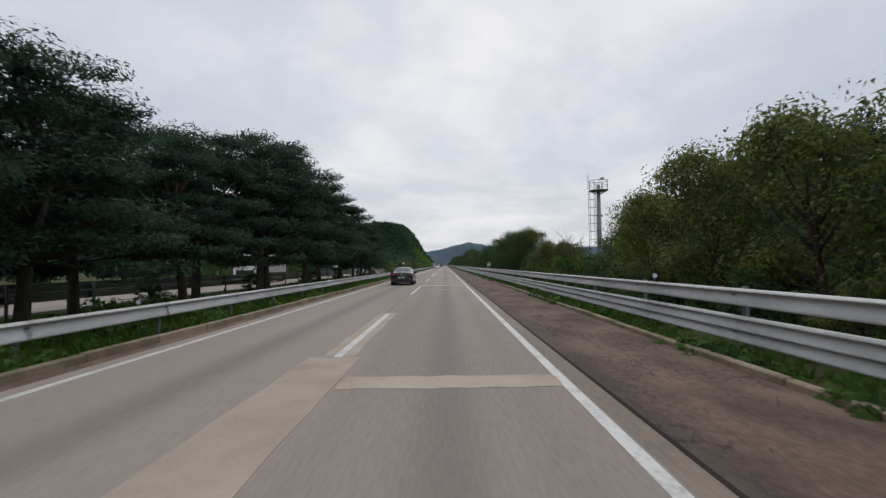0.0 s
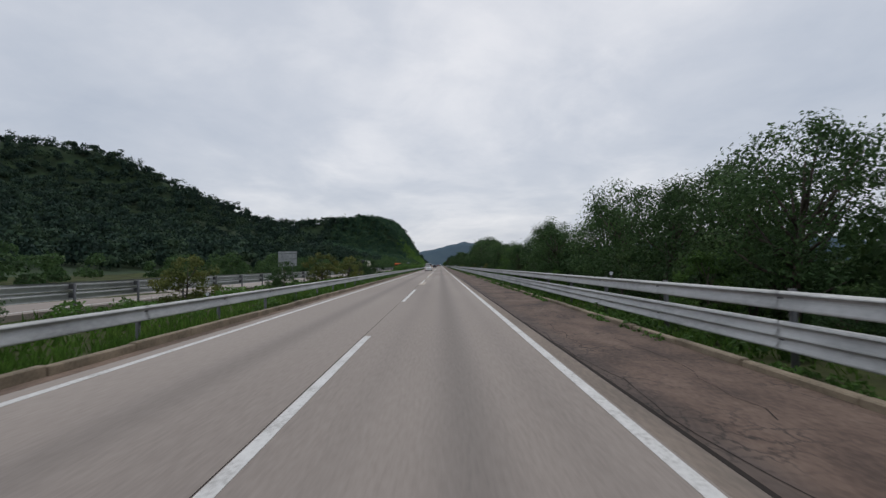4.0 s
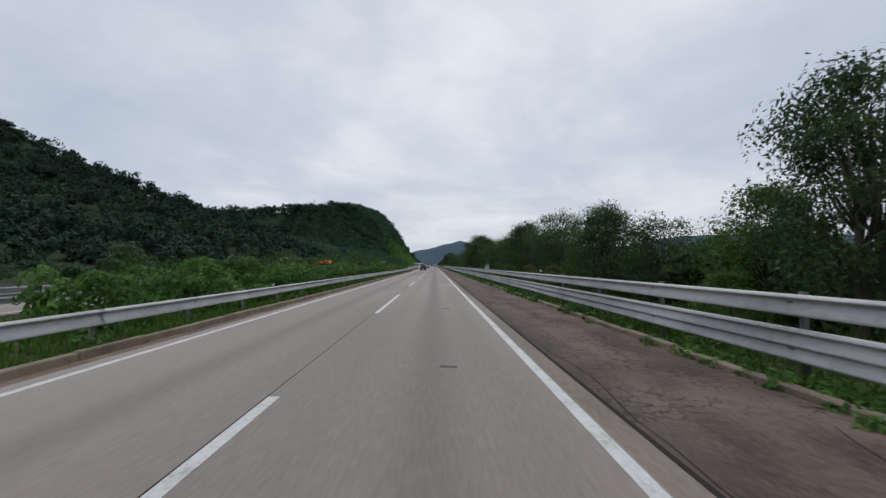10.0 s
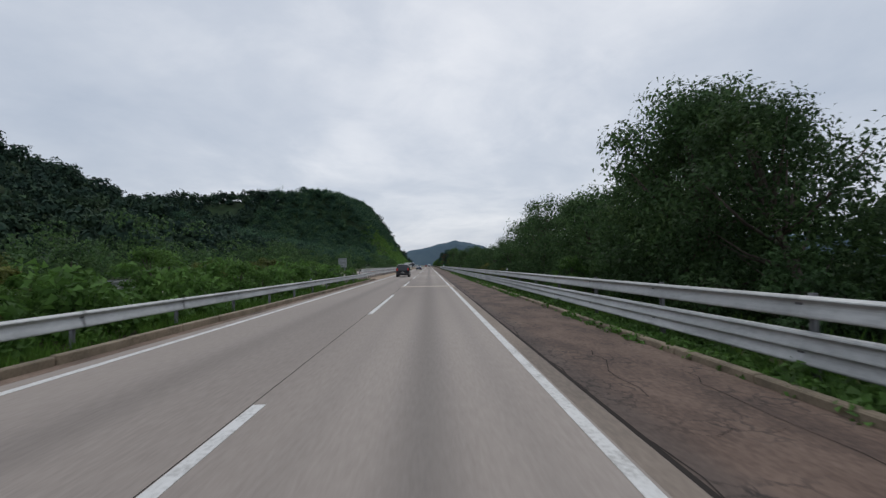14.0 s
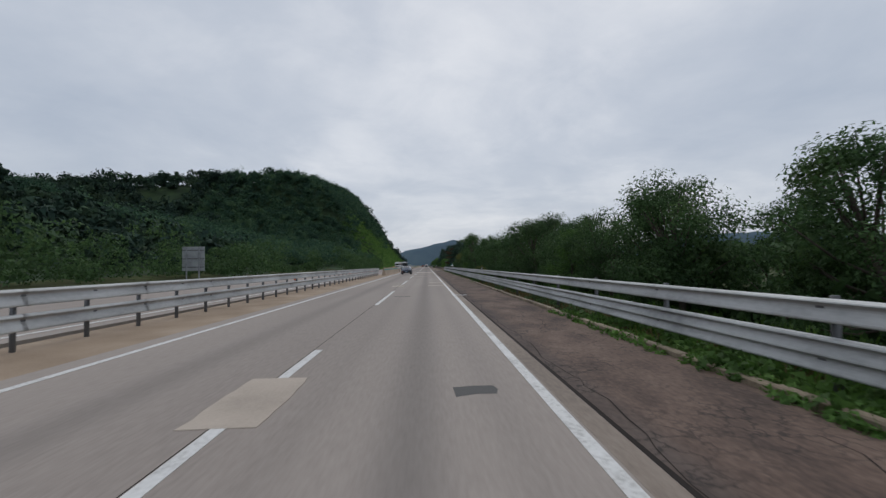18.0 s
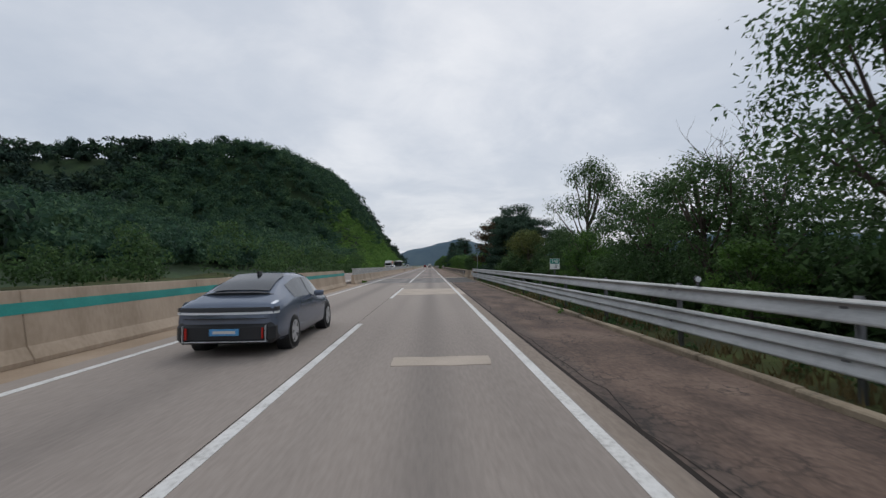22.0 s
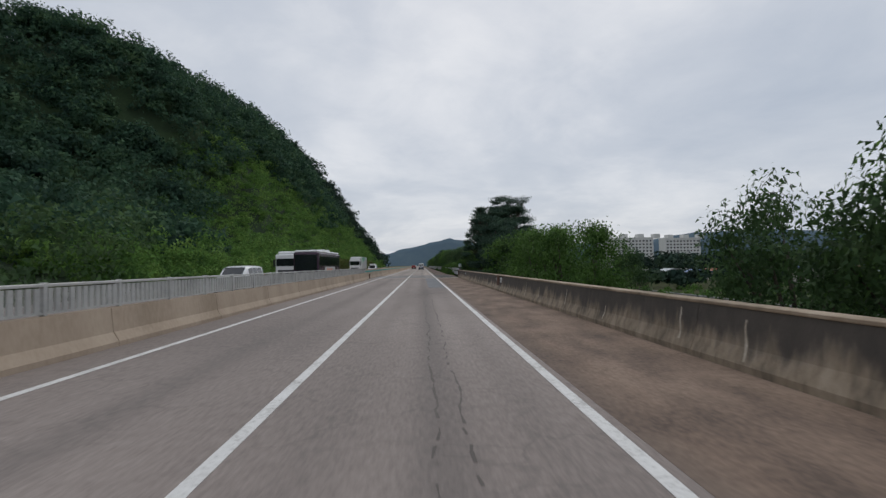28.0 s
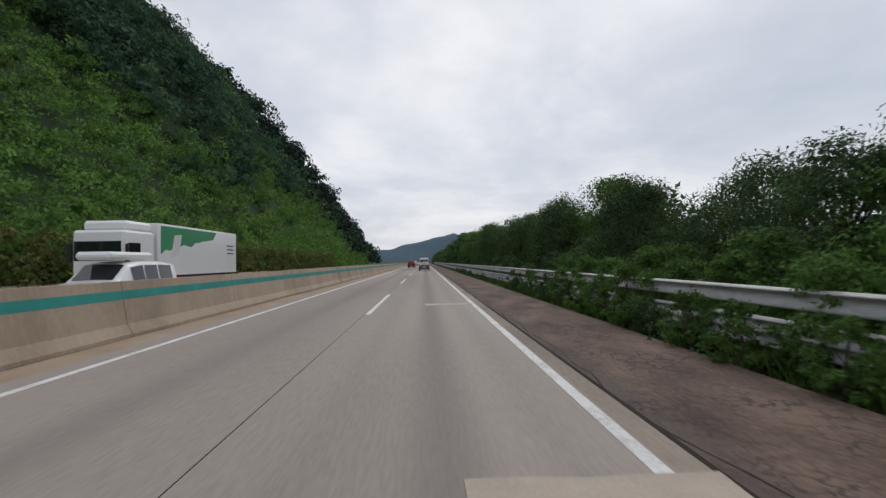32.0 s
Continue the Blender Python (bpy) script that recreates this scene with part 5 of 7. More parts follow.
for x0, x1, y0, y1 in ((0.55, 0.68, 131.9, 132.1), (1.15, 1.35, 131.9, 132.2), (0.64, 1.2, 372.2, 372.6), (-1.36, -0.55, 390.3, 390.6), (0.3, 0.55, 216.9, 217.1), (0.5, 0.75, 226.6, 226.8), (0.7, 0.9, 259.3, 259.5)):
    blotch("dark_stain", x0, x1, y0, y1, "blot", road if y0 < 485 else approach_1, 0.003, 0.04)
bm = bmesh.new()
rg = random.Random(77)
for cx, cy, sx, sy, n in ((0.25, 589.6, 0.35, 1.0, 260), (1.15, 590.4, 0.3, 0.8, 160), (-0.55, 588.6, 0.3, 0.5, 110), (0.4, 586.9, 0.9, 0.25, 200), (0.2, 592.0, 0.9, 2.0, 80)):
    for k in range(n):
        px, py = rg.gauss(cx, sx), rg.gauss(cy, sy)
        if not -1.65 < px < 1.62:
            continue
        a, ln, wd = rg.gauss(0, 0.5), rg.uniform(0.03, 0.16), rg.uniform(0.006, 0.02)
        ux, uy = math.sin(a), math.cos(a)
        bm.faces.new([bm.verts.new((px + ux * ln * p + uy * wd * q, py + uy * ln * p - ux * wd * q, 0.0035)) for p, q in ((0, -1), (0.6, -0.8), (1, 0.2), (0.5, 1), (0.1, 0.7))])
for y0, y1, xm in ((502.5, 548.0, 0.16), (556.0, 585.0, 0.12), (566.0, 586.0, 0.42), (503.0, 530.0, -0.35)):
    py, px = y0, xm
    while py < y1:
        qx, qy = xm + (px - xm) * 0.7 + rg.uniform(-0.035, 0.035), py + rg.uniform(0.12, 0.3)
        if rg.random() < 0.72:
            a, b = rg.uniform(0.004, 0.022), rg.uniform(0.004, 0.022)
            bm.faces.new([bm.verts.new(v) for v in ((px - a, py, 0.0032), (px + a, py, 0.0032), (qx + b, qy, 0.0032), (qx - b, qy, 0.0032))])
        px, py = qx, qy
tagged(new("road_scuffs", mesh_bm("road_scuffs", bm, "stain")), "dark scuffs and grit on the bridge deck", "scuffs", kind="stuff")
for i, (x0, x1, y0, y1) in enumerate(((-2.7, -1.95, 485.4, 488.6), (-2.35, -1.95, 488, 498), (-1.6, -1.3, 486, 494), (-0.05, 0.3, 487.5, 496), (0.1, 0.45, 491, 495), (-4.7, -3.9, 486, 491), (-3.6, -3.2, 493, 499))):
    blotch("worn_streak", x0, x1, y0, y1, "worn", approach_1, 0.0025 + 0.0001 * i, 0.10, 300 + i)
blotch("soil_edge", 4.35, 4.88, 627.0, 638.7, "dirt", approach_2, 0.006, 0.09)
blotch("asphalt_strip", 1.98, 4.84, 485.4, 500.9, "strip", approach_1, 0.0035, 0.03)
blotch("asphalt_strip", 1.98, 4.84, 622.2, 638.5, "strip", approach_2, 0.0035, 0.03)
blotch("asphalt_strip", 0.46, 1.64, 597.0, 620.9, "new_asphalt", deck, 0.0052, 0.02)
# tarred joints along the slabs
for host, y0, y1 in ((road, START, 485), (road_ahead, 639, 1100)):
    part("joint", boxm(-1.880, -1.869, y0, y1, 0.0005, 0.003), "seam", host)
    part("joint", boxm(2.14, 2.20, y0, y1, -0.02, 0.003), "seam", host)
# cracks in the hard shoulder
bm = bmesh.new()
rg = random.Random(3)
for i in range(150):
    y0, x0 = rg.uniform(-5, 484), rg.uniform(2.5, 4.0)
    a = rg.choice([0.1, 0.2, 1.2, 1.45])
    px, py = x0, y0
    for k in range(rg.randint(4, 12)):
        a2 = a + rg.uniform(-0.5, 0.5)
        qx, qy = px + math.sin(a2) * 0.3, py + math.cos(a2) * 0.45
        if not 2.4 < qx < 4.4:
            break
        w = rg.uniform(0.003, 0.010)
        box_v = [bm.verts.new(v) for v in ((px - w, py, -0.003), (px + w, py, -0.003), (qx + w, qy, -0.003), (qx - w, qy, -0.003))]
        bm.faces.new(box_v)
        px, py = qx, qy
for y0, y1, xm in ((40, 130, 2.34), (170, 330, 2.30), (345, 484, 2.32), (392, 416, 2.7), (640, 700, 2.34)):
    px, py, w = xm, y0, 0.02
    while py < y1:
        qx, qy = xm + (px - xm) * 0.8 + rg.uniform(-0.09, 0.09), py + rg.uniform(0.3, 0.8)
        v2 = rg.uniform(0.004, 0.013)
        bm.faces.new([bm.verts.new(v) for v in ((px - w, py, -0.0028), (px + w, py, -0.0028), (qx + v2, qy, -0.0028), (qx - v2, qy, -0.0028))])
        px, py, w = qx, qy, v2
tagged(new("shoulder_cracks", mesh_bm("shoulder_cracks", bm, "seam")), "dark cracks across the weathered hard shoulder", "cracks", kind="stuff")

# bridge joints
for y in (BR0, 561.5, BR1):
    j = tagged(empty("expansion_joint", pose(0, y, 0)), "pale concrete bridge expansion joint with a dark gap", "joint", "bridge joints", "structure")
    half = 0.42 if 550 < y < 600 else 0.60
    for x0, x1 in ((-6.5, -1.9), (-1.89, 0.35), (0.36, 2.6), (2.61, 4.55)):
        part("joint_strip", boxm(x0, x1, -half, -0.03, -0.1, 0.0075), "patch", j)
        part("joint_strip", boxm(x0, x1, 0.03, half, -0.1, 0.0075), "patch", j)
    part("gap_seal", boxm(-6.5, 4.55, -0.03, 0.03, -0.1, 0.001), "rubber", j)
    if y > 510:
        part("cover_plate", boxm(4.60, 4.68, -0.28, 0.34, 0.30, 0.90), "rust", j, "rusty steel cover plate")
        part("cover_plate", boxm(-6.53, -6.44, -0.3, 0.3, 0.1, 0.7), "rust", j, "rusty steel cover plate")
for y in (504.6, 592.45, 612.6):
    p = part("wall_plaque", boxm(4.66, 4.74, y - 0.13, y + 0.13, 0.60, 0.76, bevel=0.01), "sign_back")
    tagged(p, "small pale plaque fixed to the parapet", "plaque", "parapet plaques")

p = part("wall_plaque", boxm(4.65, 4.74, 590.68, 591.06, 0.50, 0.80, bevel=0.01), "plate_white")
for k in range(5):
    part("bar", boxm(4.646, 4.65, 590.73, 591.01 - 0.04 * (k % 3), 0.54 + k * 0.045, 0.556 + k * 0.045), "ink", p)
rp = part("cover_plate", boxm(4.635, 4.70, 591.4, 592.15, 0.30, 0.90, bevel=0.008), "rust")
tagged(rp, "rusty brown steel plate fixed to the parapet", "plate")
tagged(p, "white name plaque fixed to the parapet", "plaque", "parapet plaques")

# railing between the bridges
pm = bmesh.new()
for i in range(11):
    box(pm, -0.02, 0.02, 0.1 + i * 0.175, 0.205 + i * 0.175, 0.06, 0.50)
PANEL = mesh_bm("slats", pm, "slats")
SLAT = mesh_bm("slat", boxm(-0.02, 0.02, 0, 0.105, 0.06, 0.50), "slats")
RPOST = mesh_bm("post", boxm(-0.05, 0.05, -0.04, 0.04, 0.0, 0.60, bevel=0.01), "slats")
RAILT = mesh_bm("top_rail", boxm(-0.045, 0.045, 0.0, 2.05, 0.52, 0.58, bevel=0.01), "slats")
RAILB = mesh_bm("bottom_rail", boxm(-0.03, 0.03, 0.0, 2.05, 0.03, 0.07), "slats")
railing = tagged(empty("bridge_railing", pose(-6.78, 484.2, 0.82)), "grey slatted metal railing on the parapet", "railing")
for i in range(66):
    if 12 <= i < 39:
        for k in range(11):
            part("slat", SLAT, None, railing).location = (0, i * 2.05 + 0.1 + k * 0.175, 0)
    else:
        tagged(part("slats", PANEL, None, railing), kind="stuff").location = (0, i * 2.05, 0)
    for me, nm in ((RPOST, "post"), (RAILT, "top_rail"), (RAILB, "bottom_rail")):
        part(nm, me, None, railing).location = (0, i * 2.05, 0)


# ---------- signs ----------
def words(text, size, m, parent, material, name="lettering"):
    cu = bpy.data.curves.new(name, "FONT")
    cu.body, cu.size, cu.align_x, cu.align_y = text, size, "CENTER", "CENTER"
    cu.extrude, cu.resolution_u = 0.002, 2
    tmp = bpy.data.objects.new(name, cu)
    me = bpy.data.meshes.new_from_object(tmp)
    bpy.data.objects.remove(tmp)
    me.materials.append(M[material])
    ob = new(name, me)
    ob.parent = parent
    ob.matrix_local = m
    return ob


FACE = Matrix.Rotation(math.pi / 2, 4, "X")


def km_sign(x, y, z, km, tenth):
    s = tagged(empty("distance_sign", pose(x, y, z)), "small green and white distance marker on a post", "road sign", "distance markers")
    part("board", boxm(-0.21, 0.21, 0.0, 0.012, 0.0, 0.46, bevel=0.004), "plate_white", s, "white sheet with rounded edge")
    part("green_field", boxm(-0.195, 0.195, -0.004, 0.0, 0.235, 0.445), "sign_green", s)
    part("post", tube(bmesh.new(), [(0, 0.04, -1.6), (0, 0.04, 0.3)], [0.03, 0.03], 8), "post", s)
    if km:
        words(km, 0.21, Matrix.Translation((0, -0.007, 0.34)) @ FACE, s, "plate_white")
    else:
        part("bar", boxm(-0.15, 0.15, -0.007, -0.004, 0.29, 0.39), "plate_white", s)
    if tenth:
        words(tenth, 0.21, Matrix.Translation((0.03, -0.003, 0.115)) @ FACE, s, "ink")
    else:
        part("bar", boxm(-0.06, 0.06, -0.004, 0.0, 0.05, 0.18), "ink", s)


km_sign(5.6, 57.6, 1.42, "348", ".4")
km_sign(5.6, 256.8, 1.17, "348", ".2")
km_sign(5.6, 462.4, 1.36, "348", ".0")
km_sign(5.6, 630.5, 1.32, "", ".8")
km_sign(-6.95, 565.0, 1.75, "", "")


def sign_back(x, y, w, z0, z1, kind="road_sign"):
    s = tagged(empty(kind, pose(x, y, float(ground_z(x, y)))), "grey back of a large road sign on two posts", "road sign", "signs facing away")
    part("board", boxm(-w / 2, w / 2, 0.0, 0.04, z0, z1, bevel=0.01), "sign_back", s)
    for k in (0.15, 0.5, 0.85):
        part("stiffener", boxm(-w / 2 + 0.03, w / 2 - 0.03, -0.05, 0.0, z0 + (z1 - z0) * k - 0.04, z0 + (z1 - z0) * k + 0.04), "post", s)
    for k in (-0.28, 0.28):
        part("post", tube(bmesh.new(), [(w * k, -0.09, -0.3), (w * k, -0.09, z1 - 0.05)], [0.075, 0.075], 10), "mast", s)


sign_back(-22.9, 413, 2.2, 1.5, 3.9)
sign_back(-28.0, 169, 3.4, 1.9, 4.6)

# mast with a ladder cage
mast = tagged(empty("mast", pose(17.0, 50.0, 0)), "tall grey steel mast with a caged ladder and round platform", "mast")
MZ = float(ground_z(17.0, 50.0))
part("pole", tube(bmesh.new(), [(0, 0, MZ - 0.5), (0, 0, 5.0), (0, 0, 10.1)], [0.28, 0.25, 0.19], 16), "mast", mast, smooth=True)
part("collar", tube(bmesh.new(), [(0, 0, 6.7), (0, 0, 6.85)], [0.30, 0.30], 16), "mast", mast)
bm = bmesh.new()
for k in range(24):
    a, b = k / 24 * 2 * math.pi, (k + 1) / 24 * 2 * math.pi
    for dz, rt in ((0.0, 0.045), (0.55, 0.022), (1.05, 0.03)):
        tube(bm, [(math.cos(a), math.sin(a), 9.5 + dz), (math.cos(b), math.sin(b), 9.5 + dz)], [rt, rt], 5)
    if k % 3 == 0:
        tube(bm, [(math.cos(a), math.sin(a), 9.5), (math.cos(a), math.sin(a), 10.55)], [0.024, 0.024], 5)
        tube(bm, [(0.2 * math.cos(a), 0.2 * math.sin(a), 9.1), (math.cos(a), math.sin(a), 9.5)], [0.03, 0.03], 5)
part("platform_rail", bm, "mast", mast)
part("platform", tube(bmesh.new(), [(0, 0, 9.45), (0, 0, 9.5)], [0.98, 0.98], 24), "mast", mast)
bm = bmesh.new()
for sx in (-0.42, -1.02):
    for sy in (-0.26, 0.26):
        tube(bm, [(sx, sy, 3.2), (sx, sy, 9.5)], [0.024, 0.024], 5)
for k in range(22):
    zz = 3.3 + k * 0.29
    tube(bm, [(-0.42, -0.26, zz), (-0.42, 0.26, zz)], [0.014, 0.014], 4)
    if k % 3 == 0:
        for pa, pb in (((-0.42, -0.26), (-1.02, -0.26)), ((-1.02, -0.26), (-1.02, 0.26)), ((-1.02, 0.26), (-0.42, 0.26)), ((-0.42, 0), (-0.1, 0))):
            tube(bm, [(*pa, zz), (*pb, zz)], [0.024, 0.024], 4)
part("ladder_cage", bm, "mast", mast)
for sx, zt in ((-1.15, 11.5), (-1.02, 11.3)):
    part("whip_antenna", tube(bmesh.new(), [(sx, 0, 9.6), (sx, 0, zt)], [0.022, 0.012], 6), "mast", mast)
part("camera_arm", tube(bmesh.new(), [(0, 0, 10.0), (0.15, 0, 10.75), (0.4, 0, 10.95)], [0.035, 0.03, 0.03], 6), "mast", mast)
part("camera", boxm(0.25, 0.6, -0.2, 0.12, 10.72, 10.95, bevel=0.05), "sign_back", mast)

def dead_tree(x, y, h, seed):
    rg = random.Random(seed)
    bm = bmesh.new()

    def limb(a, d, length, r, depth):
        pts = [a]
        for k in range(3):
            d = (d + Vector((rg.uniform(-0.25, 0.25), rg.uniform(-0.25, 0.25), rg.uniform(-0.05, 0.2)))).normalized()
            pts.append(pts[-1] + d * length / 3)
        tube(bm, pts, [r, r * 0.8, r * 0.6, r * 0.35], 5 if depth < 2 else 3)
        if depth < 4:
            for k in range(rg.randint(3, 4)):
                q = pts[rg.randint(1, 3)]
                e = (d + Vector((rg.uniform(-1, 1), rg.uniform(-1, 1), rg.uniform(-0.2, 0.6)))).normalized()
                limb(q, e, length * rg.uniform(0.5, 0.75), r * 0.5, depth + 1)

    limb(Vector((0, 0, -0.3)), Vector((0, 0, 1)), h * 0.5, 0.018 * h, 0)
    t = part("dead_tree", bm, "bark")
    t.location = (x, y, float(ground_z(x, y)))
    tagged(t, "bare dead tree with thin grey twigs", "tree", "dead trees")


dead_tree(14.8, 51.5, 8.4, 1)
dead_tree(9.6, 456.5, 6.6, 2)

# teal mesh fence at the foot of the hill, its far end under creepers
FZ = 3.65
gate = tagged(empty("mesh_fence", pose(-20.2, 662.0, 0)), "teal steel mesh fence with pale curved posts below the slope", "fence")
for i in range(5):
    part("post", tube(bmesh.new(), [(0, i * 2.1, -0.3), (0, i * 2.1, FZ - 0.75), (0.10, i * 2.1, FZ - 0.3), (0.34, i * 2.1, FZ - 0.06), (0.62, i * 2.1, FZ)], [0.065, 0.065, 0.06, 0.055, 0.05], 8), "slats", gate, "pale curved steel post")
    if i < 4:
        bm = bmesh.new()
        for k in range(11):
            box(bm, -0.008, 0.008, i * 2.1 + 0.05 + k * 0.2, i * 2.1 + 0.066 + k * 0.2, 0.1, FZ - 0.7)
        for k in range(10):
            box(bm, -0.012, 0.012, i * 2.1, i * 2.1 + 2.1, 0.15 + k * 0.31, 0.172 + k * 0.31)
        part("mesh_panel", bm, "teal_steel", gate)
        part("top_wire", boxm(0.60, 0.64, i * 2.1, i * 2.1 + 2.1, FZ - 0.02, FZ + 0.02), "teal_steel", gate)
part("brace", tube(bmesh.new(), [(0.05, 0.05, 2.6), (0.05, 1.7, 0.3)], [0.045, 0.045], 8), "slats", gate)
rg = np.random.default_rng(88)
cp = np.stack([rg.normal(-20.1, 0.22, 420), rg.uniform(670.8, 752, 420), rg.uniform(0.4, 3.35, 420)], 1)
canopy("fence_creepers", cp, rg.uniform(0.35, 0.7, 420), 70, 0.17, "leaf_warm", "olive creepers hanging over the fence below the slope", 1.0, 89)
# yellow markers on the far rail
for i in range(6):
    c = part("marker_block", boxm(-0.10, 0.10, -0.55, 0.55, 0, 0.44, bevel=0.03), "yellow")
    c.location = (-19.9, 641 + i * 2.1, 0.755)
    tagged(c, "yellow marker plate on the far barrier", "marker", "yellow markers")
fb = tagged(empty("far_barrier", pose(-20.0, 626, 0)), "low concrete barrier below the slope", "barrier")
for i in range(40):
    part("barrier_length", boxm(-0.2, 0.2, i * 5 + 0.01, i * 5 + 4.99, -0.3, 0.76, bevel=0.03), "barrier", fb)

# steel end plate where the guardrail meets the parapet
for y0, y1 in ((496.0, 497.4), (626.6, 627.6)):
    e = part("guardrail_end_plate", boxm(5.11, 5.15, y0, y1, 0.36, 0.80, bevel=0.01), "zinc")
    tagged(e, "flat galvanised end plate bolted to the parapet", "guardrail", "guardrail end plates")
    for k in range(3):
        part("bolt", boxm(5.17, 5.2, (y0 if y0 > 600 else y1) - 0.25 + 0.0, (y0 if y0 > 600 else y1) - 0.21, 0.45 + k * 0.12, 0.49 + k * 0.12), "ink", e)
bp = part("signal_pole", tube(bmesh.new(), [(0, 0, -0.6), (0, 0, 2.8)], [0.045, 0.035], 8), "mast")
bp.location = (5.75, 496.5, 0)
tagged(bp, "thin grey pole standing behind the guardrail", "pole")

# reflectors on the rails, and a lost strap
def reflector(x, y, z, colour, say):
    r = tagged(empty("reflector", pose(x, y, z)), say, "reflector", "rail reflectors")
    part("housing", tube(bmesh.new(), [(0, 0.03, 0.06), (0, -0.02, 0.06)], [0.065, 0.065], 14), "plastic", r)
    part("lens", tube(bmesh.new(), [(0, -0.02, 0.06), (0, -0.035, 0.06)], [0.055, 0.05], 14), colour, r)
    part("bracket", boxm(-0.02, 0.02, -0.01, 0.02, -0.06, 0.03), "post", r)


for y in range(11, 480, 44):
    reflector(5.15, y, 1.22, "lamp", "round white reflector clipped to the guardrail")
for y in range(11, 340, 44):
    reflector(-7.2, y, 0.76, "lamp", "round white reflector clipped to the median rail")
for y in range(355, 440, 20):
    reflector(-7.78, y, 0.80, "paint_orange", "orange reflector on the median guardrail")
strap = part("strap", tube(bmesh.new(), [(1.86, 390.95, 0.02), (1.9, 390.75, 0.02), (2.05, 390.62, 0.02), (2.22, 390.64, 0.02), (2.38, 390.72, 0.03)], [0.014] * 5, 6), "plate_white")
tagged(strap, "bent white plastic strap lying on the shoulder edge", "litter")


# ---------- vehicles ----------
def wheel_meshes(r, w):
    bm = bmesh.new()
    prof = [(r * 0.62, -w / 2), (r * 0.93, -w / 2), (r, -w * 0.36), (r, w * 0.36), (r * 0.93, w / 2), (r * 0.62, w / 2)]
    rings = [[bm.verts.new((x, math.cos(k / 24 * 2 * math.pi) * q, math.sin(k / 24 * 2 * math.pi) * q)) for k in range(24)] for q, x in prof]
    for a, b in zip(rings, rings[1:]):
        for k in range(24):
            bm.faces.new((a[k], a[(k + 1) % 24], b[(k + 1) % 24], b[k]))
    tyre = mesh_bm("tyre", bm, "rubber", True)
    bm = bmesh.new()
    for k in range(5):
        a = k / 5 * 2 * math.pi
        d = Vector((0, math.cos(a), math.sin(a)))
        s = Vector((0, -math.sin(a), math.cos(a)))
        q = [d * 0.05 + s * 0.035, d * r * 0.64 + s * 0.07, d * r * 0.64 - s * 0.07, d * 0.05 - s * 0.035]
        lo = [bm.verts.new(v + Vector((w * 0.30, 0, 0))) for v in q]
        hi = [bm.verts.new(v + Vector((w * 0.51, 0, 0))) for v in q]
        bm.faces.new(hi)
        for i in range(4):
            bm.faces.new((lo[i], lo[(i + 1) % 4], hi[(i + 1) % 4], hi[i]))
    tube(bm, [(w * 0.28, 0, 0), (w * 0.52, 0, 0)], [0.07, 0.06], 12)
    for k in range(24):
        a, b = k / 24 * 2 * math.pi, (k + 1) / 24 * 2 * math.pi
        bm.faces.new([bm.verts.new((w * 0.505, math.cos(t) * q * r, math.sin(t) * q * r)) for t, q in ((a, 0.58), (b, 0.58), (b, 0.66), (a, 0.66))])
    rim = mesh_bm("rim", bm, "alloy")
    bm = bmesh.new()
    tube(bm, [(-w * 0.4, 0, 0), (w * 0.25, 0, 0)], [r * 0.64, r * 0.64], 20)
    well = mesh_bm("wheel_disc", bm, "plastic")
    return tyre, rim, well


WHEEL, BIGWHEEL = wheel_meshes(0.335, 0.22), wheel_meshes(0.50, 0.30)


def add_wheel(host, x, y, r=0.335, big=False):
    ws = BIGWHEEL if big else WHEEL
    w = part("wheel", ws[0], None, host, "black tyre")
    w.matrix_local = Matrix.Translation((x, y, r)) @ (Matrix.Identity(4) if x > 0 else Matrix.Rotation(math.pi, 4, "Z"))
    part("rim", ws[1], None, w)
    part("wheel_disc", ws[2], None, w)


def ring(st, W):
    """Half section of a car body at one station: points from the sill to the middle of the roof."""
    y, zl, zb, zr, wl, wb, wr = st
    h = W / 2
    return [(0, zl), (wl * h * 0.9, zl), (wl * h, zl + 0.10), (max(wl, wb) * h * 1.0, zl + (zb - zl) * 0.55), (wb * h, zb), (wr * h + (wb - wr) * h * 0.12, zb + (zr - zb) * 0.86), (wr * h * 0.82, zr - 0.005), (0, zr + 0.015)]


def car_body(stations, W, paint):
    bm = bmesh.new()
    rows = []
    for st in stations:
        half = ring(st, W)
        full = half + [(-x, z) for x, z in reversed(half[1:-1])]
        rows.append([bm.verts.new((x, st[0], z)) for x, z in full])
    n = len(rows[0])
    for a, b in zip(rows, rows[1:]):
        for k in range(n):
            bm.faces.new((a[k], a[(k + 1) % n], b[(k + 1) % n], b[k]))
    bm.faces.new(rows[0])
    bm.faces.new(list(reversed(rows[-1])))
    bmesh.ops.subdivide_edges(bm, edges=bm.edges, cuts=1, use_grid_fill=True, smooth=0.12)
    return mesh_bm("body", bm, paint, True)


def at(stations, y):
    for a, b in zip(stations, stations[1:]):
        if a[0] <= y <= b[0]:
            f = (y - a[0]) / (b[0] - a[0])
            return tuple(p + (q - p) * f for p, q in zip(a, b))
    return stations[-1]


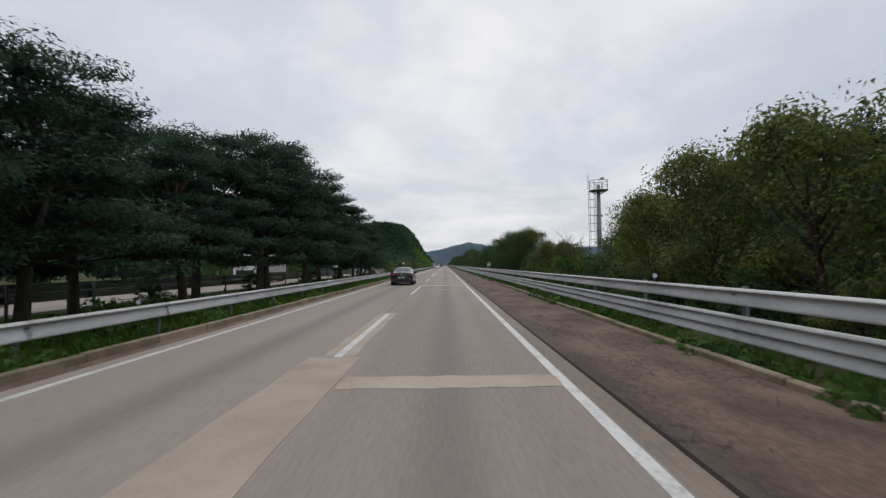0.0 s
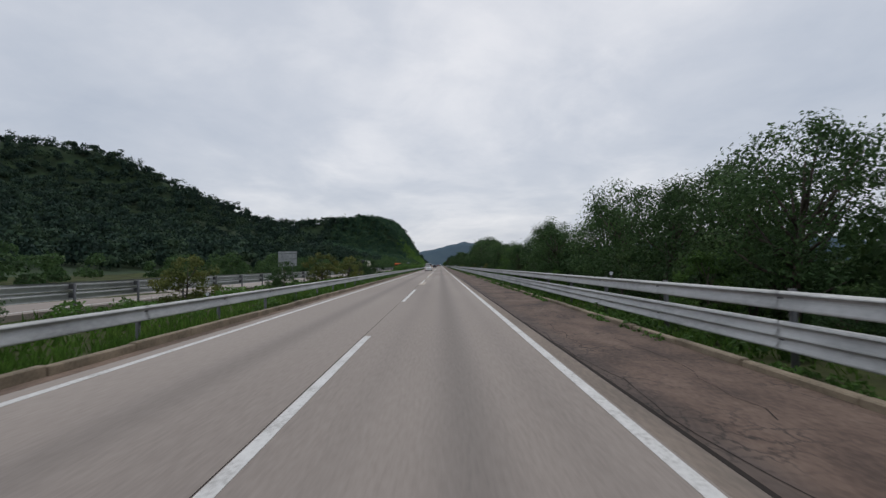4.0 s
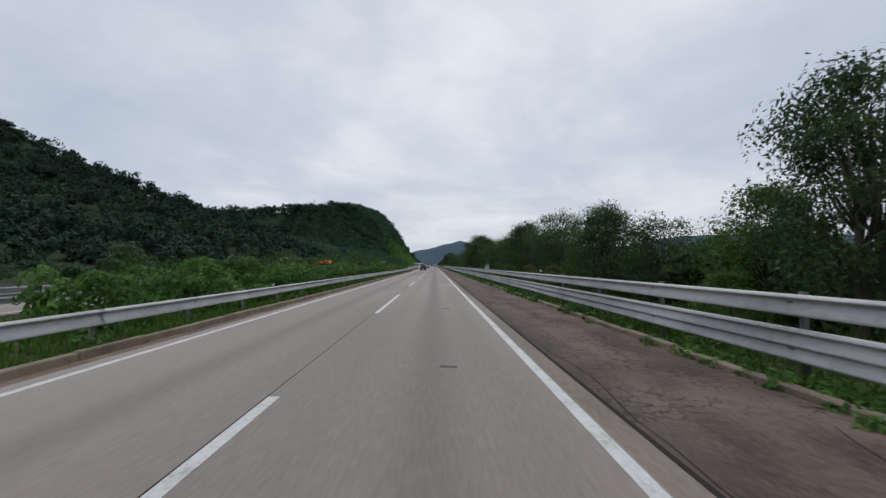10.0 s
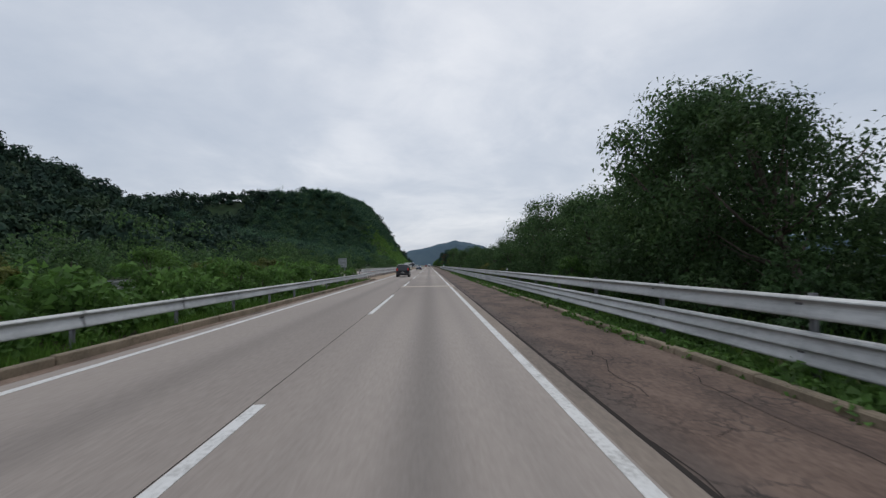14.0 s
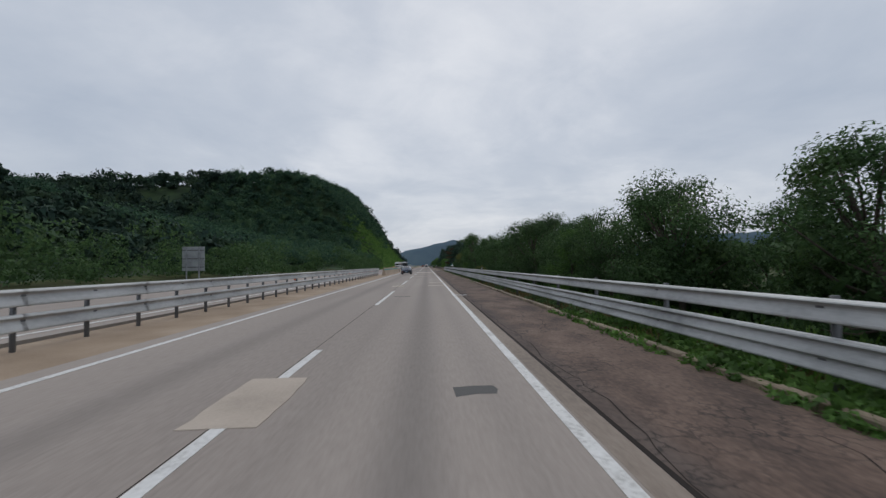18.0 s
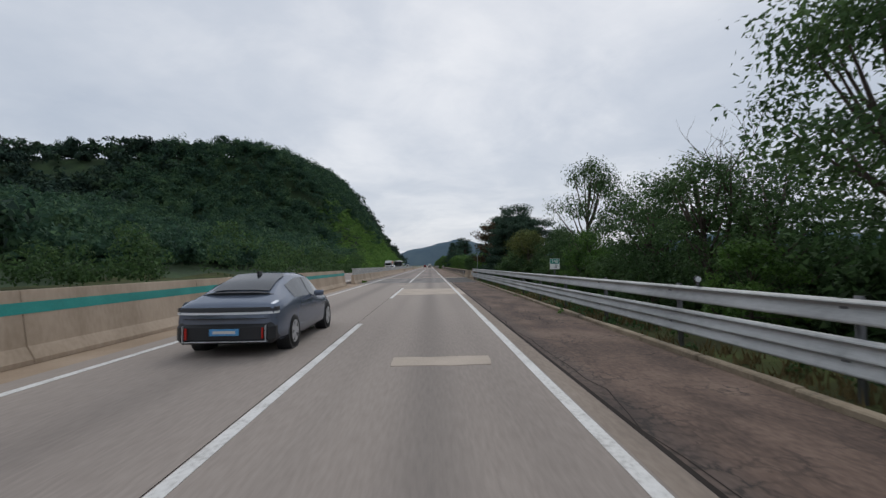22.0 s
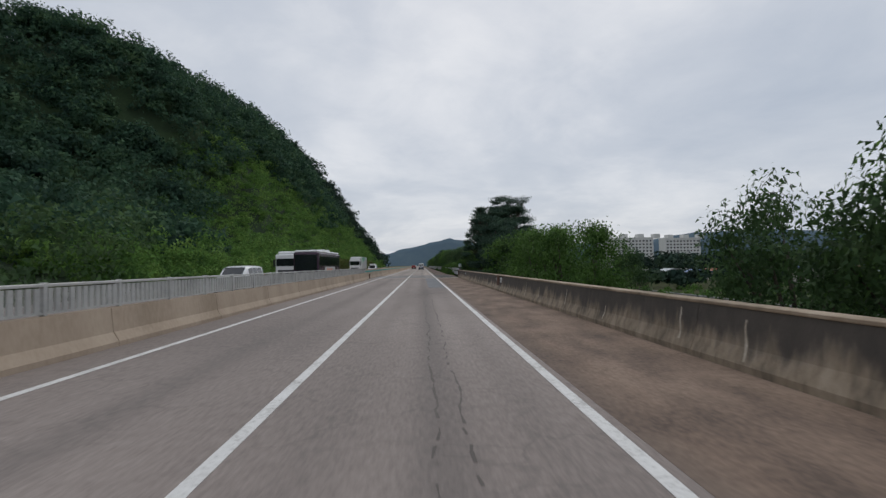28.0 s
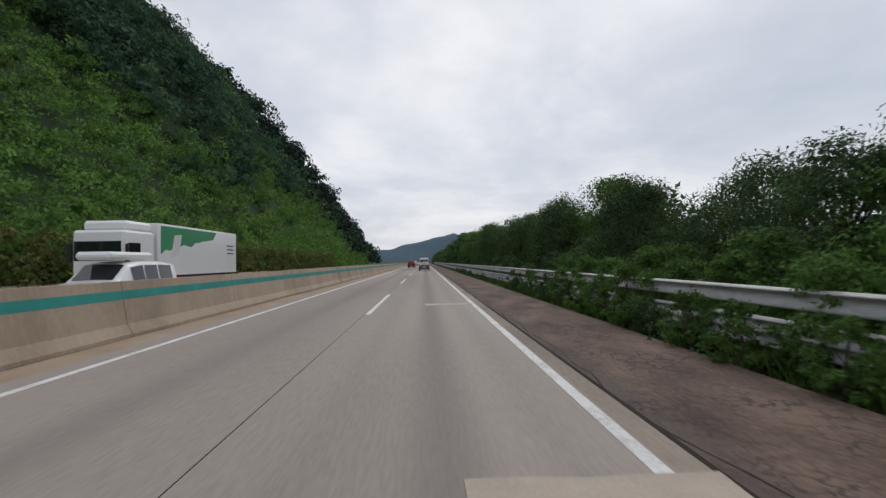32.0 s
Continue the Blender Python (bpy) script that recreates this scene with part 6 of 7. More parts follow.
def pane(stations, W, y0, y1, f0, f1, side, grow=0.012, slope=0.0):
    """A side window: between the belt (f 0) and the roof edge (f 1)."""
    bm = bmesh.new()
    rows = []
    for i in range(7):
        y = y0 + (y1 - y0) * i / 6
        r = ring(at(stations, y), W)
        (ax, az), (bx, bz) = r[4], r[5]
        fa, fb = f0, f1
        rows.append([bm.verts.new((side * (ax + (bx - ax) * f + grow), y + slope * f, az + (bz - az) * f)) for f in (fa, fb)])
    for a, b in zip(rows, rows[1:]):
        bm.faces.new((a[0], b[0], b[1], a[1]))
    return mesh_bm("side_window", bm, "glass_dark", True)


def screen(stations, W, y0, y1, name, grow=0.022):
    """A windscreen or rear window laid on the roof line from y0 to y1."""
    bm = bmesh.new()
    rows = []
    for i in range(7):
        y = y0 + (y1 - y0) * i / 6
        r = ring(at(stations, y), W)
        z = r[7][1] + grow
        w, zs = r[6][0] * 1.02, r[6][1] + grow
        rows.append([bm.verts.new((x, y, zz)) for x, zz in ((-w, zs), (-w * 0.5, z), (w * 0.5, z), (w, zs))])
    for a, b in zip(rows, rows[1:]):
        for k in range(3):
            bm.faces.new((a[k], a[k + 1], b[k + 1], b[k]))
    return mesh_bm(name, bm, "glass_dark", True)


SEDAN = [(0.0, .46, .86, .96, .84, .82, .66), (.05, .34, .92, 1.03, .94, .93, .72), (.35, .24, .95, 1.07, .98, .96, .73), (.75, .22, .96, 1.12, 1.0, .97, .72), (1.55, .20, .95, 1.41, 1.0, .97, .66),
         (2.2, .20, .94, 1.47, 1.0, .97, .67), (2.8, .20, .93, 1.43, 1.0, .97, .68), (3.5, .20, .92, 1.04, 1.0, .96, .74), (4.1, .22, .84, .92, .98, .92, .72), (4.5, .27, .72, .78, .92, .84, .62), (4.65, .38, .58, .62, .76, .66, .5)]
FASTBACK = [(0.0, .50, .80, .84, .76, .72, .56), (.05, .36, .90, .95, .92, .88, .66), (.30, .27, .98, 1.03, .98, .94, .70), (.62, .22, .99, 1.13, 1.0, .96, .70), (1.10, .20, .98, 1.30, 1.0, .96, .67), (1.8, .19, .96, 1.46, 1.0, .96, .64),
            (2.4, .19, .94, 1.495, 1.0, .96, .64), (2.95, .19, .92, 1.44, 1.0, .96, .65), (3.75, .19, .88, 1.02, 1.0, .95, .72), (4.35, .21, .78, .86, .97, .88, .66), (4.72, .27, .64, .70, .88, .76, .54), (4.85, .38, .54, .57, .7, .6, .42)]
BOXY = [(0.0, .50, .95, 1.05, .86, .84, .76), (.05, .38, 1.02, 1.62, .94, .93, .76), (.25, .30, 1.05, 1.76, 1.0, .97, .80), (1.2, .26, 1.05, 1.80, 1.0, .98, .82), (2.4, .26, 1.04, 1.79, 1.0, .98, .82), (2.95, .26, 1.02, 1.70, 1.0, .98, .80),
        (3.65, .26, 1.0, 1.12, 1.0, .96, .80), (4.25, .28, .96, 1.04, .98, .93, .78), (4.6, .34, .82, .90, .92, .86, .7), (4.72, .45, .66, .7, .78, .7, .6)]


def extrude_spoiler(W):
    """A ducktail that tapers to its ends."""
    bm = bmesh.new()
    rows = []
    for i in range(11):
        f = -1 + i / 5
        t = 1 - abs(f) ** 4
        x, y = W * 0.37 * f, 0.42 + 0.14 * f * f
        rows.append([bm.verts.new(v) for v in ((x, y, 1.09 + 0.05 * t), (x, y + 0.06, 1.03), (x, y + 0.5, 1.05 + 0.08 * t), (x, y + 0.45, 1.12 + 0.04 * t))])
    for p, q in zip(rows, rows[1:]):
        for k in range(4):
            bm.faces.new((p[k], p[(k + 1) % 4], q[(k + 1) % 4], q[k]))
    bm.faces.new(rows[0])
    bm.faces.new(list(reversed(rows[-1])))
    return bm


def car(name, kind, W, paint, m, label, rear, wheels, sides, plate="plate_white", lamps="corner", wiper=True, group=""):
    """rear, front: y of the ends of the rear window and windscreen; sides: (y0, y1) of each side window."""
    c = tagged(empty(name, m), label, "car", group or "cars on the motorway")
    body = part("body", car_body(kind, W, paint), None, c)
    part("rear_window", screen(kind, W, rear[0], rear[1], "rear_window"), None, c, "dark tinted rear window")
    part("windscreen", screen(kind, W, rear[2], rear[3], "windscreen"), None, c)
    for sd in (-1, 1):
        for y0, y1 in sides:
            part("side_window", pane(kind, W, y0, y1, 0.06, 0.95, sd), None, c)
        q = part("wing_mirror", boxm(sd * W / 2 - 0.02, sd * W / 2 + sd * 0.20, rear[2] - 0.42, rear[2] - 0.28, 0.93, 1.06, bevel=0.03), paint, c)
        add_wheel(c, sd * (W / 2 - 0.092), wheels[0])
        add_wheel(c, sd * (W / 2 - 0.092), wheels[1])
        for wy in wheels:
            bm = bmesh.new()
            tube(bm, [(sd * (W / 2 - 0.26), wy, 0.335), (sd * (W / 2 + 0.004), wy, 0.345)], [0.395, 0.385], 26)
            part("wheel_arch", bm, "plastic", c)
    st = at(kind, 0.03)
    if lamps == "corner":
        for sd in (-1, 1):
            bm = boxm(sd * W * 0.30, sd * W * 0.470, -0.012, 0.34, 0.835, 0.915, bevel=0.03)
            part("tail_lamp", bm, "tail", c, "red tail lamp")
            part("reflector", boxm(sd * W * 0.34, sd * W * 0.43, -0.075, -0.05, 0.40, 0.44, bevel=0.008), "tail", c)
        part("diffuser", boxm(-W * 0.40, W * 0.40, -0.065, 0.30, 0.20, 0.36, bevel=0.04), "plastic", c, "black lower valance")
        part("badge", boxm(-0.06, 0.06, -0.035, 0.0, 0.87, 0.91, bevel=0.01), "alloy", c)
    elif lamps == "bar":
        def swept(z0, z1, out, lean, width=0.475):
            """A band that wraps round the tail."""
            bm = bmesh.new()
            rows = []
            for i in range(15):
                f = -1 + i / 7
                x, y = W * width * f, -0.03 - out + 0.15 * abs(f) ** 4
                rows.append([bm.verts.new((x, y + d, z)) for d, z in ((0.0, z0), (lean, z1), (lean + 0.14, z1), (0.14, z0))])
            for p, q in zip(rows, rows[1:]):
                for k in range(4):
                    bm.faces.new((p[k], p[(k + 1) % 4], q[(k + 1) % 4], q[k]))
            bm.faces.new(rows[0])
            bm.faces.new(list(reversed(rows[-1])))
            return bm

        part("tail_lamp", swept(0.775, 0.815, 0.045, 0.01), "lamp", c, "thin full-width lamp strip")
        part("lamp_surround", swept(0.83, 0.895, 0.05, 0.03), "plastic", c, "black strip above the lamps")
        part("crease", swept(0.69, 0.70, 0.035, 0.0, 0.47), "plastic", c)
        for sd in (-1, 1):
            part("reflector", boxm(sd * W * 0.352, sd * W * 0.366, -0.085, 0.05, 0.34, 0.54, bevel=0.005), "tail", c, "upright red reflector")
            part("chrome_trim", boxm(sd * W * 0.385, sd * W * 0.392, -0.085, 0.05, 0.30, 0.58), "alloy", c)
        part("chrome_trim", boxm(-W * 0.40, W * 0.40, -0.085, 0.1, 0.285, 0.298), "alloy", c)
        part("spoiler", extrude_spoiler(W), "plastic", c, "black ducktail spoiler")
        part("roof_fin", boxm(-0.02, 0.02, 1.55, 1.75, 1.42, 1.53, bevel=0.008), "plastic", c)
    else:
        for sd in (-1, 1):
            part("tail_lamp", boxm(sd * W * 0.36, sd * W * 0.455, -0.02, 0.14, 0.92, 1.22, bevel=0.02), "tail", c, "red tail lamp")
    bumper = part("rear_bumper", boxm(-W * 0.47, W * 0.47, -0.05, 0.42, 0.24, 0.64 if lamps == "bar" else 0.60, bevel=0.09), paint if lamps == "corner" else "plastic", c)
    pl = part("number_plate", boxm(-0.26, 0.26, -0.075, -0.04, 0.40 if lamps == "bar" else 0.58, 0.52 if lamps == "bar" else 0.69, bevel=0.005), plate, c)
    zc = 0.46 if lamps == "bar" else 0.635
    part("plate_bar", boxm(-0.20, 0.20, -0.078, -0.075, zc - 0.025, zc + 0.025), "flat_wall" if plate == "plate_blue" else "ink", pl)
    for sd in (-1, 1):
        part("headlamp", boxm(sd * W * 0.28, sd * W * 0.43, kind[-1][0] - 0.22, kind[-1][0] - 0.10, 0.58, 0.68, bevel=0.02), "lamp", c)
    return c


car("white_sedan", SEDAN, 1.82, "paint_white", pose(-3.3, 207.2, 0), "white saloon car with red tail lamps in the inner lane", (0.72, 1.50, 2.95, 3.45), (0.95, 3.65), ((1.25, 2.05), (2.12, 2.95)))
car("black_sedan", SEDAN, 1.84, "paint_black", pose(-3.45, 37.5, 0), "black saloon car with dark windows in the inner lane", (0.72, 1.50, 2.95, 3.45), (0.95, 3.65), ((1.25, 2.05), (2.12, 2.95)))
car("dark_suv", BOXY, 1.86, "paint_black", pose(-3.5, 354, 0), "black sport utility vehicle in the inner lane", (0.055, 0.20, 3.0, 3.6), (0.95, 3.70), ((0.5, 1.35), (1.45, 2.2), (2.28, 2.95)), lamps="tall")
car("grey_fastback", FASTBACK, 1.88, "paint_slate", pose(-3.5, 451.0, 0), "slate blue fastback saloon with black spoiler and blue plate", (0.66, 1.75, 3.0, 3.7), (0.98, 3.93), ((1.15, 2.3), (2.36, 3.35)), "plate_blue", "bar")
car("grey_sedan", SEDAN, 1.84, "paint_grey", pose(-0.1, 731, 0), "dark grey saloon car in the outer lane", (0.72, 1.50, 2.95, 3.45), (0.95, 3.65), ((1.25, 2.05), (2.12, 2.95)))
car("red_suv", BOXY, 1.86, "paint_red", pose(-3.5, 770, 0), "dark red sport utility vehicle in the inner lane of the motorway", (0.055, 0.20, 3.0, 3.6), (0.95, 3.70), ((0.5, 1.35), (1.45, 2.2), (2.28, 2.95)), lamps="tall")
car("silver_hatchback", BOXY, 1.8, "paint_white", pose(-3.5, 812, 0), "small white car in the inner lane of the motorway", (0.055, 0.20, 3.0, 3.6), (0.95, 3.70), ((0.5, 1.35), (1.45, 2.2), (2.28, 2.95)), lamps="tall")
back = Matrix.Rotation(math.pi, 4, "Z")
car("white_suv", BOXY, 1.95, "paint_white", pose(-10.9, 669.4, 0) @ back, "white sport utility vehicle with a roof box, oncoming", (0.055, 0.20, 3.0, 3.6), (0.95, 3.70), ((0.5, 1.35), (1.45, 2.2), (2.28, 2.95)), lamps="tall", group="oncoming traffic")
rb = part("roof_box", boxm(-11.5, -10.3, 665.8, 668.2, 1.84, 2.12, bevel=0.10), "paint_white")
tagged(rb, "white roof box on the oncoming utility vehicle", "roof box")
car("white_van", BOXY, 1.95, "paint_white", pose(-12.4, 598, 0) @ back, "white passenger van, oncoming beyond the railing", (0.055, 0.20, 3.0, 3.6), (0.95, 3.70), ((0.5, 1.35), (1.45, 2.2), (2.28, 2.95)), lamps="tall", group="oncoming traffic")
car("silver_sedan", SEDAN, 1.82, "paint_grey", pose(-18.2, 96, 0) @ back, "grey saloon car, oncoming behind the median rail", (0.72, 1.50, 2.95, 3.45), (0.95, 3.65), ((1.25, 2.05), (2.12, 2.95)), group="oncoming traffic")


def lorry(name, m, label, length, top, box_paint, cab_paint, stripe_paint=None, cab_len=2.2, cab_top=3.2, group="oncoming traffic", w=2.45):
    """A cab with a box behind it; the front is at y = 0, facing -y."""
    c = tagged(empty(name, m), label, "truck", group)
    h = w / 2
    bm = boxm(-h, h, 0.0, cab_len, 0.55, cab_top, bevel=0.12)
    part("cab", bm, cab_paint, c)
    part("windscreen", boxm(-h + 0.12, h - 0.12, -0.015, 0.03, cab_top * 0.56, cab_top * 0.84, bevel=0.01), "glass_dark", c)
    part("grille", boxm(-h + 0.3, h - 0.3, -0.02, 0.03, 0.9, 1.35, bevel=0.02), "plastic", c)
    part("bumper", boxm(-h, h, -0.06, 0.25, 0.35, 0.75, bevel=0.05), cab_paint, c)
    for sd in (-1, 1):
        part("side_window", boxm(sd * h - 0.012, sd * h + 0.012, 0.35, 1.3, cab_top * 0.58, cab_top * 0.82, bevel=0.005), "glass_dark", c)
        part("wing_mirror", boxm(sd * (h + 0.06), sd * (h + 0.22), 0.0, 0.10, cab_top * 0.55, cab_top * 0.80, bevel=0.02), "plastic", c)
        part("headlamp", boxm(sd * (h - 0.55), sd * (h - 0.15), -0.075, -0.04, 0.50, 0.66, bevel=0.01), "lamp", c)
    part("air_deflector", boxm(-h + 0.15, h - 0.15, 0.45, cab_len, cab_top - 0.02, min(top - 0.05, cab_top + 0.5), bevel=0.14), cab_paint, c)
    part("chassis", boxm(-0.45, 0.45, 0.8, length, 0.55, 0.95, bevel=0.02), "plastic", c)
    bx = part("cargo_box", boxm(-h, h, cab_len + 0.25, length, 1.05, top, bevel=0.03), box_paint, c)
    if stripe_paint:
        a, b = cab_len + 0.5, cab_len + 0.25 + (length - cab_len) * 0.66
        bm = bmesh.new()
        rg = random.Random(5)
        pts = [(a, top - 0.12), (b, top - 0.12)] + [(b - (b - a) * i / 14, top - 0.55 - 0.95 * (i / 14) ** 0.8 + rg.uniform(-0.12, 0.12)) for i in range(1, 14)] + [(a, top - 1.7)]
        bm.free()
        for x in (h + 0.004, -h - 0.004):
            bm = bmesh.new()
            bm.faces.new([bm.verts.new((x, y, z)) for y, z in pts])
            part("printed_panel", bm, stripe_paint, bx, "printed colour panel")
        for x in (h + 0.009, -h - 0.009):
            bm = bmesh.new()
            bm.faces.new([bm.verts.new((x, y, z)) for y, z in ((a + 1.0, top - 1.9), (a + 1.9, top - 1.7), (a + 2.2, top - 0.5), (a + 1.4, top - 0.6))])
            part("printed_carton", bm, "flat_wall", bx)
        for k in range(3):
            part("print_bar", boxm(h + 0.004, h + 0.008, length - 1.6, length - 0.5, top - 1.0 - 0.28 * k, top - 0.92 - 0.28 * k), "ink", bx)
    part("side_guard", boxm(-h + 0.05, h - 0.05, cab_len + 1.2, length - 2.6, 0.62, 0.98, bevel=0.02), "plastic", c)
    for sd in (-1, 1):
        for y in (0.9, length - 2.0, length - 0.9):
            add_wheel(c, sd * (h - 0.16), y, 0.5, True)
    return c


lorry("delivery_truck", pose(-15.7, 673.0, 0), "white refrigerated truck with a green printed box, oncoming", 13.2, 3.95, "paint_white", "paint_white", "paint_green", 2.6, 3.4)
lorry("box_truck", pose(-15.9, 618.5, 0), "white box truck with an orange panel, oncoming", 12.0, 3.6, "paint_white", "paint_white", "paint_orange")
lorry("white_truck", pose(-20.2, 46.5, 0), "white truck, oncoming behind the median pines", 8.5, 3.0, "paint_white", "paint_white")
lorry("green_truck", pose(-20.4, 77.0, 0), "green and white truck, oncoming beyond the median pines", 7.5, 2.3, "roof_grey", "paint_green", None, 2.1, 2.5)
lorry("orange_truck", pose(-18.8, 287.0, 0), "orange truck with a low grey load, oncoming", 8.6, 1.7, "roof_grey", "paint_orange", None, 2.3, 2.6)

# tanker
tk = lorry("tanker_truck", pose(-19.2, 192.0, 0), "dark tractor with a cream and maroon bulk tank trailer", 14.2, 1.45, "paint_maroon", "paint_black", None, 2.3, 3.0)
part("tank", tube(bmesh.new(), [(0, 6.2, 2.15), (0, 6.7, 2.1), (0, 10.0, 2.05), (0, 13.6, 2.1), (0, 14.0, 2.15)], [0.55, 0.92, 0.95, 0.92, 0.55], 20), "paint_cream", tk, "dusty cream steel tank", True)
part("tank_cradle", boxm(-1.0, 1.0, 5.6, 14.0, 1.1, 1.7, bevel=0.12), "paint_maroon", tk)
part("walkway", boxm(-0.3, 0.3, 6.8, 13.4, 3.02, 3.08), "sign_back", tk)
part("hose", tube(bmesh.new(), [(0.4, 4.6, 1.3), (0.4, 4.5, 2.4), (0.4, 4.0, 2.9), (0.4, 3.4, 2.6), (0.4, 3.2, 2.0)], [0.06] * 5, 8), "paint_cream", tk)

# coach
bus = tagged(empty("coach", pose(-11.6, 610.5, 0)), "dark plum and white coach with dark windows, oncoming", "bus", "oncoming traffic")
part("body", boxm(-1.25, 1.25, 0, 12.0, 0.35, 3.15, bevel=0.14), "paint_plum", bus)
part("roof", boxm(-1.15, 1.15, 0.1, 11.9, 3.12, 3.36, bevel=0.10), "paint_white", bus, "white roof")
part("roof_unit", boxm(-0.8, 0.8, 4.5, 8.2, 3.34, 3.55, bevel=0.08), "paint_white", bus)
for sd in (-1, 1):
    for k in range(7):
        part("side_window", boxm(sd * 1.25 - 0.012, sd * 1.25 + 0.012, 0.5 + k * 1.6, 2.02 + k * 1.6, 1.75, 2.75, bevel=0.005), "glass_dark", bus)
    part("white_panel", boxm(sd * 1.25 - 0.01, sd * 1.25 + 0.01, 3.2, 8.6, 0.9, 1.65, bevel=0.004), "paint_white", bus)
    for k in range(3):
        part("print_bar", boxm(sd * 1.25 - 0.016, sd * 1.25 + 0.016, 4.2 + k * 1.1, 4.9 + k * 1.1, 1.05, 1.45), "paint_orange", bus)
    for y in (2.4, 9.0):
        add_wheel(bus, sd * 1.09, y, 0.5, True)
part("windscreen", boxm(-1.12, 1.12, -0.015, 0.03, 1.3, 2.9, bevel=0.01), "glass_dark", bus)
part("rear_window", boxm(-0.9, 0.9, 11.98, 12.015, 1.9, 2.7, bevel=0.01), "glass_dark", bus)

# white van ahead
van = tagged(empty("white_minibus", pose(-0.1, 756, 0)), "white minibus in the outer lane of the motorway", "van", "cars on the motorway")
part("body", boxm(-1.0, 1.0, 0, 5.6, 0.35, 2.45, bevel=0.16), "paint_white", van)
for k in (-0.55, 0.0, 0.55):
    part("rear_window", boxm(k - 0.24, k + 0.24, -0.015, 0.02, 1.45, 2.0, bevel=0.01), "glass_dark", van)
part("rear_bumper", boxm(-0.98, 0.98, -0.06, 0.2, 0.35, 0.6, bevel=0.03), "plastic", van)
for sd in (-1, 1):
    part("tail_lamp", boxm(sd * 0.82, sd * 0.95, -0.02, 0.05, 0.8, 1.2, bevel=0.01), "tail", van)
    for k in range(3):
        part("side_window", boxm(sd * 1.0 - 0.012, sd * 1.0 + 0.012, 0.5 + k * 1.6, 1.9 + k * 1.6, 1.45, 2.1, bevel=0.005), "glass_dark", van)
    for y in (1.1, 4.5):
        add_wheel(van, sd * 0.88, y)


# ---------- buildings in the valley ----------
WIN = mesh_bm("window", boxm(0, 1.5, -0.06, 0.1, 0, 1.35), "glass_dark")


def apartment(x, y, w, floors, base):
    a = tagged(empty("apartment_block", pose(x, y, base)), "pale grey high-rise apartment block with rows of windows", "building", "apartment blocks")
    h = floors * 2.8 + 1.2
    part("wall", boxm(0, w, 0, 12, 0, h), "flat_wall", a)
    n = int(w / 3.0)
    for f in range(floors):
        for k in range(n):
            part("window", WIN, None, a).location = (0.8 + k * 3.0, 0, 1.0 + f * 2.8)
    for k in range(int(w / 14) + 1):
        part("stair_tower", boxm(3 + k * 14, 8 + k * 14, 2, 8, h, h + 3.6), "flat_wall", a)
    part("parapet", boxm(-0.1, w + 0.1, -0.15, 12.1, h, h + 0.7), "flat_wall", a)


apartment(152, 940, 43, 10, -8)
apartment(214, 955, 31, 10, -8)


def gable(name, x, y, w, d, h, rise, wall, roof, label, group=""):
    z = float(ground_z(x, y)) - 0.2
    b = tagged(empty(name, pose(x, y, z)), label, "building", group)
    part("wall", boxm(0, w, 0, d, 0, h), wall, b)
    bm = bmesh.new()
    e = 0.4
    pts = [(-e, h - 0.05), (w / 2, h + rise), (w + e, h - 0.05), (w + e, h + 0.12), (w / 2, h + rise + 0.2), (-e, h + 0.12)]
    f0, f1 = [bm.verts.new((px, -e, pz)) for px, pz in pts], [bm.verts.new((px, d + e, pz)) for px, pz in pts]
    for i in range(6):
        bm.faces.new((f0[i], f0[(i + 1) % 6], f1[(i + 1) % 6], f1[i]))
    for q in (f0, f1):
        bm.faces.new((q[0], q[1], q[4], q[5]))
        bm.faces.new((q[1], q[2], q[3], q[4]))
    part("roof", bm, roof, b)
    part("door", boxm(w * 0.35, w * 0.6, -0.05, 0.02, 0.0, min(2.6, h * 0.75)), "sign_back", b)
    for k in (0.1, 0.72):
        part("window", boxm(w * k, w * k + w * 0.14, -0.05, 0.02, h * 0.45, h * 0.75), "glass_dark", b)


for k in range(3):
    gable("warehouse", 107 + k * 12, 648 + k * 2, 11.6, 22, 5.0, 1.6, "wall_blue", "roof_grey", "blue metal warehouse with a pale gabled roof", "warehouses")
gable("warehouse", 118, 690, 30, 16, 6, 2.0, "house_wall", "roof_blue", "long shed with a blue roof", "warehouses")
for x, y, w, rf in ((118, 760, 12, "roof_blue"), (134, 772, 9, "roof_orange"), (148, 764, 10, "roof_orange"), (160, 780, 16, "roof_blue"), (128, 800, 10, "roof_grey"), (175, 770, 11, "roof_orange"), (190, 790, 12, "roof_grey"), (150, 740, 14, "roof_blue"), (205, 770, 14, "roof_orange")):
    gable("house", x, y, w, 9, 3.4, 1.5, "house_wall", rf, "small village house with a coloured roof", "village houses")
bw = tagged(empty("block_wall", pose(44, 505, 0)), "long grey block wall beside a side road", "wall")
for i in range(32):
    zz = float(ground_z(44, 507 + i * 5.0))
    part("wall_length", boxm(-0.2, 0.2, i * 5.0 + 0.02, i * 5.0 + 4.98, zz - 0.5, -3.9, bevel=0.03), "block", bw)


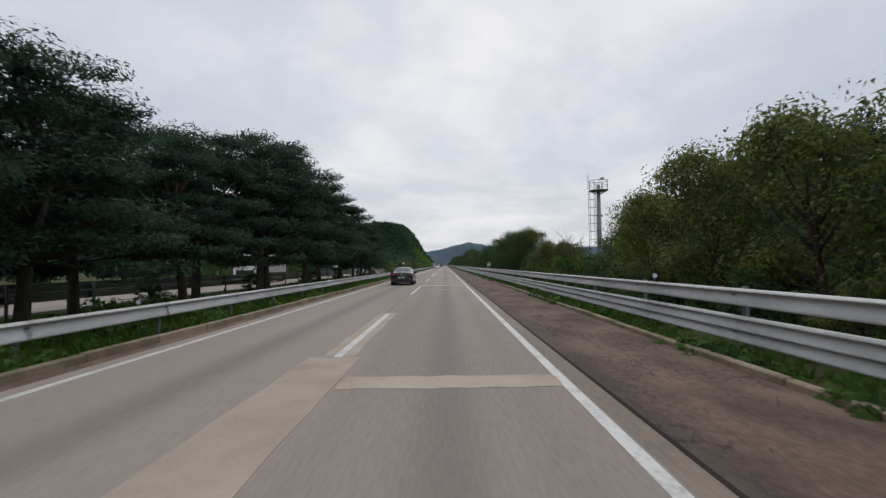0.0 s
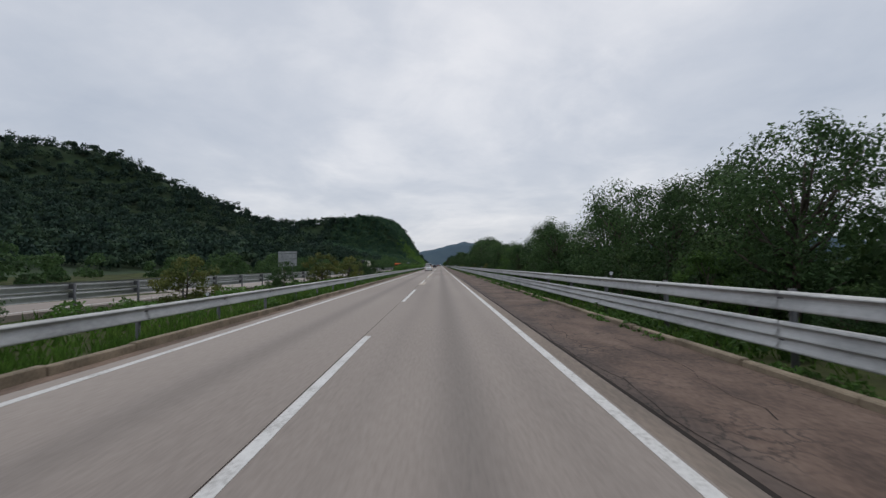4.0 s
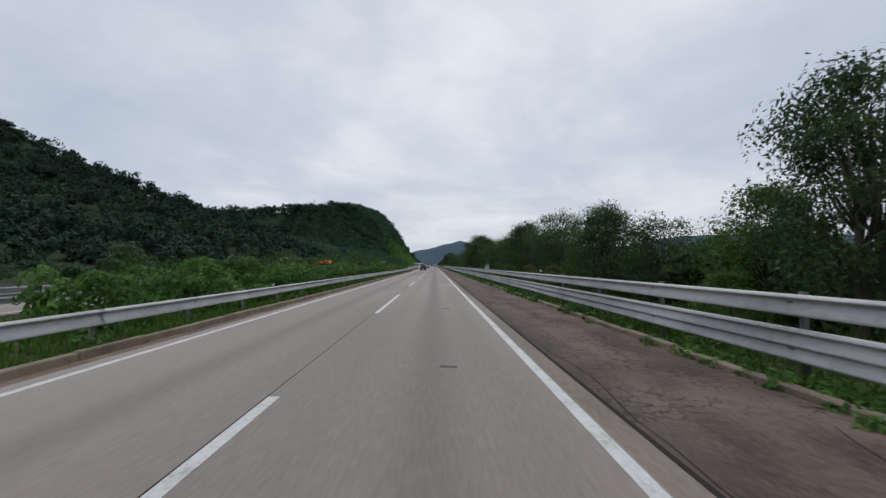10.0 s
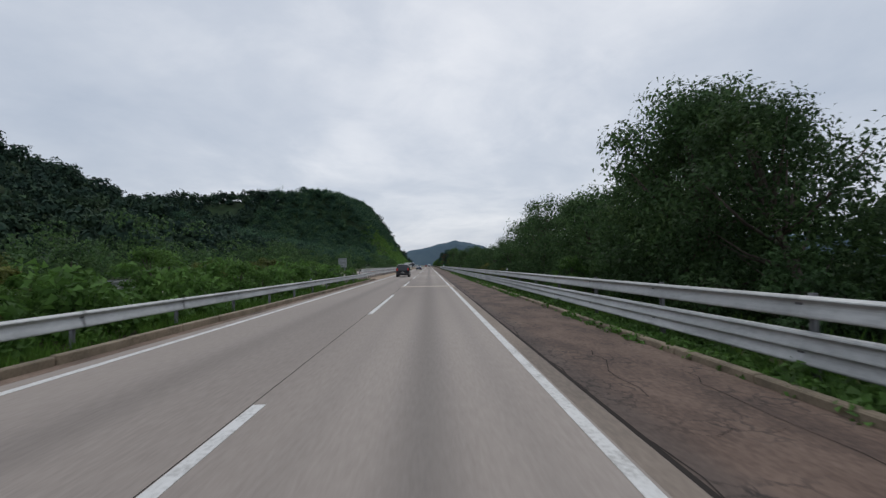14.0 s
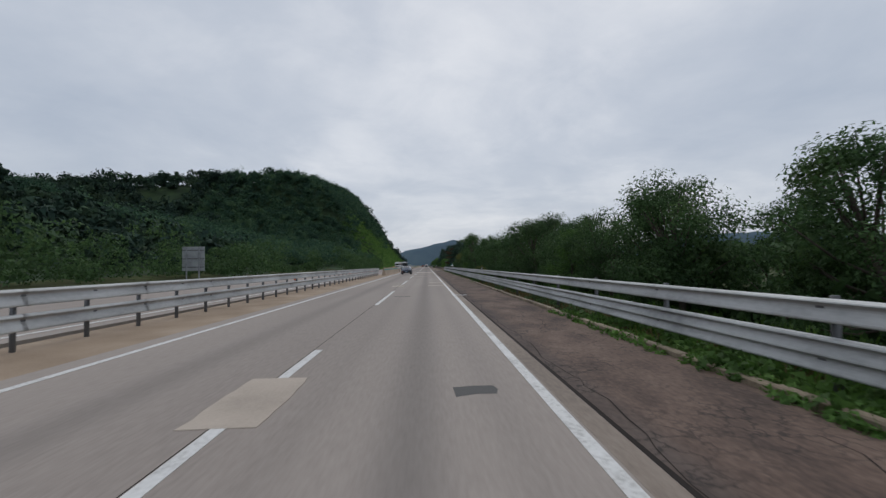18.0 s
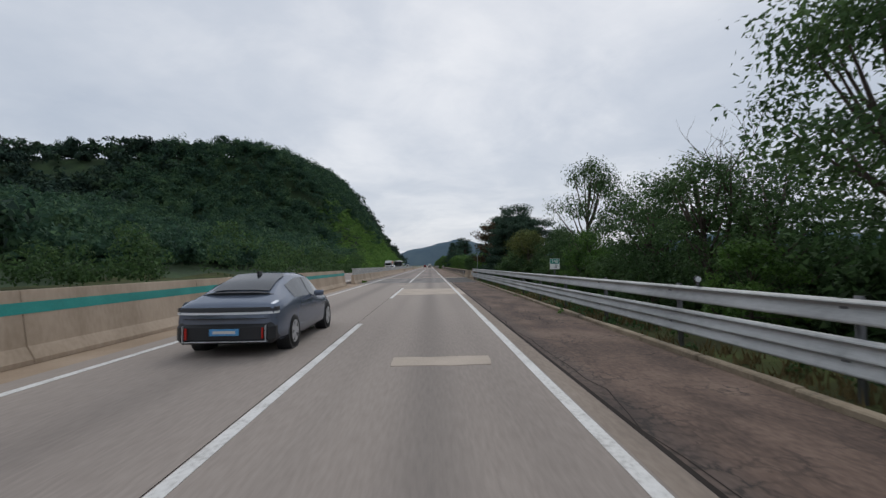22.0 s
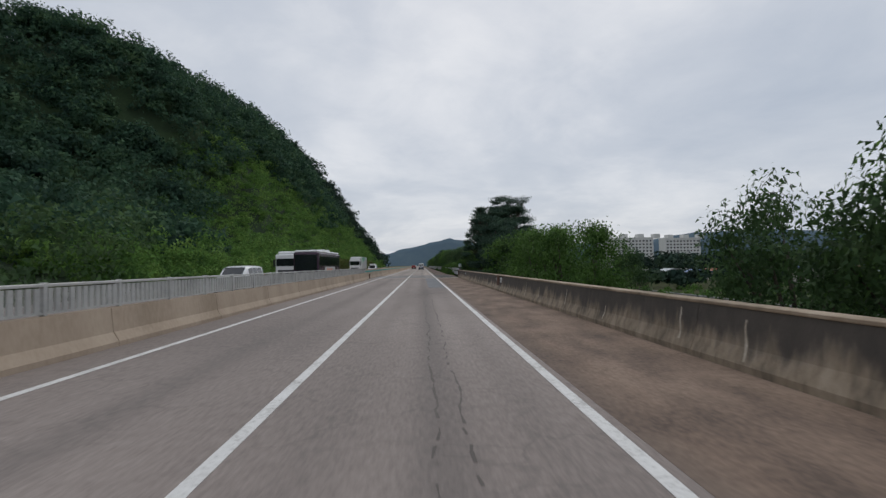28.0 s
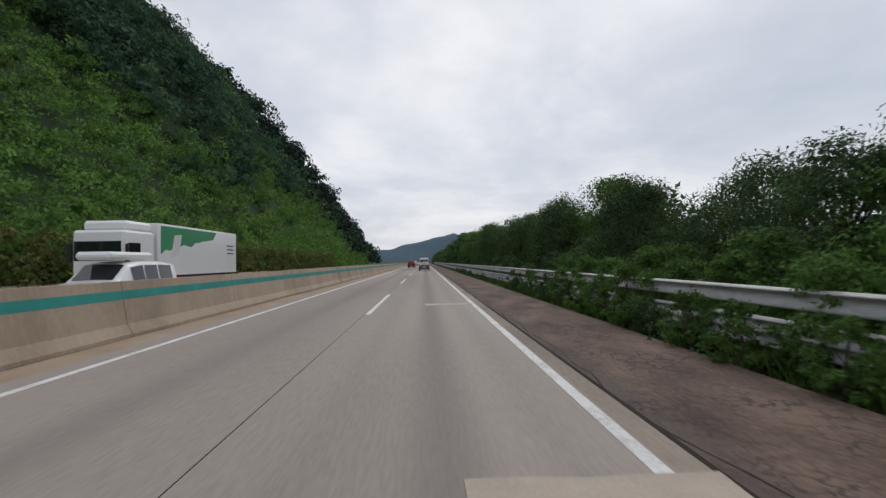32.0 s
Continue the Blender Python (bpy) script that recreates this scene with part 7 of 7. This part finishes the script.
# ---------- grass and weeds ----------
def blades(name, n, x0, x1, y0, y1, h, label, seed, material="blades", per=5, width=0.02, dens=None):
    rg = np.random.default_rng(seed)
    x, y = rg.uniform(x0, x1, n), rg.uniform(y0, y1, n)
    if dens:
        k = np.array([noise.noise((a * 0.5, b * 0.22, seed)) for a, b in zip(x, y)]) > dens
        x, y = x[k], y[k]
        n = len(x)
    z = ground_z(x, y)
    c = np.repeat(np.stack([x, y, z], 1), per, 0) + rg.normal(0, 0.05, (n * per, 3)) * np.array([1, 1, 0])
    a = rg.uniform(0, 2 * math.pi, n * per)
    hh = h * rg.uniform(0.4, 1.3, n * per)
    lean = rg.normal(0, 0.35, (n * per, 2)) * hh[:, None]
    side = np.stack([np.cos(a), np.sin(a), np.zeros_like(a)], 1) * (width * rg.uniform(0.7, 1.5, n * per))[:, None]
    v = np.empty((n * per, 3, 3))
    v[:, 0], v[:, 1] = c - side, c + side
    v[:, 2] = c + np.concatenate([lean, hh[:, None]], 1)
    v[:, :2, 2] -= 0.03
    ob = new(name, mesh_np(name, v.reshape(-1, 3), np.arange(n * per * 3).reshape(-1, 3), material))
    return tagged(ob, label, "grass", kind="stuff")


blades("verge_grass", 12000, 4.68, 6.9, -4, 378, 0.26, "grass behind the kerb under the guardrail", 51, dens=-0.25)
blades("dry_grass", 3600, 4.68, 6.9, 372, 496, 0.22, "dry brown grass behind the kerb", 57, "dry", dens=-0.2)
blades("verge_grass", 9000, -8.6, -6.75, -4, 344, 0.30, "grass behind the median kerb", 52, dens=-0.25)
blades("median_grass", 16000, -15.0, -8.4, 4, 344, 0.34, "long bright grass on the median", 53, per=5, width=0.035)
blades("bank_grass", 7000, 6.6, 9.5, -4, 400, 0.5, "rank grass behind the guardrail", 54, per=4, width=0.03)
blades("verge_grass", 2400, 4.75, 6.8, 640, 720, 0.35, "grass under the overgrown guardrail", 55)
blades("edge_weeds", 900, -6.5, -6.2, 484, 501, 0.3, "weeds along the foot of the parapet", 56, dens=0.1)


def weeds(name, n, xs, ys, size, label, seed, material="leaf_bright", leaf=0.10, per=34):
    rg = np.random.default_rng(seed)
    x, y = rg.uniform(*xs, n), rg.uniform(*ys, n)
    k = np.array([noise.noise((a * 0.4, b * 0.16, seed)) for a, b in zip(x, y)]) > -0.05
    x, y = x[k], y[k]
    s = size * rg.uniform(0.5, 1.3, len(x))
    p = np.stack([x, y, ground_z(x, y) + s * 0.5], 1)
    return canopy(name, p, s, per, leaf, material, label, 0.9, seed)


weeds("verge_weeds", 3000, (4.5, 6.2), (-4, 380), 0.24, "leafy weeds behind the kerb", 61)
weeds("verge_weeds", 520, (-8.2, -6.7), (-4, 344), 0.28, "leafy weeds behind the median kerb", 62)
weeds("verge_weeds", 800, (4.75, 6.4), (627, 720), 0.42, "leafy weeds growing over the shoulder edge", 63, "leaf")
weeds("verge_weeds", 300, (4.9, 5.3), (627, 654), 0.34, "bright weeds growing in front of the guardrail", 67)
weeds("kerb_weeds", 1100, (4.40, 4.78), (60, 225), 0.14, "clumps of weeds growing over the kerb", 71, leaf=0.065)
weeds("kerb_weeds", 260, (4.35, 4.75), (-4, 480), 0.13, "small weeds creeping over the kerb", 65, leaf=0.06)
weeds("verge_weeds", 500, (4.7, 6.2), (376, 496), 0.26, "olive weeds in the dry grass behind the kerb", 66, "leaf", leaf=0.055, per=40)
weeds("verge_weeds", 4200, (4.6, 5.3), (150, 380), 0.17, "leafy weeds hiding the kerb and the rail posts", 68, leaf=0.07, per=36)
weeds("kerb_weeds", 2600, (4.42, 4.85), (222, 382), 0.15, "leafy weeds growing over the kerb", 70, leaf=0.07)
weeds("verge_weeds", 1300, (4.66, 5.3), (-4, 150), 0.13, "low leafy weeds along the kerb", 69, leaf=0.06)
weeds("median_weeds", 1000, (-14.5, -8.6), (0, 344), 0.5, "bright leafy weeds on the median", 64, per=40, leaf=0.14)
